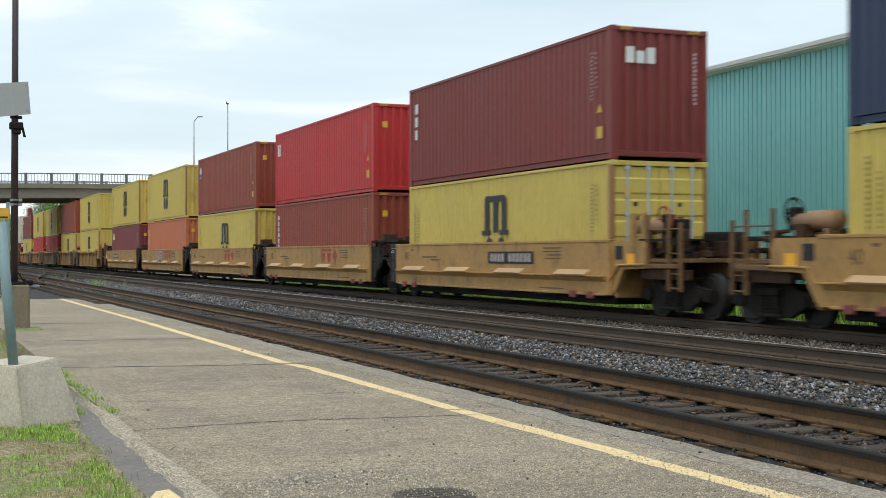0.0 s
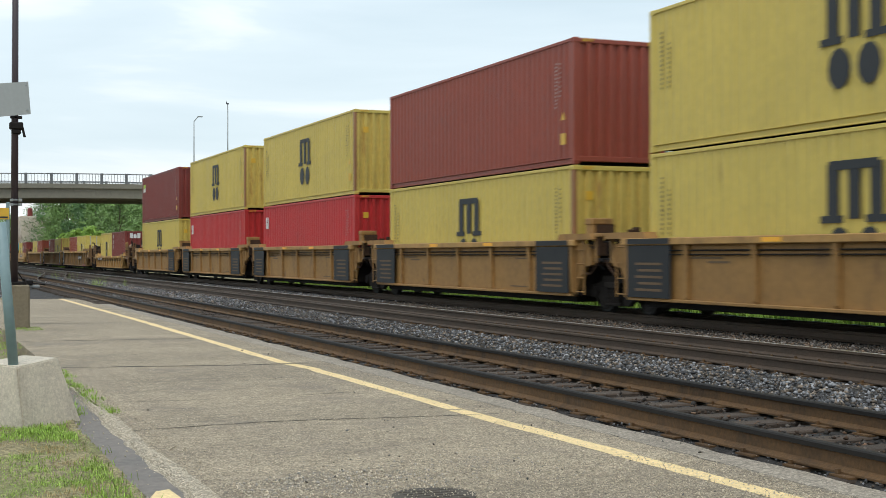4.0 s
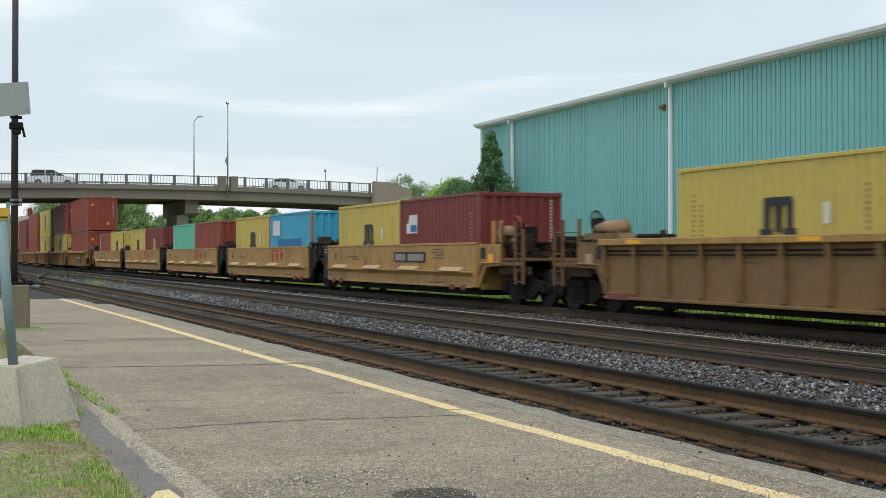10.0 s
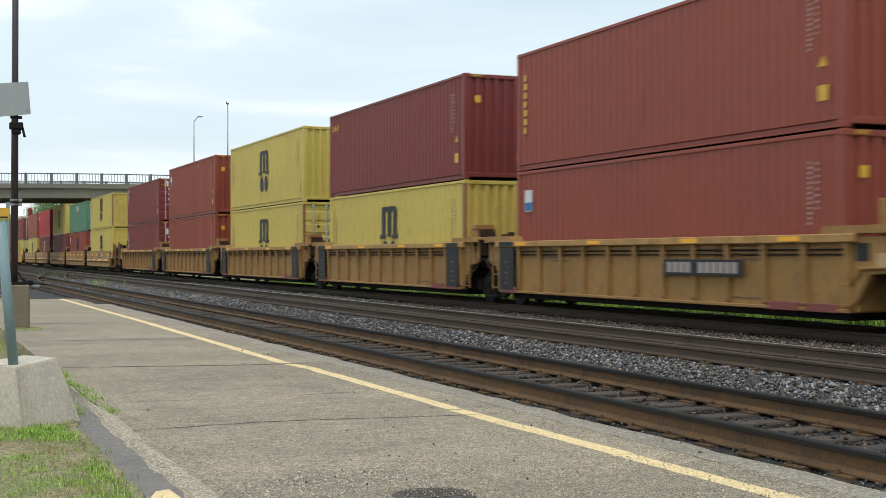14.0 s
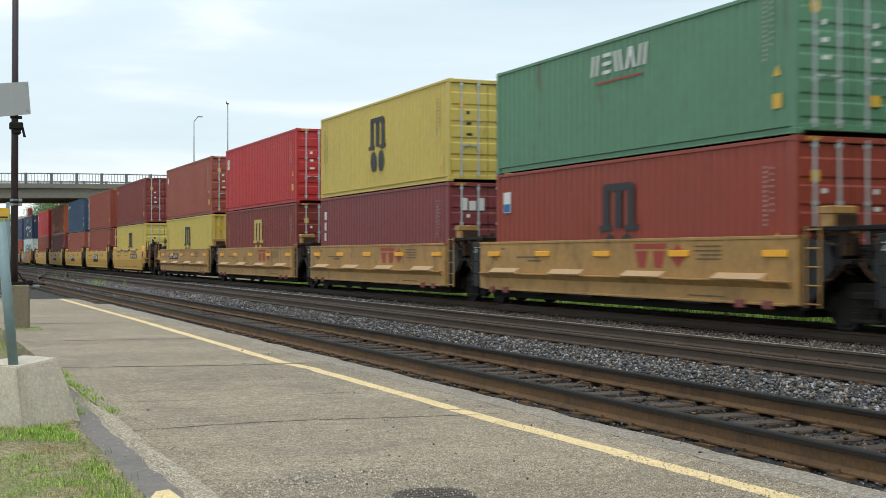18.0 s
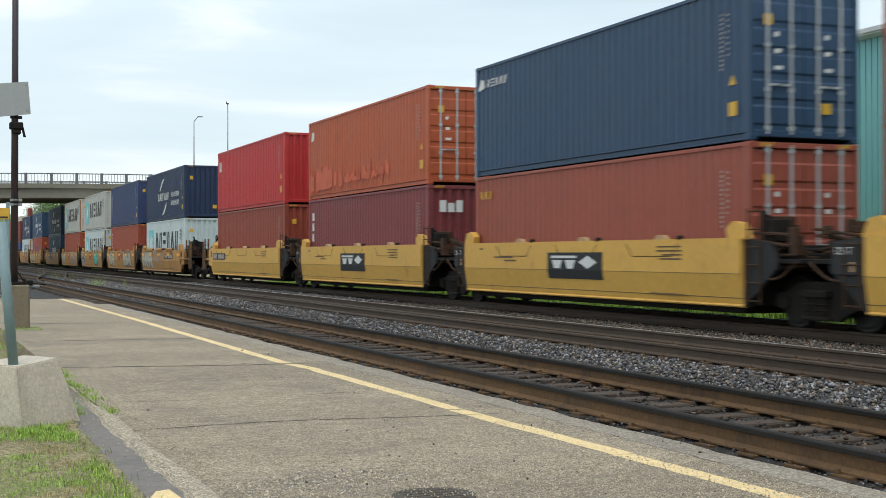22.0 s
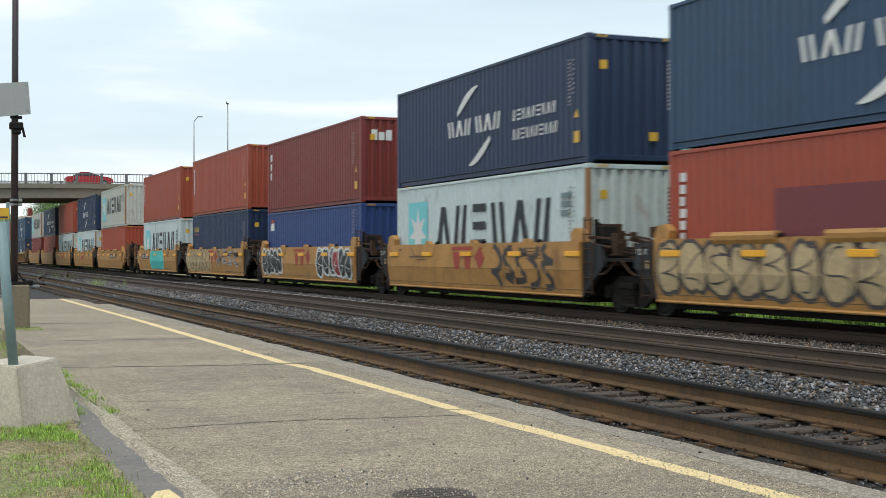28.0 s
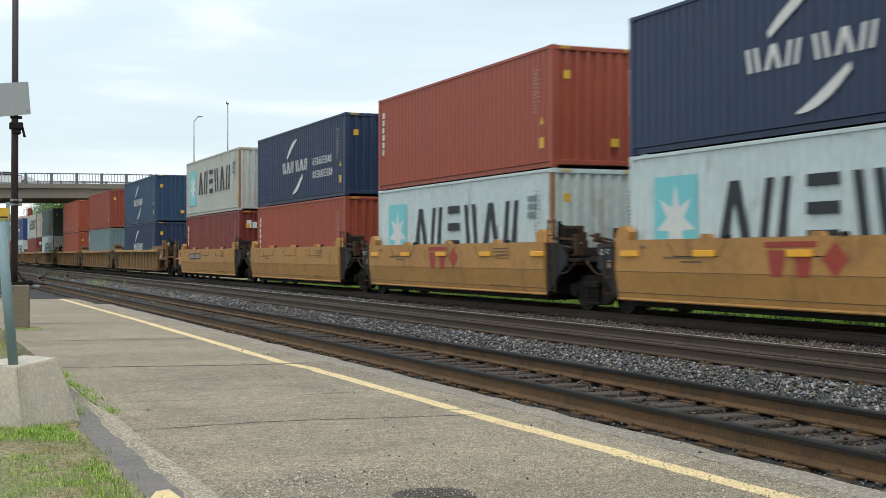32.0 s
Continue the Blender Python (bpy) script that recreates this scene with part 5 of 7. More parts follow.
    if not doors:
        place("end_wall", cached(("front", k), "end_wall", lambda bm: corrugated(bm, CW - 0.18, 0.16, H - 0.11, -L / 2 + 0.02, -L / 2 + 0.085, 0.28, "x"), mat), WORN[colour] if colour in WORN and AGE[0] % 5 in (0, 2, 3) else mat, c)
        for z0, z1, x0, x1, m in ((1.25, 2.45, 0.86, 0.98, WHITE_MARK),):
            place("numbering", cached(("num", k), "numbering", lambda bm: [box(bm, x0, x0 + 0.075 - 0.02 * (i % 2), -L / 2 + 0.012, -L / 2 + 0.018, z0 + i * 0.09, z0 + i * 0.09 + 0.06) for i in range(13)], m), FADED_MARK if colour not in ("yellow", "white", "grey") else BLACK_MARK, c)
    else:
        for s in (-1, 1):
            def leaf(bm):
                x0, x1 = (-W + 0.1, -0.012) if s < 0 else (0.012, W - 0.1)
                pts, q = [(-L / 2 + 0.09, H - 0.14), (-L / 2 + 0.09, 0.19), (-L / 2 + 0.05, 0.19)], (H - 0.55) / 5
                for i in range(5):
                    z = 0.28 + i * q
                    pts += [(-L / 2 + 0.05, z), (-L / 2 + 0.028, z + 0.04), (-L / 2 + 0.028, z + q - 0.14), (-L / 2 + 0.05, z + q - 0.1)]
                prism(bm, pts + [(-L / 2 + 0.05, H - 0.14)], "x", x0, x1)
            d = place("door", cached(("leaf", k, s), "door", leaf, mat), mat, c)
            for j in (0, 1):
                x = s * (0.3 + 0.52 * j)

                def rod(bm):
                    tube(bm, (x, -L / 2 + 0.012, 0.12), (x, -L / 2 + 0.012, H - 0.06), 0.028, seg=8)
                    for z in (0.2, 0.9, 1.7, H - 0.2):
                        box(bm, x - 0.05, x + 0.05, -L / 2 - 0.01, -L / 2 + 0.05, z, z + 0.07)
                    box(bm, x - 0.02, x + 0.3 * (1 if j == 0 else -1) * s, -L / 2 - 0.015, -L / 2 + 0.005, 1.0, 1.04)
                place("lock_rod", cached(("rod", k, s, j), "lock_rod", rod, LOCK_STEEL), LOCK_STEEL, d, label="galvanised locking bar")
            place("lettering_bar", cached(("dlab", k, s), "lettering_bar", lambda bm: [box(bm, s * 0.56 - 0.1, s * 0.56 + 0.08 - 0.04 * i, -L / 2 + 0.022, -L / 2 + 0.028, 1.3 + 0.3 * i, 1.37 + 0.31 * i) for i in range(3)], WHITE_MARK), WHITE_MARK if colour not in ("yellow", "white", "grey") else BLACK_MARK, d)
    side = pose(-W - 0.001, L / 2, 0)
    for key, fn, m in LOGOS[logo]:
        m = PAINT[m] if isinstance(m, str) else m
        place("logo_shape", cached(("logo", key), "logo_shape", fn, m), m, c, side)
    text = FADED_DARK if colour in ("yellow", "white", "grey") else FADED_MARK
    if size == 40:
        place("numbering", cached(("snum", 40), "numbering", both(bars_column(11.3, 1.35, 2.45, 0.06, 13, 0.5), bars_column(11.5, 1.6, 2.45, 0.05, 8, 0.6)), text), text, c, side)
        place("warning_label", cached(("slab", 40), "warning_label", lambda bm: (rects(bm, [(11.55, 0.48, 11.8, 0.74)]), poly_mark(bm, [(11.56, 1.05), (11.78, 1.05), (11.67, 1.24)])), YELLOW_MARK), YELLOW_MARK, c, side)
        place("height_stripe", cached(("hstripe", low), "height_stripe", lambda bm: [prism(bm, [(x + 0.05 * j, H - 0.09), (x + 0.05 * j + 0.022, H - 0.09), (x + 0.05 * j + 0.045, H - 0.02), (x + 0.05 * j + 0.022, H - 0.02)], "y", -L / 2 - 0.001, -L / 2 - 0.008) for x in (-1.0, 0.72) for j in range(6)], YELLOW_MARK), YELLOW_MARK, c)
        if AGE[0] % 3 != 1:
            place("warning_label", cached(("elab", 40, doors), "warning_label", lambda bm: (box(bm, 0.36, 0.58, -L / 2 - 0.012, -L / 2 - 0.006, 0.52, 0.72), box(bm, -0.9, -0.72, -L / 2 + 0.006, -L / 2 + 0.012, 2.1, 2.3)), YELLOW_MARK), YELLOW_MARK, c)
    else:
        place("numbering", cached(("snum", 20), "numbering", bars_column(5.45, 1.2, 2.1, 0.06, 9, 0.5), text), text, c, side)
    if logo in ("trio",):
        place("logo_shape", cached(("etrio", k), "logo_shape", lambda bm: [box(bm, -0.85 + 0.26 * i, -0.64 + 0.26 * i, -L / 2 + 0.012, -L / 2 + 0.018, 2.1, 2.45 - 0.08 * (i % 2)) for i in range(3)], WHITE_MARK), WHITE_MARK, c)
    return c


# ---------------------------------------------------------------- well cars
def truck(car, y, wheels):
    """Two side frames, bolster, springs and two wheelsets, all parts of the car."""
    for s in (-1, 1):
        def frame_mesh(bm):
            out = [(-1.2, 0.36), (-1.2, 0.60), (-0.75, 0.66), (-0.45, 0.82), (0.45, 0.82), (0.75, 0.66), (1.2, 0.60), (1.2, 0.36), (0.95, 0.40), (0.5, 0.17), (-0.5, 0.17), (-0.95, 0.40)]
            prism(bm, out, "x", s * 0.93, s * 1.06)
            for yy in (-0.89, 0.89):
                tube(bm, (s * 0.9, yy, 0.46), (s * 1.12, yy, 0.46), 0.13, seg=12)
            for yy in (-0.2, 0.0, 0.2):
                tube(bm, (s * 1.09, yy, 0.24), (s * 1.09, yy, 0.55), 0.075, seg=10)
                ring(bm, (s * 1.09, yy, 0.34), (0, 0, 1), 0.078, 0.012, 8)
                ring(bm, (s * 1.09, yy, 0.44), (0, 0, 1), 0.078, 0.012, 8)
            box(bm, s * 0.98, s * 1.18, -0.32, 0.32, 0.55, 0.68, 0.02)
            box(bm, s * 1.0, s * 1.16, -0.34, 0.34, 0.17, 0.24, 0.02)
        place("truck_frame", cached(("tf", s), "truck_frame", frame_mesh, TRUCK_STEEL), TRUCK_STEEL, car, pose(0, y, 0))
    place("bolster", cached("bolster", "bolster", prims((box, -0.95, 0.95, -0.2, 0.2, 0.45, 0.75, 0.03), (tube, (0, 0, 0.7), (0, 0, 0.98), 0.28, None, 16)), DARK_STEEL), DARK_STEEL, car, pose(0, y, 0))

    def wheelset(bm):
        tube(bm, (-1.0, 0, 0), (1.0, 0, 0), 0.085, seg=12)
        for s in (-1, 1):
            tube(bm, (s * 0.69, 0, 0), (s * 0.79, 0, 0), 0.458, 0.452, 30)
            tube(bm, (s * 0.66, 0, 0), (s * 0.69, 0, 0), 0.485, 0.485, 30)
            tube(bm, (s * 0.79, 0, 0), (s * 0.81, 0, 0), 0.40, 0.36, 24)
            tube(bm, (s * 0.80, 0, 0), (s * 0.86, 0, 0), 0.16, 0.14, 14)
    me = cached("wheelset", "wheelset", wheelset, WHEEL_STEEL)
    for yy in (-0.89, 0.89):
        w = place("wheelset", me, WHEEL_STEEL, car, pose(0, y + yy, 0.458), "dark steel axle with two wheels")
        wheels.append((w, y + yy))


def clutter(bm, e, hl):
    """Valves, levers, pipes and brackets crowded on a coupler end."""
    rnd = random.Random(61 + e)
    for i in range(16):
        x, y, z = rnd.uniform(-1.25, 0.6), hl + rnd.uniform(0.5, 2.3), rnd.uniform(1.18, 1.55)
        a, b, c = rnd.uniform(0.06, 0.22), rnd.uniform(0.06, 0.25), rnd.uniform(0.08, 0.32)
        box(bm, x, x + a, e * y, e * (y + b), z, z + c, 0.015)
    for i in range(12):
        x, y, z = rnd.uniform(-1.3, 0.2), hl + rnd.uniform(0.4, 1.6), rnd.uniform(0.9, 1.7)
        tube(bm, (x, e * y, z), (x + rnd.uniform(-0.2, 0.3), e * (y + rnd.uniform(0.3, 1.0)), z + rnd.uniform(-0.35, 0.25)), rnd.uniform(0.02, 0.045), None, 6)
    for y in (0.7, 1.3, 1.9, 2.4):
        box(bm, -1.3, -1.24, e * (hl + y), e * (hl + y + 0.06), 1.15, 1.56)
    box(bm, -1.3, -1.22, e * (hl + 0.95), e * (hl + 2.7), 0.78, 0.98, 0.01)
    tube(bm, (-1.12, e * (hl + 0.9), 1.2), (-1.12, e * (hl + 0.9), 1.8), 0.12, None, 10)
    tube(bm, (-0.9, e * (hl + 1.9), 1.2), (-0.9, e * (hl + 1.9), 1.7), 0.14, None, 10)


def joint_clutter(bm, e, hl, pitch):
    """Pipes, brackets and slack hoses between two wells."""
    rnd = random.Random(83 + e)
    reach = pitch / 2 - hl - 0.15
    for i in range(9):
        y, z = hl + rnd.uniform(0.1, reach - 0.2), rnd.uniform(1.05, 1.65)
        x = rnd.uniform(-1.38, -0.7)
        box(bm, x, x + rnd.uniform(0.06, 0.2), e * y, e * (y + rnd.uniform(0.06, 0.22)), z, z + rnd.uniform(0.08, 0.3), 0.012)
    for i in range(8):
        y, z, x = hl + rnd.uniform(0.05, 0.3), rnd.uniform(0.9, 1.7), rnd.uniform(-1.4, -0.8)
        tube(bm, (x, e * y, z), (x + rnd.uniform(-0.05, 0.15), e * (hl + reach - rnd.uniform(0, 0.3)), z + rnd.uniform(-0.3, 0.2)), rnd.uniform(0.015, 0.035), None, 6)
    box(bm, -1.2, -0.75, e * (hl + 0.3), e * (hl + 0.62), 1.62, 1.95 if e < 0 else 1.74, 0.02)
    prev = None
    for q in range(9):
        t = q / 8
        p = (-1.4, e * (hl + 0.15 + (reach - 0.2) * t), 1.15 - 0.3 * math.sin(math.pi * t))
        if prev:
            tube(bm, prev, p, 0.022, None, 6)
        prev = p


def ladder(bm, x, y, z0, z1, w):
    tube(bm, (x, y - w / 2, z0), (x, y - w / 2, z1), 0.018, seg=6)
    tube(bm, (x, y + w / 2, z0), (x, y + w / 2, z1), 0.018, seg=6)
    n = int((z1 - z0) / 0.3)
    for i in range(n + 1):
        z = z0 + 0.06 + i * (z1 - z0 - 0.12) / max(1, n)
        tube(bm, (x, y - w / 2, z), (x, y + w / 2, z), 0.014, seg=6)


def side_x(z, lift):
    """The near face of a well car whose lower side slopes in."""
    return -1.501 - lift + (0.0 if z > 0.93 else 0.08 * (0.93 - z) / 0.51)


def scrawl(bm, seed, a0, a1, z0, z1, n, width, lift):
    """Loose spray-painted loops with no letters in them."""
    rnd = random.Random(seed)
    cell = (a1 - a0) / n
    for i in range(n):
        c = -(a0 + cell * (i + 0.5))
        lean, pts = rnd.uniform(-0.15, 0.15), []
        turns = rnd.choice((1.0, 1.5, 2.0))
        for q in range(15):
            t = q / 14
            pts.append((c + cell * (0.36 * math.sin(turns * math.pi * 2 * t + seed + i) + lean * (t - 0.5) * 2), z0 + (z1 - z0) * min(1, max(0, t + 0.12 * math.sin(9 * t + i)))))
        for (ya, za), (yb, zb) in zip(pts, pts[1:]):
            d = Vector((yb - ya, zb - za))
            if d.length < 0.01:
                continue
            u = d.normalized() * width * 0.25
            w = Vector((-d.y, d.x)).normalized() * width / 2
            quad = [(ya - u.x - w.x, za - u.y - w.y), (yb + u.x - w.x, zb + u.y - w.y), (yb + u.x + w.x, zb + u.y + w.y), (ya - u.x + w.x, za - u.y + w.y)]
            quad = [(y, min(1.565, max(0.44, z))) for y, z in quad]
            bm.faces.new([bm.verts.new((side_x(z, lift), y, z)) for y, z in quad])


def patch(bm, a0, a1, lift):
    """A sprayed area with a wavy top, down the whole sloping side."""
    prev = None
    for i in range(25):
        t = i / 24
        y = -(a0 + (a1 - a0) * t)
        end = min(1.0, 12 * t, 12 * (1 - t)) ** 0.4
        top, low = 1.0 + (0.555 - 0.03 * (1 + math.sin(7 * t + a0))) * max(0.25, end), 0.93 - (0.47 + 0.02 * math.sin(11 * t)) * max(0.5, end)
        row = [bm.verts.new((side_x(z, lift), y, z)) for z in (top, 0.93, low)]
        if prev:
            for k in range(2):
                bm.faces.new((prev[k], prev[k + 1], row[k + 1], row[k]))
        prev = row


def bubbles(bm, seed, a0, a1, z0, z1, n, grow, lift):
    """A row of swollen spray-painted shapes with no letters in them."""
    rnd = random.Random(seed)
    cell = (a1 - a0) / n
    for i in range(n):
        lean, wide, c = rnd.uniform(-0.22, 0.22), rnd.uniform(0.44, 0.56), a0 + cell * (i + 0.5)
        mid, hi, lo = rnd.uniform(0.9, 1.1), z1 - rnd.uniform(0, 0.07), z0 + rnd.uniform(0, 0.1)
        notch, prev = rnd.uniform(0, 6.28), None
        for q in range(17):
            t = q / 16 * 2 - 1
            h = (1 - abs(t) ** 3) ** 0.5
            wave = 0.12 * math.sin(5 * t + notch)
            top, low = mid + (hi - mid) * h * (1 - max(0, wave)) + grow, mid - (mid - lo) * h * (1 + min(0, wave)) - grow
            row = []
            for z in (top, (top + 0.93) / 2, 0.93, low):
                z = min(1.57, max(0.43, z))
                row.append(bm.verts.new((side_x(z, lift), -(c + t * (cell * wide + grow) + lean * (z - 1) * 0.8), z)))
            if prev:
                for k in range(3):
                    bm.faces.new((prev[k], prev[k + 1], row[k + 1], row[k]))
            prev = row


STYLE_WORDS = {"M": "tan steel well car with a smooth stepped side", "B": "olive-tan steel well car with upright side ribs", "C": "clean yellow steel well car with angled lower sides", "S": "weathered amber steel well car with angled lower sides"}


def lettering(words, size):
    """Plain text lying in its own plane, turned to the near side."""
    cu = bpy.data.curves.new("lettering", "FONT")
    cu.body, cu.size, cu.extrude = words, size, 0.002
    tmp = new("lettering", cu)
    me = bpy.data.meshes.new_from_object(tmp)
    bpy.data.objects.remove(tmp)
    bpy.data.curves.remove(cu)
    return me


def text_at(words, size, x, y, z, mat, parent):
    if (words, size) not in MESHES:
        MESHES[(words, size)] = lettering(words, size)
        MESHES[(words, size)].materials.append(mat)
    m = Matrix(((0, 0, -1, x), (-1, 0, 0, y), (0, 1, 0, z), (0, 0, 0, 1)))
    return place("lettering", MESHES[(words, size)], mat, parent, m)


def small_marks():
    for ob in scene.objects:
        if ob.name.split(".")[0] in ("stencil", "numbering", "lettering_bar", "spray_paint", "warning_label", "brake_gear", "joint_gear"):
            ob["kind"] = "stuff"


def well_car(style, hl, pitch, front_coupler, rear_coupler, extra, seed):
    mat = {"M": TAN_M, "B": TAN_L if hl > 8 else TAN_M if front_coupler and rear_coupler else TAN_B, "C": TAN_C, "S": TAN_S}[style]
    words = STYLE_WORDS[style] + (", with spray paint" if extra.get("spray") else "")
    car = thing("well_car", words, "rail car", group="cars of the train")
    wheels = []
    k = (style, hl, mat.name)
    # how far the side of the shallow well lies below the others
    dz = extra.get("drop", 0.0)
    k = (*k, dz)
    for s in (-1, 1):
        def side(bm):
            if style == "M":
                prism(bm, [(s * 1.42, 0.43), (s * 1.50, 0.43), (s * 1.50, 1.60), (s * 1.42, 1.60)], "y", -hl, hl)
                box(bm, s * 1.2, s * 1.52, -hl + 0.3, hl - 0.3, 0.40, 0.45, 0.01)
                box(bm, s * 1.36, s * 1.515, -hl, hl, 1.54, 1.605, 0.01)
            elif style == "B":
                box(bm, s * 1.38, s * 1.43, -hl, hl, 0.38, 1.5 - dz)
                box(bm, s * 1.22, s * 1.52, -hl, hl, 0.35, 0.41, 0.01)
            else:
                prism(bm, [(s * 1.5, 1.58), (s * 1.5, 0.93), (s * 1.42, 0.42), (s * 1.40, 0.34), (s * 1.26, 0.34), (s * 1.28, 0.42), (s * 1.4, 0.93), (s * 1.4, 1.58)], "y", -hl, hl)
        sd = place("side_plate", cached(("sp", k, s), "side_plate", side, mat), mat, car)
        if style == "B":
            place("top_chord", cached(("tc", k, s), "top_chord", lambda bm: box(bm, s * 1.34, s * 1.56, -hl - 0.2, hl + 0.2, 1.47 - dz, 1.61 - dz, 0.015), TAN_M), TAN_M, car, label="tan top chord")
            n = extra.get("bays", int(round(2 * hl / 1.18)))
            bay = 2 * hl / n
            for i in range(n + 1 if s < 0 else 0):
                y = -hl + 2 * hl * i / n
                place("rib", cached(("rib", s, dz), "rib", lambda bm: prism(bm, [(s * 1.43, 0.40), (s * 1.50, 0.46), (s * 1.53, 1.47 - dz), (s * 1.43, 1.47 - dz)], "y", -0.055, 0.055), mat), mat, sd, pose(0, y, 0))
            for z in (1.28, 1.36):
                place("pipe", cached(("pipe", k, s, z), "pipe", lambda bm: tube(bm, (s * 1.47, -hl, z - dz), (s * 1.47, hl, z - dz), 0.016, seg=6), TRUCK_STEEL), TRUCK_STEEL, sd)
        if s > 0:
            continue
        # near side fittings
        if style == "M":
            place("ledge", cached(("ledge", k), "ledge", lambda bm: (box(bm, -1.60, -1.5, -hl + 0.15, hl - 0.15, 0.80, 0.835, 0.006), prism(bm, [(-1.58, 0.80), (-1.5, 0.80), (-1.5, 0.70)], "y", -hl + 0.15, hl - 0.15)), mat), mat, sd)
            for y in (4.9, 1.65, -1.65, -4.9):
                place("step_plate", cached("step_plate", "step_plate", lambda bm: prism(bm, [(-1.66, 0.85), (-1.5, 0.955), (-1.5, 0.84), (-1.64, 0.82)], "y", -0.75, 0.75), PLATE), PLATE, sd, pose(0, y, 0), "pale tan step plate")
            for y in (5.7, 4.9, -4.9, -5.7):
                place("jacking_pad", cached("pad", "jacking_pad", lambda bm: box(bm, -1.56, -1.48, -0.13, 0.13, 0.33, 0.49, 0.02), PAD), PAD, sd, pose(0, y, 0), "faded pink jacking pad")
            # solid dark bars paint in the shade of the open bottom recesses
            for y in (3.4, 1.1, -1.1, -3.4):
                place("slot", cached("slot", "slot", lambda bm: box(bm, -1.523, -1.2, -0.55, 0.55, 0.37, 0.402), DARK_STEEL), DARK_STEEL, sd, pose(0, y, 0))
        elif style == "B":
            n = extra.get("bays", int(round(2 * hl / 1.18)))
            bay = 1.75 if n < 8 else 0.95
            for y0, y1 in [(-hl + 0.07, -hl + bay - 0.07)] * (not front_coupler) + [(hl - bay + 0.07, hl - 0.07)] * (not rear_coupler):
                p = place("black_panel", cached(("bp", k, y0, y1), "black_panel", lambda bm: (box(bm, -1.548, -1.532, y0, y1, 0.42, 1.46), box(bm, -1.568, -1.562, y0, y1, 1.49, 1.6)), BLACK_PANEL), BLACK_PANEL, sd)
                if hl > 8:
                    text_at("125", 0.3, -1.55, y1 - 0.12, 0.62, FADED_MARK, p)
                else:
                    place("stencil", cached(("bpm", k, y0, y1), "stencil", lambda bm: [box(bm, -1.554, -1.548, y0 + 0.3, y1 - 0.32 - 0.1 * (i % 2), 0.55 + 0.13 * i, 0.60 + 0.13 * i) for i in range(5)], GRIME_MARK), GRIME_MARK, p)
            for y in (hl - 1.3, 1.6, -2.1, -hl + 1.4):
                place("reflector", cached("chord_reflector", "reflector", lambda bm: box(bm, -1.566, -1.561, -0.28, 0.28, 1.5, 1.58), AMBER), AMBER, sd, pose(0, y, -dz), "worn amber reflector strip")
            for e in (-1, 1):
                long = 2.1 if hl > 8 and e < 0 and front_coupler else 0.7
                place("guide_plate", cached(("gp", hl, e, long, dz), "guide_plate", lambda bm: prism(bm, [(e * (hl - long), 1.61), (e * (hl - long + 0.12), 1.61 + 0.13 * max(1, long * 0.8)), (e * (hl + 0.85), 1.61 + 0.13 * max(1, long * 0.8)), (e * (hl + 0.95), 1.61)], "x", -1.5, -1.12), mat), mat, car, pose(0, 0, -dz))
            if extra.get("pads", True):
                for y in (-hl + 0.6, -hl + 1.6, hl - 0.6):
                    place("jacking_pad", cached("padb", "jacking_pad", lambda bm: box(bm, -1.545, -1.5, -0.4, 0.4, 0.34, 0.49, 0.01), PAD), PAD, sd, pose(0, y, 0), "faded red jacking pad")
        else:
            for y in (3.2, 0.0, -3.2):
                if not front_coupler:
                    place("knob", cached(("knob", style), "knob", lambda bm: prism(bm, [(-0.2, 1.58), (-0.12, 1.66), (0.1, 1.67), (0.18, 1.58)], "x", -1.5, -1.38), PLATE), PLATE if style == "C" else mat, sd, pose(0, y - 0.3, 0), "pale raised latch")
                else:
                    place("guide_flap", cached(("flap", style), "guide_flap", lambda bm: prism(bm, [(-1.50, 1.46), (-1.545, 1.54), (-1.555, 1.62), (-1.52, 1.68), (-1.42, 1.69), (-1.40, 1.5)], "y", -0.95, 0.95), PLATE), PLATE if style == "C" else mat, sd, pose(0, y, 0), "raised guide flap")
                place("seam", cached(("seam", style), "seam", lambda bm: (box(bm, -1.506, -1.5, -0.72, 0.72, 1.24, 1.255), prism(bm, [(0.72, 1.24), (0.735, 1.24), (0.99, 1.5), (0.975, 1.5)], "x", -1.506, -1.5), prism(bm, [(-0.72, 1.24), (-0.735, 1.24), (-0.99, 1.5), (-0.975, 1.5)], "x", -1.506, -1.5),
                                                                         tube(bm, (-1.47, -1.06, 1.6), (-1.47, -0.95, 1.6), 0.05, None, 8)), DARK_STEEL), DARK_STEEL, sd, pose(0, y, 0))
            place("seam", cached(("wseam", k), "seam", lambda bm: (tube(bm, (side_x(0.5, -0.002), -hl, 0.5), (side_x(0.5, -0.002), hl, 0.5), 0.008, None, 6), tube(bm, (-1.5, -hl, 0.935), (-1.5, hl, 0.935), 0.005, None, 6)), GRIME_MARK), GRIME_MARK, sd, label="dark weld seam")
            place("lower_pipe", cached(("lp", k), "lower_pipe", lambda bm: tube(bm, (-1.41, -hl, 0.36), (-1.41, hl, 0.36), 0.03, seg=8), mat), mat, sd)
        if style == "M":
            text_at("40", 0.36, -1.504, 5.75, 1.12, GRIME_MARK, sd)
        if style in "MCS" and extra.get("reflect"):
            for y in (5.6, 2.9, 0.1, -2.9, -5.9):
                place("reflector", cached("reflector", "reflector", lambda bm: box(bm, -1.536, -1.5, -0.34, 0.34, 1.24, 1.36, 0.006), AMBER), AMBER, sd, pose(0, y, 0), "amber reflector strip")
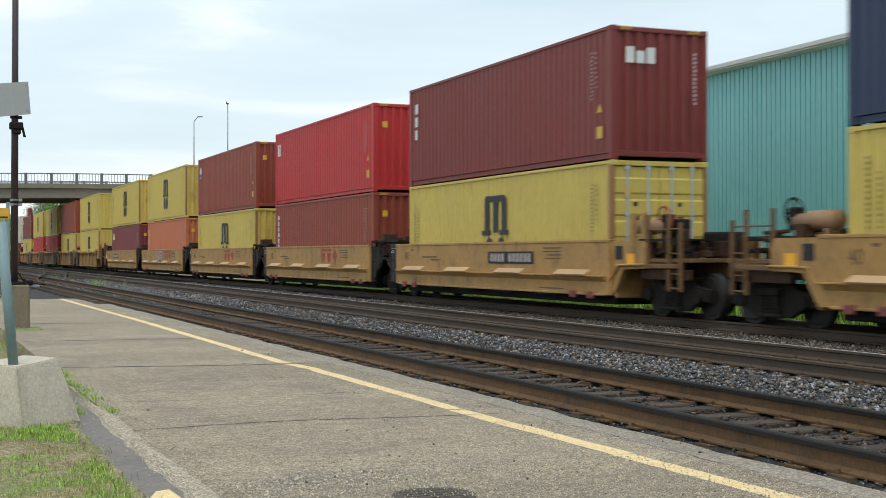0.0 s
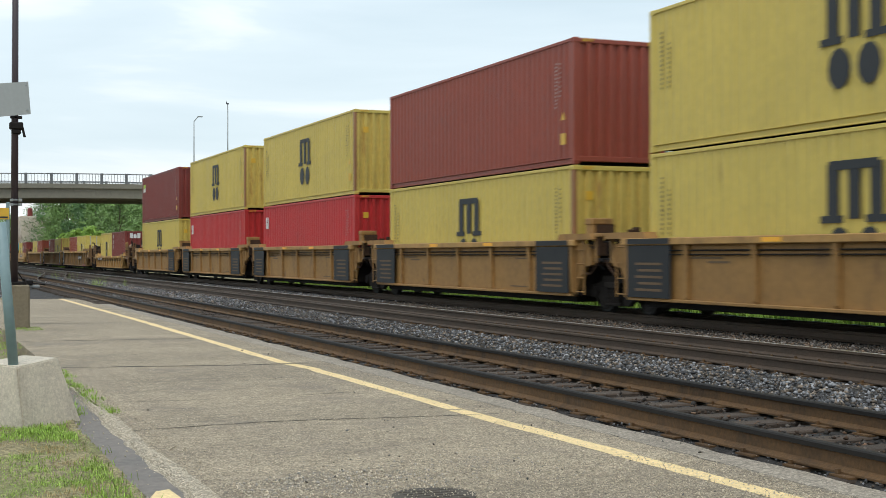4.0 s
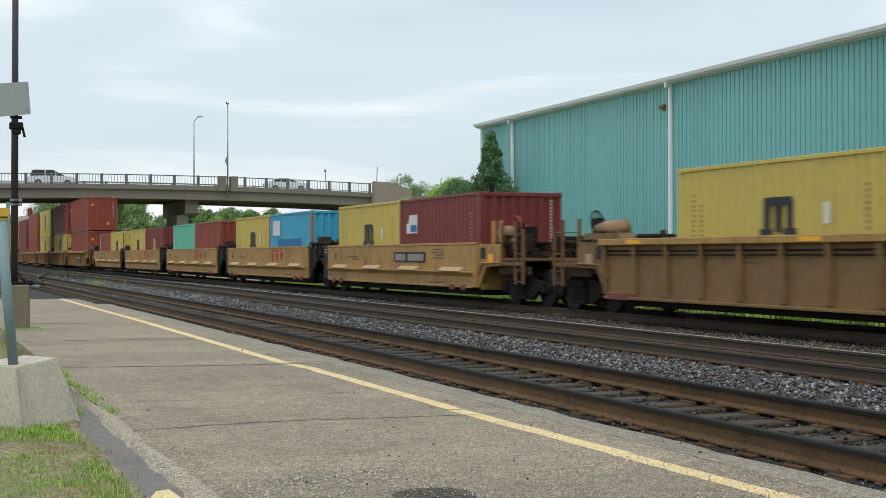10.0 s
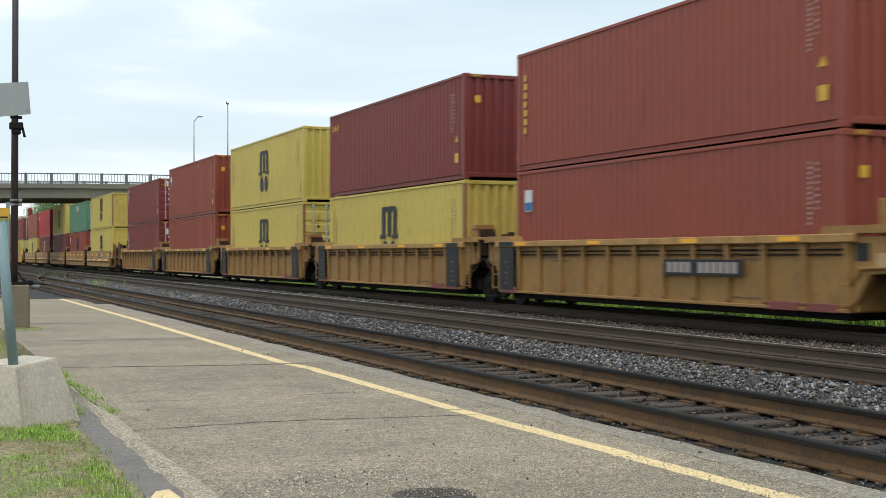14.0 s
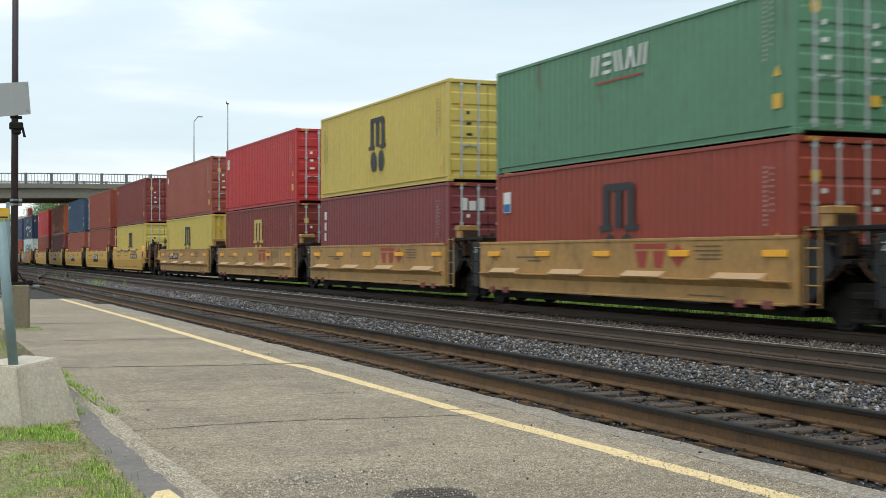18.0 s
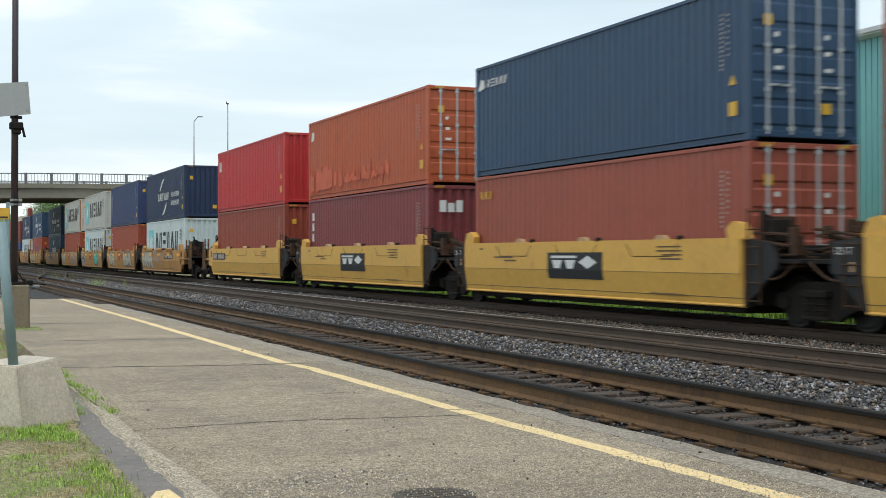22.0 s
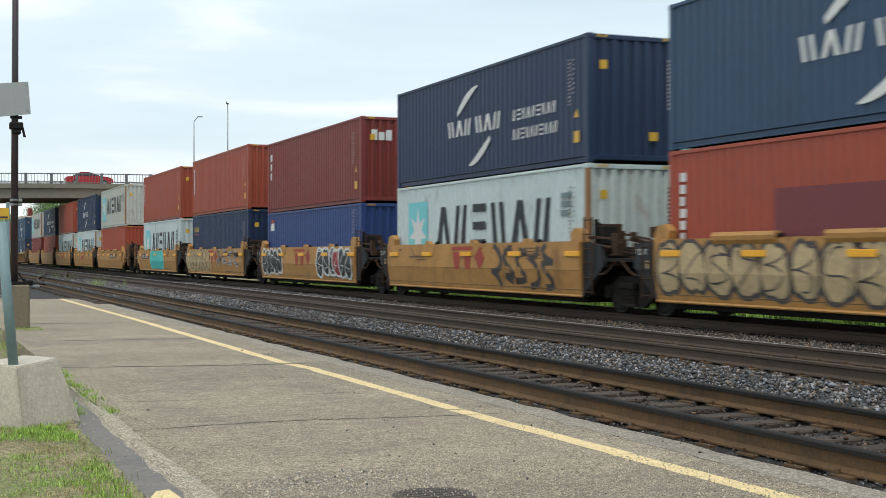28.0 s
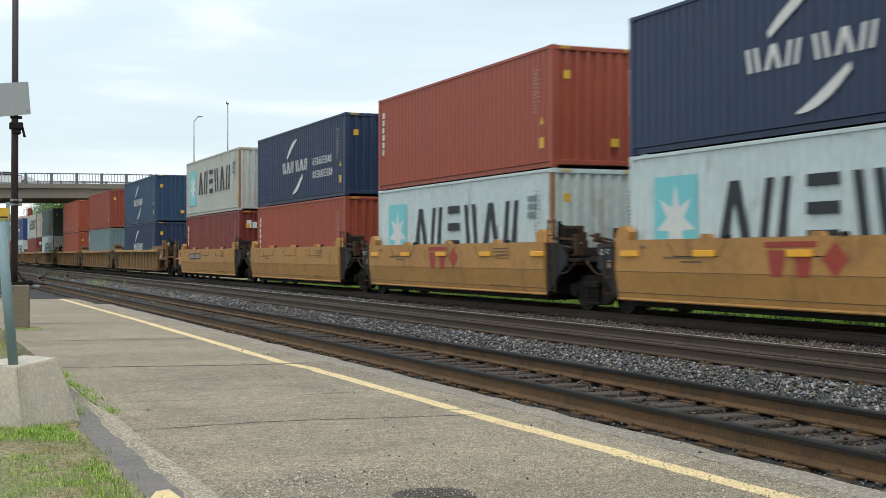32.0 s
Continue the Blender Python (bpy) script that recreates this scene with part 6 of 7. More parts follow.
        z = 1.02 if style == "M" else 0.9
        if extra.get("logo") == "red":
            place("logo_shape", cached(("redt", style), "logo_shape", lambda bm: [prism(bm, q, "x", -1.508, -1.501) for q in (
                [(0.9, 1.5), (-0.75, 1.5), (-0.75, 1.4), (0.9, 1.4)], [(0.8, 1.35), (0.2, 1.35), (0.32, z), (0.68, z)], [(-0.05, 1.35), (-0.65, 1.35), (-0.53, z), (-0.17, z)],
                [(-0.9, (1.5 + z) / 2), (-1.28, 1.5), (-1.66, (1.5 + z) / 2), (-1.28, z)])], RED_MARK), RED_MARK, sd, pose(0.07 if style == "B" else 0, -1.9 if style == "M" else -1.7 if style == "B" else 0.3, 0) @ Matrix.Diagonal((1, 0.75 if style == "M" else 0.85, 1, 1)))
        elif extra.get("logo") == "panel":
            p = place("number_panel", cached("npanel", "number_panel", lambda bm: box(bm, -1.512, -1.501, -1.3, 1.3, 1.06, 1.36), BLACK_PANEL), BLACK_PANEL, sd, pose(-0.022 if style == "B" else 0, extra.get("panel_y", -1.6 if front_coupler else 2.4), extra.get("panel_z", -0.18 if dz else 0)), "black panel with white marks")
            place("stencil", cached("npm", "stencil", lambda bm: [box(bm, -1.518, -1.513, 1.14 - 0.215 * i - 0.135, 1.14 - 0.215 * i, 1.11, 1.31) for i in range(11) if i != 4], FADED_MARK), FADED_MARK, p)
        elif extra.get("logo") == "black":
            def logo_plate(bm):
                rows = [[bm.verts.new((side_x(z, lift), y, z)) for z in (1.33, 0.935, 0.74)] for y in (-1.28, 1.28) for lift in (0.0, 0.01)]
                for k in range(2):
                    bm.faces.new((rows[1][k], rows[1][k + 1], rows[3][k + 1], rows[3][k]))
                    bm.faces.new((rows[0][k], rows[0][k + 1], rows[1][k + 1], rows[1][k]))
                    bm.faces.new((rows[2][k], rows[2][k + 1], rows[3][k + 1], rows[3][k]))
                bm.faces.new((rows[0][0], rows[1][0], rows[3][0], rows[2][0]))
                bm.faces.new((rows[0][2], rows[1][2], rows[3][2], rows[2][2]))
            p = place("logo_panel", cached("lpanel", "logo_panel", logo_plate, BLACK_PANEL), BLACK_PANEL, sd, pose(0, 0.05, 0), "black panel with white strokes")
            place("logo_shape", cached("lpm", "logo_shape", lambda bm: [prism(bm, q, "x", -1.518, -1.513) for q in (
                [(0.8, 1.29), (-0.1, 1.29), (-0.1, 1.23), (0.8, 1.23)], [(0.76, 1.19), (0.4, 1.19), (0.48, 1.0), (0.68, 1.0)], [(0.3, 1.19), (-0.06, 1.19), (0.02, 1.0), (0.22, 1.0)],
                [(-0.18, 1.145), (-0.48, 1.29), (-0.78, 1.145), (-0.48, 1.0)])], WHITE_MARK), WHITE_MARK, p, Matrix.Translation((-0.003, 0, -0.03)) @ Matrix.Diagonal((1, 1.35, 1, 1)))
        place("stencil", cached(("sten", style), "stencil", lambda bm: [box(bm, -1.506 if style != "B" else -1.438, -1.5 if style != "B" else -1.43, y, y + w, zz, zz + h) for y, w, zz, h in (
            (5.0, 0.2, 1.4, 0.05), (3.2, 1.1, 1.2, 0.04), (3.0, 0.7, 1.12, 0.04), (-4.3, 0.9, 1.42, 0.03), (-4.3, 0.9, 1.34, 0.03), (-4.3, 0.7, 1.26, 0.03), (-4.3, 0.8, 1.18, 0.03), (-4.4, 1.2, 0.5, 0.03))], GRIME_MARK), GRIME_MARK, sd)
        for n, (a0, a1, m, cnt, wd) in enumerate(extra.get("spray", ())):
            bm = bmesh.new()
            if m == "blob":
                patch(bm, a0 - 0.07, a1 + 0.07, 0.009)
                part("spray_paint", bm, WHITE_MARK, sd, "white outline of a spray-painted shape")
                bm = bmesh.new()
                patch(bm, a0, a1, 0.012)
                part("spray_paint", bm, AQUA_MARK, sd, "aqua spray-painted shape")
                bm = bmesh.new()
                scrawl(bm, seed * 7, a0 + 0.2, a1 - 0.2, 0.55, 1.48, 5, 0.06, 0.016)
                part("spray_paint", bm, TEAL_MARK, sd, "thin pale spray-painted loops")
                continue
            if m in BUBBLES:
                fill, line, word = BUBBLES[m]
                bubbles(bm, seed * 7 + n, a0, a1, 0.47, 1.54, cnt, wd, 0.003 + 0.008 * n)
                part("spray_paint", bm, line, sd, "outline of spray-painted shapes")
                bm = bmesh.new()
                bubbles(bm, seed * 7 + n, a0, a1, 0.47, 1.54, cnt, -wd * 0.25, 0.006 + 0.008 * n)
                part("spray_paint", bm, fill, sd, word + " spray-painted shapes")
                bm = bmesh.new()
                scrawl(bm, seed * 7 + n, a0 + 0.1, a1 - 0.1, 0.65, 1.4, max(2, cnt), 0.035, 0.009 + 0.008 * n)
                part("spray_paint", bm, line, sd, "thin spray-painted loops")
                continue
            if m == "base":
                patch(bm, a0, a1, 0.002)
                part("spray_paint", bm, PALE_SPRAY, sd, "pale tan spray-painted ground")
                continue
            k2 = max(3, int(cnt * 0.62))
            lo = 0.52 if cnt > 8 or m == "k" else 0.8
            scrawl(bm, seed * 7, a0, a1, lo, 1.5, k2, wd * (2.3 if m != "k" else 1.9), 0.004 + 0.003 * n)
            ob = part("spray_paint", bm, {"w": FADED_MARK, "k": GRAFFITI_DARK, "a": AQUA_MARK, "g": GREEN_MARK, "p": GRAFFITI_DARK}[m], sd, "spray-painted loops")
            if m != "k":
                bm = bmesh.new()
                scrawl(bm, seed * 7, a0 + 0.06, a1 + 0.06, lo + 0.03, 1.46, k2, wd * 0.45, 0.008 + 0.003 * n)
                part("spray_paint", bm, GRAFFITI_DARK, sd, "dark spray-painted loops")
    # floor and end bulkheads; dark floor block hangs low, standing in for underside shade
    # bottom height fitted to the camera's view under the car
    place("floor", cached(("wfloor", hl), "floor", lambda bm: box(bm, -1.2, 1.2, -hl + 0.25, hl - 0.25, 0.212, 0.41, 0.02), DARK_STEEL), DARK_STEEL, car)
    for e, coup in ((-1, front_coupler), (1, rear_coupler)):
        gear = TRUCK_STEEL if style == "S" or (style == "C" and e < 0) else mat
        ty = e * (hl + 1.8) if coup else e * pitch / 2
        reach = hl + (2.75 if coup else pitch / 2 - hl - 0.12)
        ek = (style, hl, e, coup, dz)
        inner = TRUCK_STEEL if style in "CS" or not coup else mat
        place("bulkhead", cached(("bh", *ek), "bulkhead", lambda bm: (box(bm, -1.4, 1.4, e * (hl + 0.02), e * (hl + 0.12), 0.36, 1.45, 0.02), box(bm, -1.25, 1.25, e * (hl - 0.1), e * (hl + 0.2), 0.95, 1.3, 0.02)), inner), inner, car)
        # end of the side, with the arch over the wheels
        for s in (-1, 1):
            def gusset(bm):
                if coup and style in "MB":
                    out = [(hl - 0.02, 0.42), (hl, 1.56 - dz), (hl + 1.2, 1.56 - dz), (hl + 1.32, 1.42 - dz), (hl + 1.32, 1.0), (hl + 0.45, 0.97), (hl + 0.12, 0.5)]
                elif coup:
                    out = [(hl, 0.34), (hl, 1.56), (hl + 0.85, 1.56), (hl + 0.92, 1.45), (hl + 0.92, 0.78), (hl + 0.34, 0.74), (hl + 0.1, 0.46)]
                else:
                    far = hl + (0.9 if style in "CS" else 0.75)
                    out = [(hl, 0.34), (hl, 1.55), (far - 0.15, 1.5), (far, 1.1), (far, 1.02), (hl + 0.35, 0.6)] if style != "B" else [(hl, 0.4), (hl, 1.55), (far - 0.1, 1.5), (far, 1.2), (far, 1.05), (hl + 0.42, 1.0), (hl + 0.12, 0.5)]
                prism(bm, [(e * y, z) for y, z in out], "x", s * 1.30, s * 1.44 if coup else s * 1.42)
            gm = mat if coup or style == "B" else BLACK_PANEL
            place("end_plate", cached(("gus", *ek, s), "end_plate", gusset, gm), gm, car)
            if coup and s < 0:
                place("edge_pipe", cached(("epp", *ek), "edge_pipe", lambda bm: [tube(bm, (-1.47, e * (hl + ya), za), (-1.47, e * (hl + yb), zb), 0.026, None, 8) for ya, za, yb, zb in (
                    (-0.15, 0.8, 0.05, 0.8), (0.05, 0.8, 0.3, 1.06), (0.3, 1.06, 1.35, 1.08))], mat), mat, car, label="pipe bent along the arch")
        deck = DARK_STEEL if style in "CS" or not coup else GRIMY_TAN
        place("end_platform", cached(("ep", *ek), "end_platform", lambda bm: (box(bm, -1.35, 1.35, e * hl, e * reach, 1.12, 1.2, 0.01), box(bm, -0.35, 0.35, e * hl, e * (reach + 0.05), 0.82, 1.12, 0.02)), deck), deck, car)
        if coup:
            place("side_sill", cached(("ss", *ek), "side_sill", lambda bm: box(bm, -1.42, -1.36, e * (hl + 0.92), e * (reach - 0.3), 1.0, 1.1, 0.012), GRIMY_TAN), GRIMY_TAN, car)
            place("brake_gear", cached(("bg", e, hl), "brake_gear", lambda bm: clutter(bm, e, hl), RUSTY_GEAR), RUSTY_GEAR, car, label="grimy rusty brake rigging")
            place("notice", cached(("nt", e, hl), "notice", lambda bm: box(bm, -1.452, -1.443, e * (hl + 0.62), e * (hl + 0.92), 1.04, 1.3), AMBER), AMBER if style == "M" else PLATE, car, label="small painted square")
            place("grating", cached(("gr", e, hl), "grating", lambda bm: ([box(bm, -1.35, 1.3, e * (hl + 1.0 + 0.1 * i), e * (hl + 1.03 + 0.1 * i), 1.56, 1.59) for i in range(14)], box(bm, -1.38, -1.34, e * (hl + 0.95), e * (hl + 2.4), 1.54, 1.6)), DARK_STEEL), DARK_STEEL, car, label="dark steel crossover grating")
        elif style in "MB":
            frame_mat = DARK_STEEL if style == "M" else mat
            place("walkway_frame", cached(("wf", *ek), "walkway_frame", lambda bm: (box(bm, -1.42, -1.34, e * (hl + 0.02), e * (pitch / 2 - 0.06), 1.66, 1.74, 0.012), box(bm, 1.34, 1.42, e * (hl + 0.02), e * (pitch / 2 - 0.06), 1.66, 1.74, 0.012),
                                                                                  [box(bm, -1.34, 1.34, e * (hl + 0.1 + 0.3 * i), e * (hl + 0.18 + 0.3 * i), 1.67, 1.72) for i in range(4)], box(bm, -1.38, -1.31, e * (hl + 0.25), e * (hl + 0.32), 1.1, 1.68), box(bm, -1.38, -1.31, e * (hl + 0.85), e * (hl + 0.92), 1.1, 1.68)), frame_mat), frame_mat, car)
            place("valve_box", cached(("vb", e, hl), "valve_box", lambda bm: (box(bm, -1.3, -0.85, e * (hl + 0.35), e * (hl + 0.8), 1.22, 1.58, 0.03), tube(bm, (-1.2, e * (hl + 0.2), 1.3), (-1.2, e * (hl + 1.0), 0.95), 0.03, None, 6)), DARK_STEEL), DARK_STEEL, car)
        if style in "CS":
            for s in (-1, 1):
                place("corner_guide", cached(("ear", e, s, hl), "corner_guide", lambda bm: prism(bm, [(e * (hl - 0.45), 1.55), (e * (hl - 0.5), 1.75), (e * (hl - 0.3), 1.88), (e * (hl - 0.05), 1.84), (e * (hl + 0.1), 1.55)], "x", s * 1.28, s * 1.46), mat), mat, car, label="rounded corner guide")
            if not coup and e < 0:
                place("upright", cached(("upcs", hl), "upright", lambda bm: (box(bm, -1.36, -1.28, -hl - 0.5, -hl - 0.42, 1.1, 2.05, 0.01), box(bm, -1.3, -0.95, -hl - 0.72, -hl - 0.5, 1.5, 1.9, 0.02), tube(bm, (-1.3, -hl - 0.46, 1.98), (-0.6, -hl - 0.46, 1.7), 0.025)), TRUCK_STEEL), TRUCK_STEEL, car)
        else:
            for y in (0.5, 0.95) if coup and e < 0 else ():
                place("upright", cached(("up", e, y, hl), "upright", lambda bm: box(bm, -1.3, -1.2, e * (hl + y), e * (hl + y + 0.1), 1.5, 2.15, 0.012), mat), mat, car)
        if not coup and style == "M" and e > 0:
            p = place("black_panel", cached(("bpe", hl), "black_panel", lambda bm: box(bm, -1.46, -1.425, hl + 0.02, hl + 0.62, 0.45, 1.6, 0.01), BLACK_PANEL), BLACK_PANEL, car)
            text_at("125 T", 0.2, -1.464, hl + 0.58, 1.34, WHITE_MARK, p)
        if not coup:
            lad = RUSTY_GEAR if style in "CS" else mat if style == "B" or extra.get("reflect") and e < 0 else TRUCK_STEEL
            place("ladder", cached(("lad", *ek, lad.name), "ladder", lambda bm: ladder(bm, -1.46, e * (hl + 0.34), 0.4, 2.1 if style in "CS" and e < 0 else 1.75 if e < 0 else 1.5, 0.36), lad), lad, car)
            if style in "CS" and e > 0:
                p = place("label_panel", cached(("lbp", hl), "label_panel", lambda bm: box(bm, -1.45, -1.425, hl + 0.2, hl + 0.8, 0.95, 1.48, 0.01), BLACK_PANEL), BLACK_PANEL, car)
                text_at("125-T", 0.17, -1.453, hl + 0.76, 1.28, WHITE_MARK, p)
                place("tag", cached(("tag", hl), "tag", lambda bm: box(bm, -1.456, -1.451, hl + 0.3, hl + 0.38, 1.0, 1.16), GREEN_MARK), PLATE, p)
            place("joint_gear", cached(("jg", style in "CS", e, hl, pitch), "joint_gear", lambda bm: joint_clutter(bm, e, hl, pitch), RUSTY_GEAR), RUSTY_GEAR, car, label="grimy pipes and brackets at the joint")
        if not coup:
            # articulated joint over the shared truck
            place("joint_casting", cached(("jc", *ek), "joint_casting", lambda bm: (box(bm, -0.3, 0.3, e * (hl + 0.3), e * (pitch / 2 - (0.02 if e > 0 else 0.4)), 0.78, 1.05, 0.03), tube(bm, (-0.9, e * (hl + 0.5), 1.35), (0.9, e * (hl + 0.5), 1.35), 0.05, None, 8)), DARK_STEEL), DARK_STEEL, car)
            if e < 0 and (style == "B" or style == "M" and extra.get("reflect")):
                place("guide_bracket", cached(("gb", hl, style), "guide_bracket", lambda bm: (box(bm, -1.35, -0.75, -hl - 0.62, -hl - 0.22, 1.62, 1.68, 0.01), box(bm, -1.3, -1.2, -hl - 0.6, -hl - 0.3, 1.66, 1.98, 0.02), box(bm, -0.9, -0.8, -hl - 0.6, -hl - 0.3, 1.66, 1.98, 0.02), box(bm, -1.32, -0.78, -hl - 0.62, -hl - 0.28, 1.94, 2.08, 0.02)), mat), mat, car)
        else:
            place("coupler", cached(("cp", e, hl), "coupler", lambda bm: (box(bm, -0.13, 0.13, e * (hl + 2.6), e * (hl + 3.2), 0.72, 0.98, 0.04), box(bm, -0.2, 0.16, e * (hl + 3.12), e * (hl + 3.38), 0.68, 1.02, 0.06)), DARK_STEEL), DARK_STEEL, car)
            place("air_hose", cached(("ah", e, hl), "air_hose", lambda bm: (tube(bm, (0.35, e * (hl + 2.7), 0.9), (0.33, e * (hl + 2.95), 0.5), 0.03), tube(bm, (0.33, e * (hl + 2.95), 0.5), (0.3, e * (hl + 3.3), 0.42), 0.03)), RUBBER), RUBBER, car)
            place("brake_stand", cached(("bs", e, hl), "brake_stand", lambda bm: (box(bm, -0.75, -0.45, e * (hl + 1.1), e * (hl + 1.5), 1.2, 2.0, 0.03), box(bm, 0.2, 0.9, e * (hl + 0.9), e * (hl + 1.6), 1.2, 1.75, 0.04), box(bm, -0.2, 0.15, e * (hl + 0.6), e * (hl + 1.0), 1.2, 1.6, 0.03), box(bm, -1.0, -0.78, e * (hl + 1.2), e * (hl + 1.45), 1.7, 2.1, 0.03), tube(bm, (-1.1, e * (hl + 0.5), 1.35), (-1.1, e * (hl + 2.5), 1.35), 0.05, None, 8), tube(bm, (-1.2, e * (hl + 0.8), 1.3), (-1.2, e * (hl + 2.2), 1.0), 0.03, None, 6)), DARK_STEEL), DARK_STEEL, car)
            place("brake_wheel", cached(("bw", e, hl), "brake_wheel", lambda bm: (ring(bm, (-0.95, e * (hl + 1.3), 2.0), (1, 0, 0.1), 0.26, 0.022, 18), tube(bm, (-0.95, e * (hl + 1.3) - 0.26, 2.0), (-0.95, e * (hl + 1.3) + 0.26, 2.0), 0.018, None, 6), tube(bm, (-0.95, e * (hl + 1.3), 1.74), (-0.95, e * (hl + 1.3), 2.26), 0.018, None, 6), tube(bm, (-0.97, e * (hl + 1.3), 2.0), (-0.6, e * (hl + 1.3), 1.98), 0.04, None, 8)), DARK_STEEL), RED_MARK if e < 0 and style == "M" else DARK_STEEL, car)
            place("air_reservoir", cached(("ar", style, e, hl), "air_reservoir", lambda bm: (tube(bm, (-0.85, e * (hl + 0.25), 1.86), (-0.85, e * (hl + 1.3), 1.86), 0.17, None, 16), tube(bm, (-0.85, e * (hl + 1.3), 1.86), (-0.85, e * (hl + 1.37), 1.86), 0.17, 0.09, 16), [box(bm, -1.0, -0.7, e * (hl + y), e * (hl + y + 0.06), 1.2, 1.72, 0.01) for y in (0.4, 1.1)]), gear, True), TANK if style in "MB" else gear, car)
            for y in (1.3, 2.08, 2.5):
                place("handrail_post", cached(("hp", style, e, hl, y), "handrail_post", lambda bm: box(bm, -1.41, -1.34, e * (hl + y), e * (hl + y + 0.075), 0.55 if y > 2 else 1.1, 2.08 if y < 2.3 else 1.9, 0.01), GRIMY_TAN), GRIMY_TAN, car)
            place("handrail", cached(("hr", style, e, hl), "handrail", lambda bm: (tube(bm, (-1.37, e * (hl + 1.3), 1.78), (-1.37, e * (hl + 2.5), 1.78), 0.014, None, 6), [tube(bm, (-1.37, e * (hl + 2.1), z), (-1.37, e * (hl + 2.54), z), 0.016, None, 6) for z in (0.62, 0.9, 1.3)]), GRIMY_TAN), GRIMY_TAN, car)
            place("placard", cached(("pl", e, hl), "placard", lambda bm: (box(bm, -1.452, -1.443, e * (hl + 0.15), e * (hl + 0.45), 1.18, 1.46), box(bm, -1.457, -1.452, e * (hl + 0.2), e * (hl + 0.4), 1.22, 1.42)), BLACK_PANEL), BLACK_PANEL, car)
        if e > 0 or coup:
            truck(car, ty, wheels)
    return car, wheels


RUSTY_GEAR = material("rusty_brown_gear_steel", srgb(70, 52, 40), 0.85, var=0.45, big=3.0, fine=20, dirt=srgb(34, 29, 26), dirt_amount=0.5, bump=0.2, spec=0.2)
GRIMY_TAN = material("grimy_tan_deck_paint", srgb(112, 82, 50), 0.75, var=0.35, big=2.0, fine=14, dirt=srgb(40, 34, 29), dirt_amount=0.6, bump=0.1)
TANK = material("dusty_tan_tank_paint", srgb(150, 118, 88), 0.65, var=0.3, big=2.0, fine=12, dirt=srgb(70, 56, 44), dirt_amount=0.5)
GRAFFITI_DARK = material("smoky_spray_paint", srgb(74, 68, 66), 0.7, var=0.3)
GRIME_MARK = material("faint_stencil_paint", srgb(104, 82, 58), 0.7, var=0.2)
BUBBLES = {"bk": (BLACK_SPRAY, WHITE_MARK, "black"), "bw": (GREY_SPRAY, GRAFFITI_DARK, "pale grey"), "br": (RED_SPRAY, WHITE_MARK, "red"), "bt": (PALE_SPRAY, GRIME_MARK, "pale tan"), "bd": (PALE_SPRAY, GRAFFITI_DARK, "pale tan"), "ba": (AQUA_MARK, GRAFFITI_DARK, "aqua")}

# ---------------------------------------------------------------- the train
# how far the train has run after t seconds
RUN = (23.7443, 0.0338252, -0.00163455, 2.57868e-05)


def run(t):
    return RUN[0] * t + RUN[1] * t ** 2 + RUN[2] * t ** 3 + RUN[3] * t ** 4


W_, K_ = ((-5.6, -3.2, "w", 8, 0.09),), ((-5.5, -3.0, "k", 9, 0.1), (-5.3, -3.2, "w", 6, 0.06))
# one row a car: rear end of the load at the start, style, couplers ('f' front, 'r' rear), extras, load from below:
# one 40-foot box, or two 20-foot boxes (rear, front), then the box on top
E0, EP, ER = {}, {"logo": "panel"}, {"logo": "red"}
HEAD_BLOCK = [
    (16.84, "M", "r", EP, ["yellow emb"], "navy sweep"),
    (36.62, "M", "f", EP, ["yellow emb d"], "maroon trio"),
    (52.10, "M", "", ER, ["brown tall"], "red duo"),
    (67.60, "M", "", ER, ["yellow emb"], "brown flag"),
    (83.10, "M", "", {"logo": "red", "spray": ((-1.2, 0.4, "w", 5, 0.12), (3.0, 4.6, "k", 5, 0.04))}, ["salmon tall"], "yellow emb"),
    (98.62, "M", "r", EP, ["purple lime"], "yellow emb"),
    (118.30, "B", "f", {"pads": False, "bays": 6}, ["yellow emb"], "yellow emb"),
    (133.75, "B", "", {"pads": False, "bays": 6}, ["yellow emb"], "brown none"),
    (149.45, "B", "", {"pads": False, "bays": 6}, ["red duo"], "yellow emb"),
    (165.05, "B", "", {"pads": False, "bays": 6}, ["red duo"], "yellow emb"),
    (180.55, "B", "r", {"pads": False, "bays": 6}, ["yellow emb"], "maroon lime"),
]
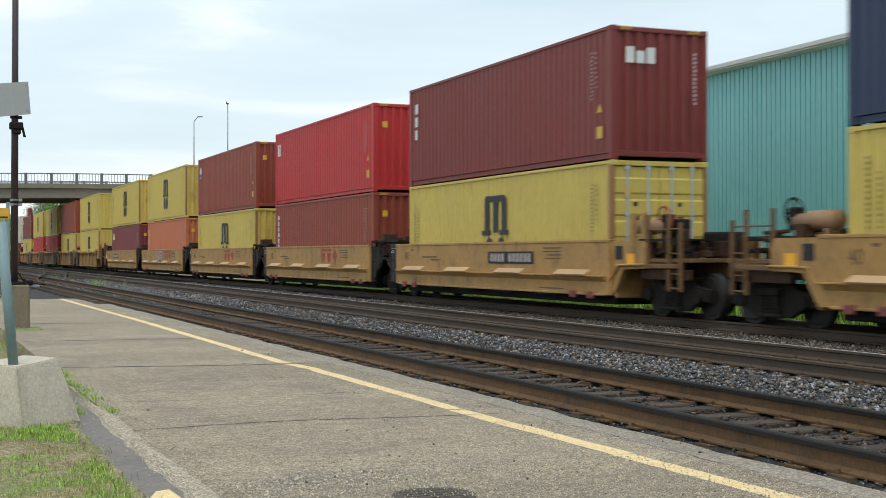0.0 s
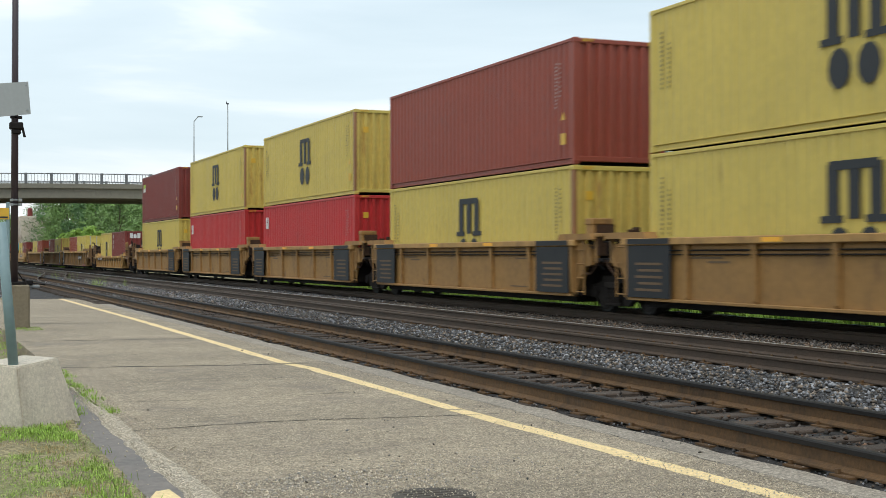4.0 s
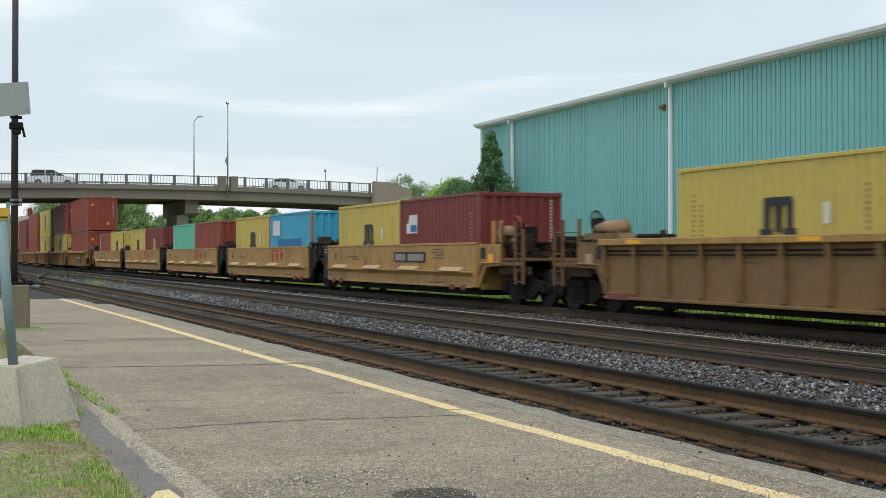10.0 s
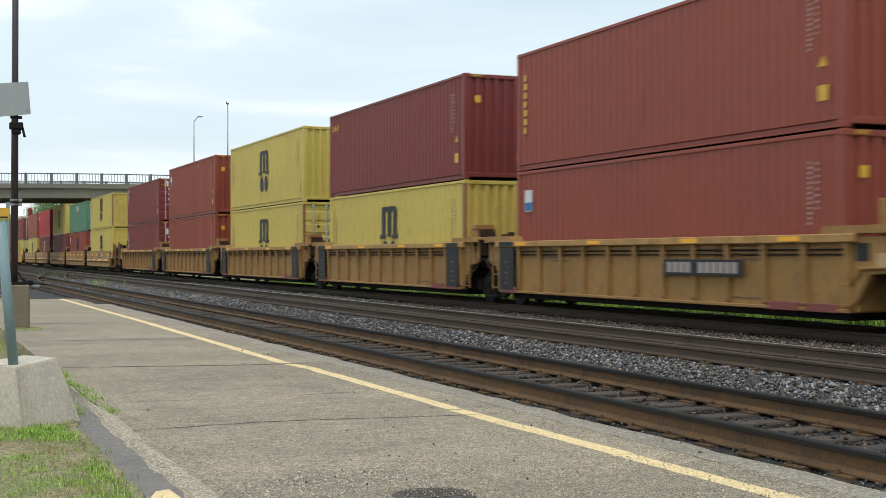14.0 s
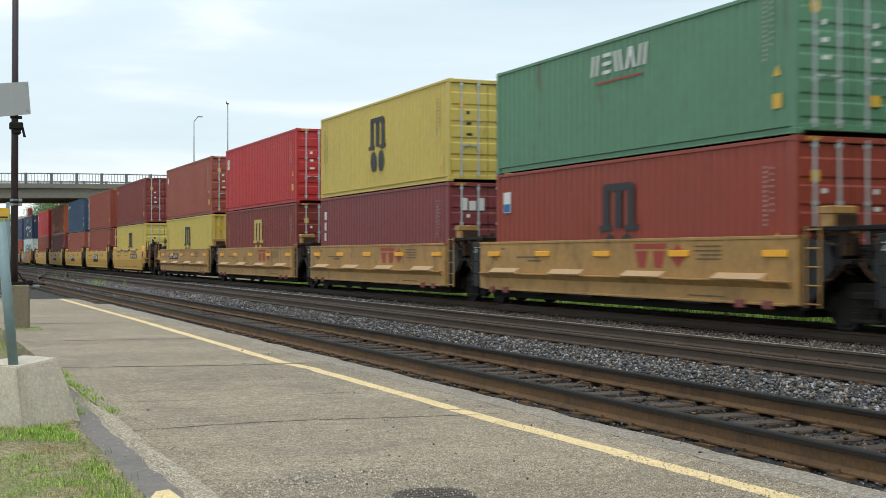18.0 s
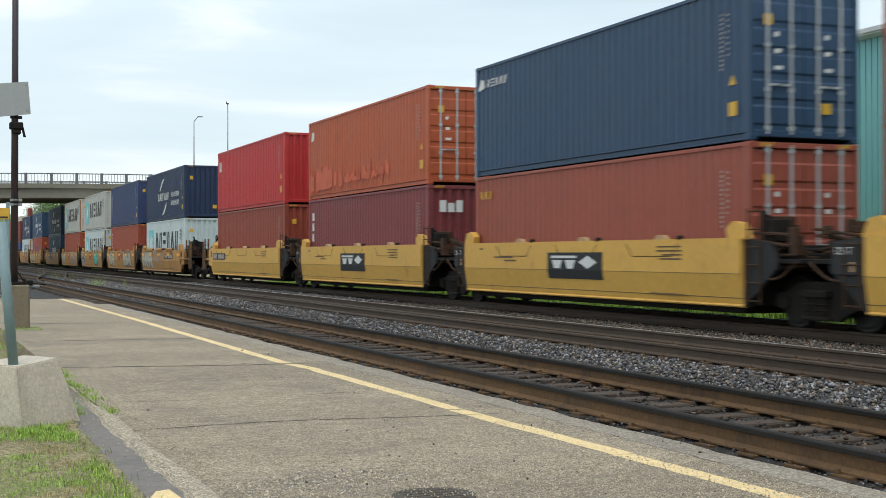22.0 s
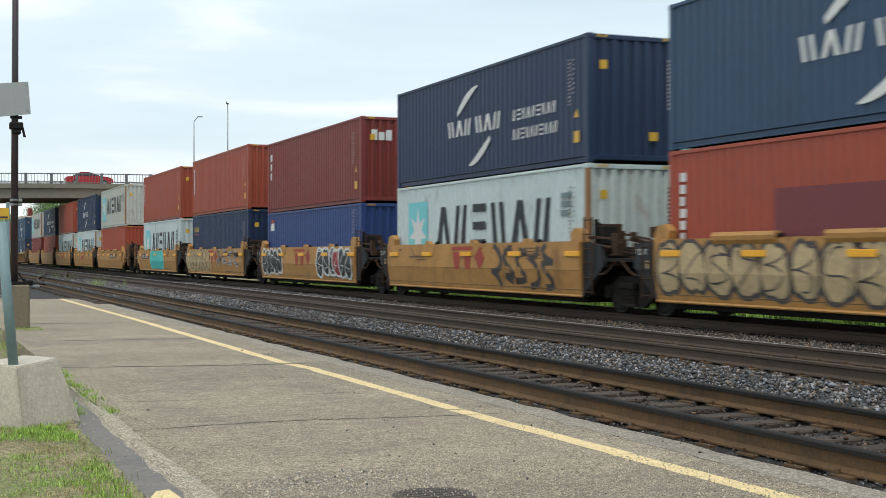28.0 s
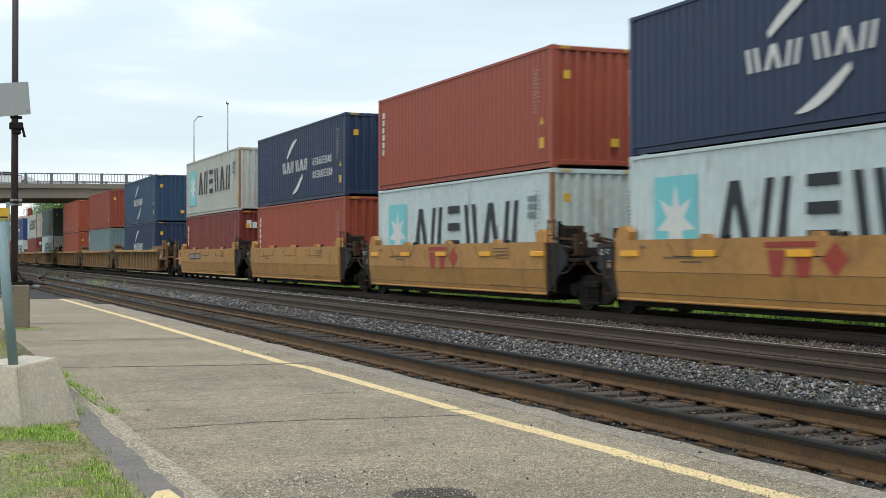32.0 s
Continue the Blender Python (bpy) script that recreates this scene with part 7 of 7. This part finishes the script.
SECOND_BLOCK = [
    (200.28, "B", "fr", {"pads": False, "logo": "panel", "drop": 0.4, "panel_y": 4.2}, ["yellow emb20", "maroon trio"], ""),
    (221.92, "L", "f", {**E0, "logo": "panel", "panel_y": -4.4, "panel_z": -0.16}, ["brown go", "yellow emb20 d"], ""),
    (241.55, "L", "", ER, ["brown flag", "yellow emb20"], ""),
    (261.30, "L", "r", E0, ["yellow emb20", "brown flag"], ""),
    (283.03, "M", "f", EP, ["yellow emb20", "maroon f20"], ""),
    (298.55, "M", "", ER, ["yellow emb20", "cyan azure"], ""),
    (314.00, "M", "", ER, ["mint mintrow", "brown none"], ""),
    (329.48, "M", "", ER, ["yellow emb20", "maroon emb_y20"], ""),
    (344.96, "M", "r", EP, ["brown tall20", "yellow emb20"], ""),
    (364.67, "B", "f", {"bays": 12, "logo": "panel", "panel_y": -2.45, "panel_z": -0.17}, ["brown flag"], "brown goldcol"),
    (380.18, "B", "", {"bays": 12}, ["yellow emb"], "maroon small_y"),
    (395.76, "B", "", {"bays": 12}, ["yellow emb d"], "yellow emb"),
    (411.30, "B", "", {"bays": 12}, ["brown none"], "brown flag"),
    (426.85, "B", "r", {"bays": 12}, ["maroon trio d"], "maroon trio d s"),
]
THIRD_BLOCK = [
    (446.39, "M", "f", {"logo": "panel", "reflect": 1}, ["yellow emb"], "yellow emb s"),
    (461.87, "M", "", {"logo": "red", "reflect": 1}, ["russet emb_k d"], "green mast d s"),
    (477.26, "M", "", {"logo": "red", "reflect": 1}, ["purple trio d"], "yellow emb d"),
    (492.71, "M", "", {"logo": "red", "reflect": 1}, ["maroon emb_y d"], "red duo d"),
    (508.12, "M", "r", {"logo": "panel", "reflect": 1}, ["yellow emb"], "rosy tab d"),
    (527.75, "C", "f", {"logo": "panel", "panel_y": -3.2}, ["yellow emb d"], "maroon small_y d"),
    (543.40, "C", "", {"logo": "black"}, ["brown none d"], "brown none"),
    (559.04, "C", "", {"logo": "black"}, ["rosy small_y d"], "blue crest d"),
    (574.66, "C", "", {"logo": "black"}, ["purple trio"], "orange overpaint d"),
    (590.29, "C", "r", {"logo": "panel", "panel_y": 4.6}, ["brown none"], "red duo"),
]
FOURTH_BLOCK = [
    (610.90, "S", "f", {"logo": "panel", "panel_y": -2.9, "reflect": 1, "spray": ((-6.0, -2.4, "bw", 5, 0.05), (-2.2, 0.6, "w", 7, 0.06))}, ["white starred"], "navy sweepeco"),
    (626.52, "S", "", {"logo": "red", "reflect": 1, "spray": ((-5.3, -2.6, "bw", 5, 0.05), (1.7, 4.9, "bw", 6, 0.06))}, ["tile tall"], "denim longcol"),
    (642.25, "S", "", {"logo": "red", "reflect": 1, "spray": ((-6.0, -3.6, "bk", 4, 0.05), (2.0, 4.4, "ba", 4, 0.06))}, ["white starred"], "grey starred"),
    (657.98, "S", "", {"logo": "red", "reflect": 1, "spray": ((-5.6, -3.2, "bw", 4, 0.05), (1.5, 5.6, "w", 9, 0.16))}, ["tile tall"], "grey starred"),
    (673.68, "S", "r", {"logo": "", "reflect": 1, "spray": ((-2.0, 0.8, "p", 8, 0.12),)}, ["blue sweep"], "navy sweepeco"),
]
FIFTH_BLOCK = [
    (693.48, "S", "f", {"logo": "panel", "panel_y": -2.6, "reflect": 1, "spray": ((-6.1, 0.6, "bd", 8, 0.07),)}, ["signal tallpatch"], "blue sweepeco"),
    (709.00, "S", "", {"logo": "red", "reflect": 1, "spray": ((1.5, 5.0, "p", 9, 0.07),)}, ["white starred"], "navy sweepeco"),
    (724.67, "S", "", {"logo": "red", "reflect": 1, "spray": ((-5.9, -2.9, "bk", 5, 0.06), (1.9, 4.2, "bk", 3, 0.08), (3.9, 5.0, "br", 1, 0.06), (4.6, 5.9, "bk", 2, 0.07))}, ["royal redtab s"], "maroon trio"),
    (740.33, "S", "", {"logo": "red", "reflect": 1, "spray": ((-6.4, -0.3, "base", 0, 0), (-6.1, -0.6, "bt", 7, 0.04), (1.0, 5.5, "w", 8, 0.08))}, ["navy goldrow"], "tile tall"),
    (755.98, "S", "r", {"logo": "panel", "panel_y": 3.8, "reflect": 1, "spray": ((-2.0, 2.5, "blob", 0, 0),)}, ["white starred"], "tile tall"),
]
TAIL_BLOCK = [
    (775.90, "S", "f", {"logo": "panel", "panel_y": -2.2, "reflect": 1}, ["signal tall"], "grey starred"),
    (791.62, "S", "", {"logo": "red", "reflect": 1}, ["white starred"], "navy sweep"),
    (807.35, "S", "", {"logo": "red", "reflect": 1}, ["white starred"], "tile tall"),
    (823.00, "S", "", E0, ["tile tall"], "navy sweepeco"),
    (838.62, "S", "r", EP, ["maroon trio"], "grey starred"),
    (860.60, "L", "f", E0, ["navy sweep"], "blue sweep"),
    (880.24, "L", "", E0, ["steel tab"], "brown none"),
    (899.90, "L", "r", E0, ["tile none"], "tile tab"),
    (921.70, "L", "f", E0, ["white starred"], "darkgrey redtab"),
    (941.40, "L", "", E0, ["maroon trio"], "grey starred"),
    (961.10, "L", "r", E0, ["white starred"], "royal sweep"),
    (982.80, "S", "f", E0, ["red none"], "white starred"),
    (998.50, "S", "", E0, ["brown none"], "navy none"),
    (1014.2, "S", "r", E0, ["tile none"], "brown none"),
]
TRAIN = HEAD_BLOCK + SECOND_BLOCK + THIRD_BLOCK + FOURTH_BLOCK + FIFTH_BLOCK + TAIL_BLOCK
LOGOS["tall20"] = LOGOS["tall"]
LOGO_WORDS["tall20"] = LOGO_WORDS["tall"]
LOGOS["emb_k"] = [("emblem40", tall_arch(6.2), BLACK_MARK), LOGOS["flag"][0], LOGOS["flag"][1]]
LOGO_WORDS["emb_k"] = "a charcoal emblem"
MOVERS, WHEELS = [], []
BASE_Z, UPPER_Z = 0.43, 3.338


def build_train():
    for n, (rear, style, coup, extra, low, top) in enumerate(TRAIN):
        long_well = style == "L"
        hl, pitch = (8.5, 19.66) if long_well else (6.5, 15.5) if style in "MB" else (6.2, 15.68)
        mid = rear - 6.096
        car, wheels = well_car("B" if long_well else style, hl, pitch, "f" in coup, "r" in coup, extra, n + 1)
        MOVERS.append((car, mid, 0.0))
        WHEELS.extend((w, y, mid + y) for w, y in wheels)

        def load(spec, size, y, z):
            colour, logo, *rest = spec.split()
            MOVERS.append((container(size, colour, logo, "d" in rest, "s" in rest), y, z))
        if len(low) == 1:
            load(low[0], 40, mid, BASE_Z)
        else:
            load(low[0], 20, rear - 3.03, BASE_Z - 0.06)
            load(low[1], 20, rear - 12.19 + 3.03, BASE_Z - 0.06)
        if top:
            load(top, 40, mid, UPPER_Z - (0.305 if low[0].endswith(" s") else 0))


build_train()
small_marks()


# ---------------------------------------------------------------- traffic on the bridge
def road_car(label, paint, suv):
    c = thing("car", label, "car")
    h = 1.62 if suv else 1.42
    body = [(-2.25, 0.35), (-2.3, 0.75), (-2.2, 0.95), (-1.2, 1.0), (1.25, 1.02), (2.0, 0.9), (2.28, 0.72), (2.28, 0.35), (1.85, 0.24), (-1.9, 0.24)]
    bm = bmesh.new()
    prism(bm, body, "y", -0.86, 0.86)
    bmesh.ops.bevel(bm, geom=list(bm.edges), offset=0.05, segments=2, affect="EDGES")
    part("body", bm, paint, c)
    cab = [(-2.1 if suv else -1.7, 0.98), (-1.85 if suv else -1.0, h - 0.08), (0.1, h - 0.06), (1.2, 1.0)]
    bm = bmesh.new()
    prism(bm, cab, "y", -0.74, 0.74)
    part("window", bm, CAR_GLASS, c, "dark tinted windows")
    bm = bmesh.new()
    prism(bm, [(-1.9 if suv else -1.05, h - 0.1), (-1.75 if suv else -0.9, h), (0.0, h), (0.18, h - 0.1)], "y", -0.73, 0.73)
    for x in (-0.75, 0.25):
        for y in (-0.76, 0.72):
            box(bm, x, x + 0.09, y, y + 0.04, 0.98, h - 0.06)
    part("roof", bm, paint, c)
    for x in (-1.38, 1.4):
        for y in (-0.8, 0.8):
            w = part("wheel", tube(bmesh.new(), (x, y - 0.11, 0.32), (x, y + 0.11, 0.32), 0.32, seg=20), RUBBER, c)
            part("rim", tube(bmesh.new(), (x, y - 0.12, 0.32), (x, y + 0.12, 0.32), 0.2, seg=14), GALV, w)
    for x in (2.22, -2.26):
        for y in (-0.6, 0.6):
            part("headlight" if x > 0 else "tail_light", box(bmesh.new(), x - 0.05, x + 0.06, y - 0.16, y + 0.16, 0.68, 0.82, 0.02), WHITE_MARK if x > 0 else RED_MARK, c)
    return c


CAR_WHITE = material("white_car_paint", (0.75, 0.76, 0.77), 0.25, var=0.03)
CAR_GREY = material("grey_car_paint", srgb(130, 134, 140), 0.25, var=0.03)
CAR_RED = material("red_car_paint", srgb(170, 40, 44), 0.25, var=0.03)
# (time, place along the bridge at that time), metres a second
TRAFFIC = [("white sedan driving over the bridge", CAR_WHITE, False, 9.0, 22.6, 14.3), ("white sport utility car driving over the bridge", CAR_WHITE, True, 10.6, 21.2, 13.6),
           ("grey car driving over the bridge", CAR_GREY, False, 1.7, 9.6, 13.2), ("dark grey car driving over the bridge", CAR_GREY, False, 1.7, 19.7, 13.2),
           ("red car driving over the bridge", CAR_RED, False, 27.8, 13.8, 14.0), ("grey car driving over the bridge", CAR_GREY, False, 29.1, 9.9, 12.8),
           ("white car driving over the bridge", CAR_WHITE, False, 32.0, 9.0, 13.0)]
CARS = [(road_car(label, paint, suv), t, x, v) for label, paint, suv, t, x, v in TRAFFIC]


def motions():
    ticks = [2.0 * i for i in range(17)]
    for ob, y, z in MOVERS:
        walk(ob, [(t, pose(TRAIN_X, y - run(t), z)) for t in ticks])
    step = 84.0
    for w, y, start in WHEELS:
        # the wheels turn while they pass the platform
        on = [i / FPS for i in range(0, 961) if -8 < start - run(i / FPS) < 58]
        if len(on) < 2:
            walk(w, [(0.0, pose(0, y, 0.458)), (32.0, pose(0, y, 0.458))])
            continue
        rows = [(0.0, pose(0, y, 0.458))] if on[0] > 0 else []
        rows += [(t, pose(0, y, 0.458, (step * i) % 360)) for i, t in enumerate(on)]
        if on[-1] < 32.0:
            rows.append((32.0, pose(0, y, 0.458, (step * (len(on) - 1)) % 360)))
        walk(w, rows)
    for c, t0, x0, v in CARS:
        rows = []
        for t in ticks:
            x = x0 + v * (t - t0)
            rows.append((t, x))
        walk(c, [(t, pose(x, 133.6, rail_top(min(max(x, -40), 60)) - 1.1)) for t, x in rows])


motions()
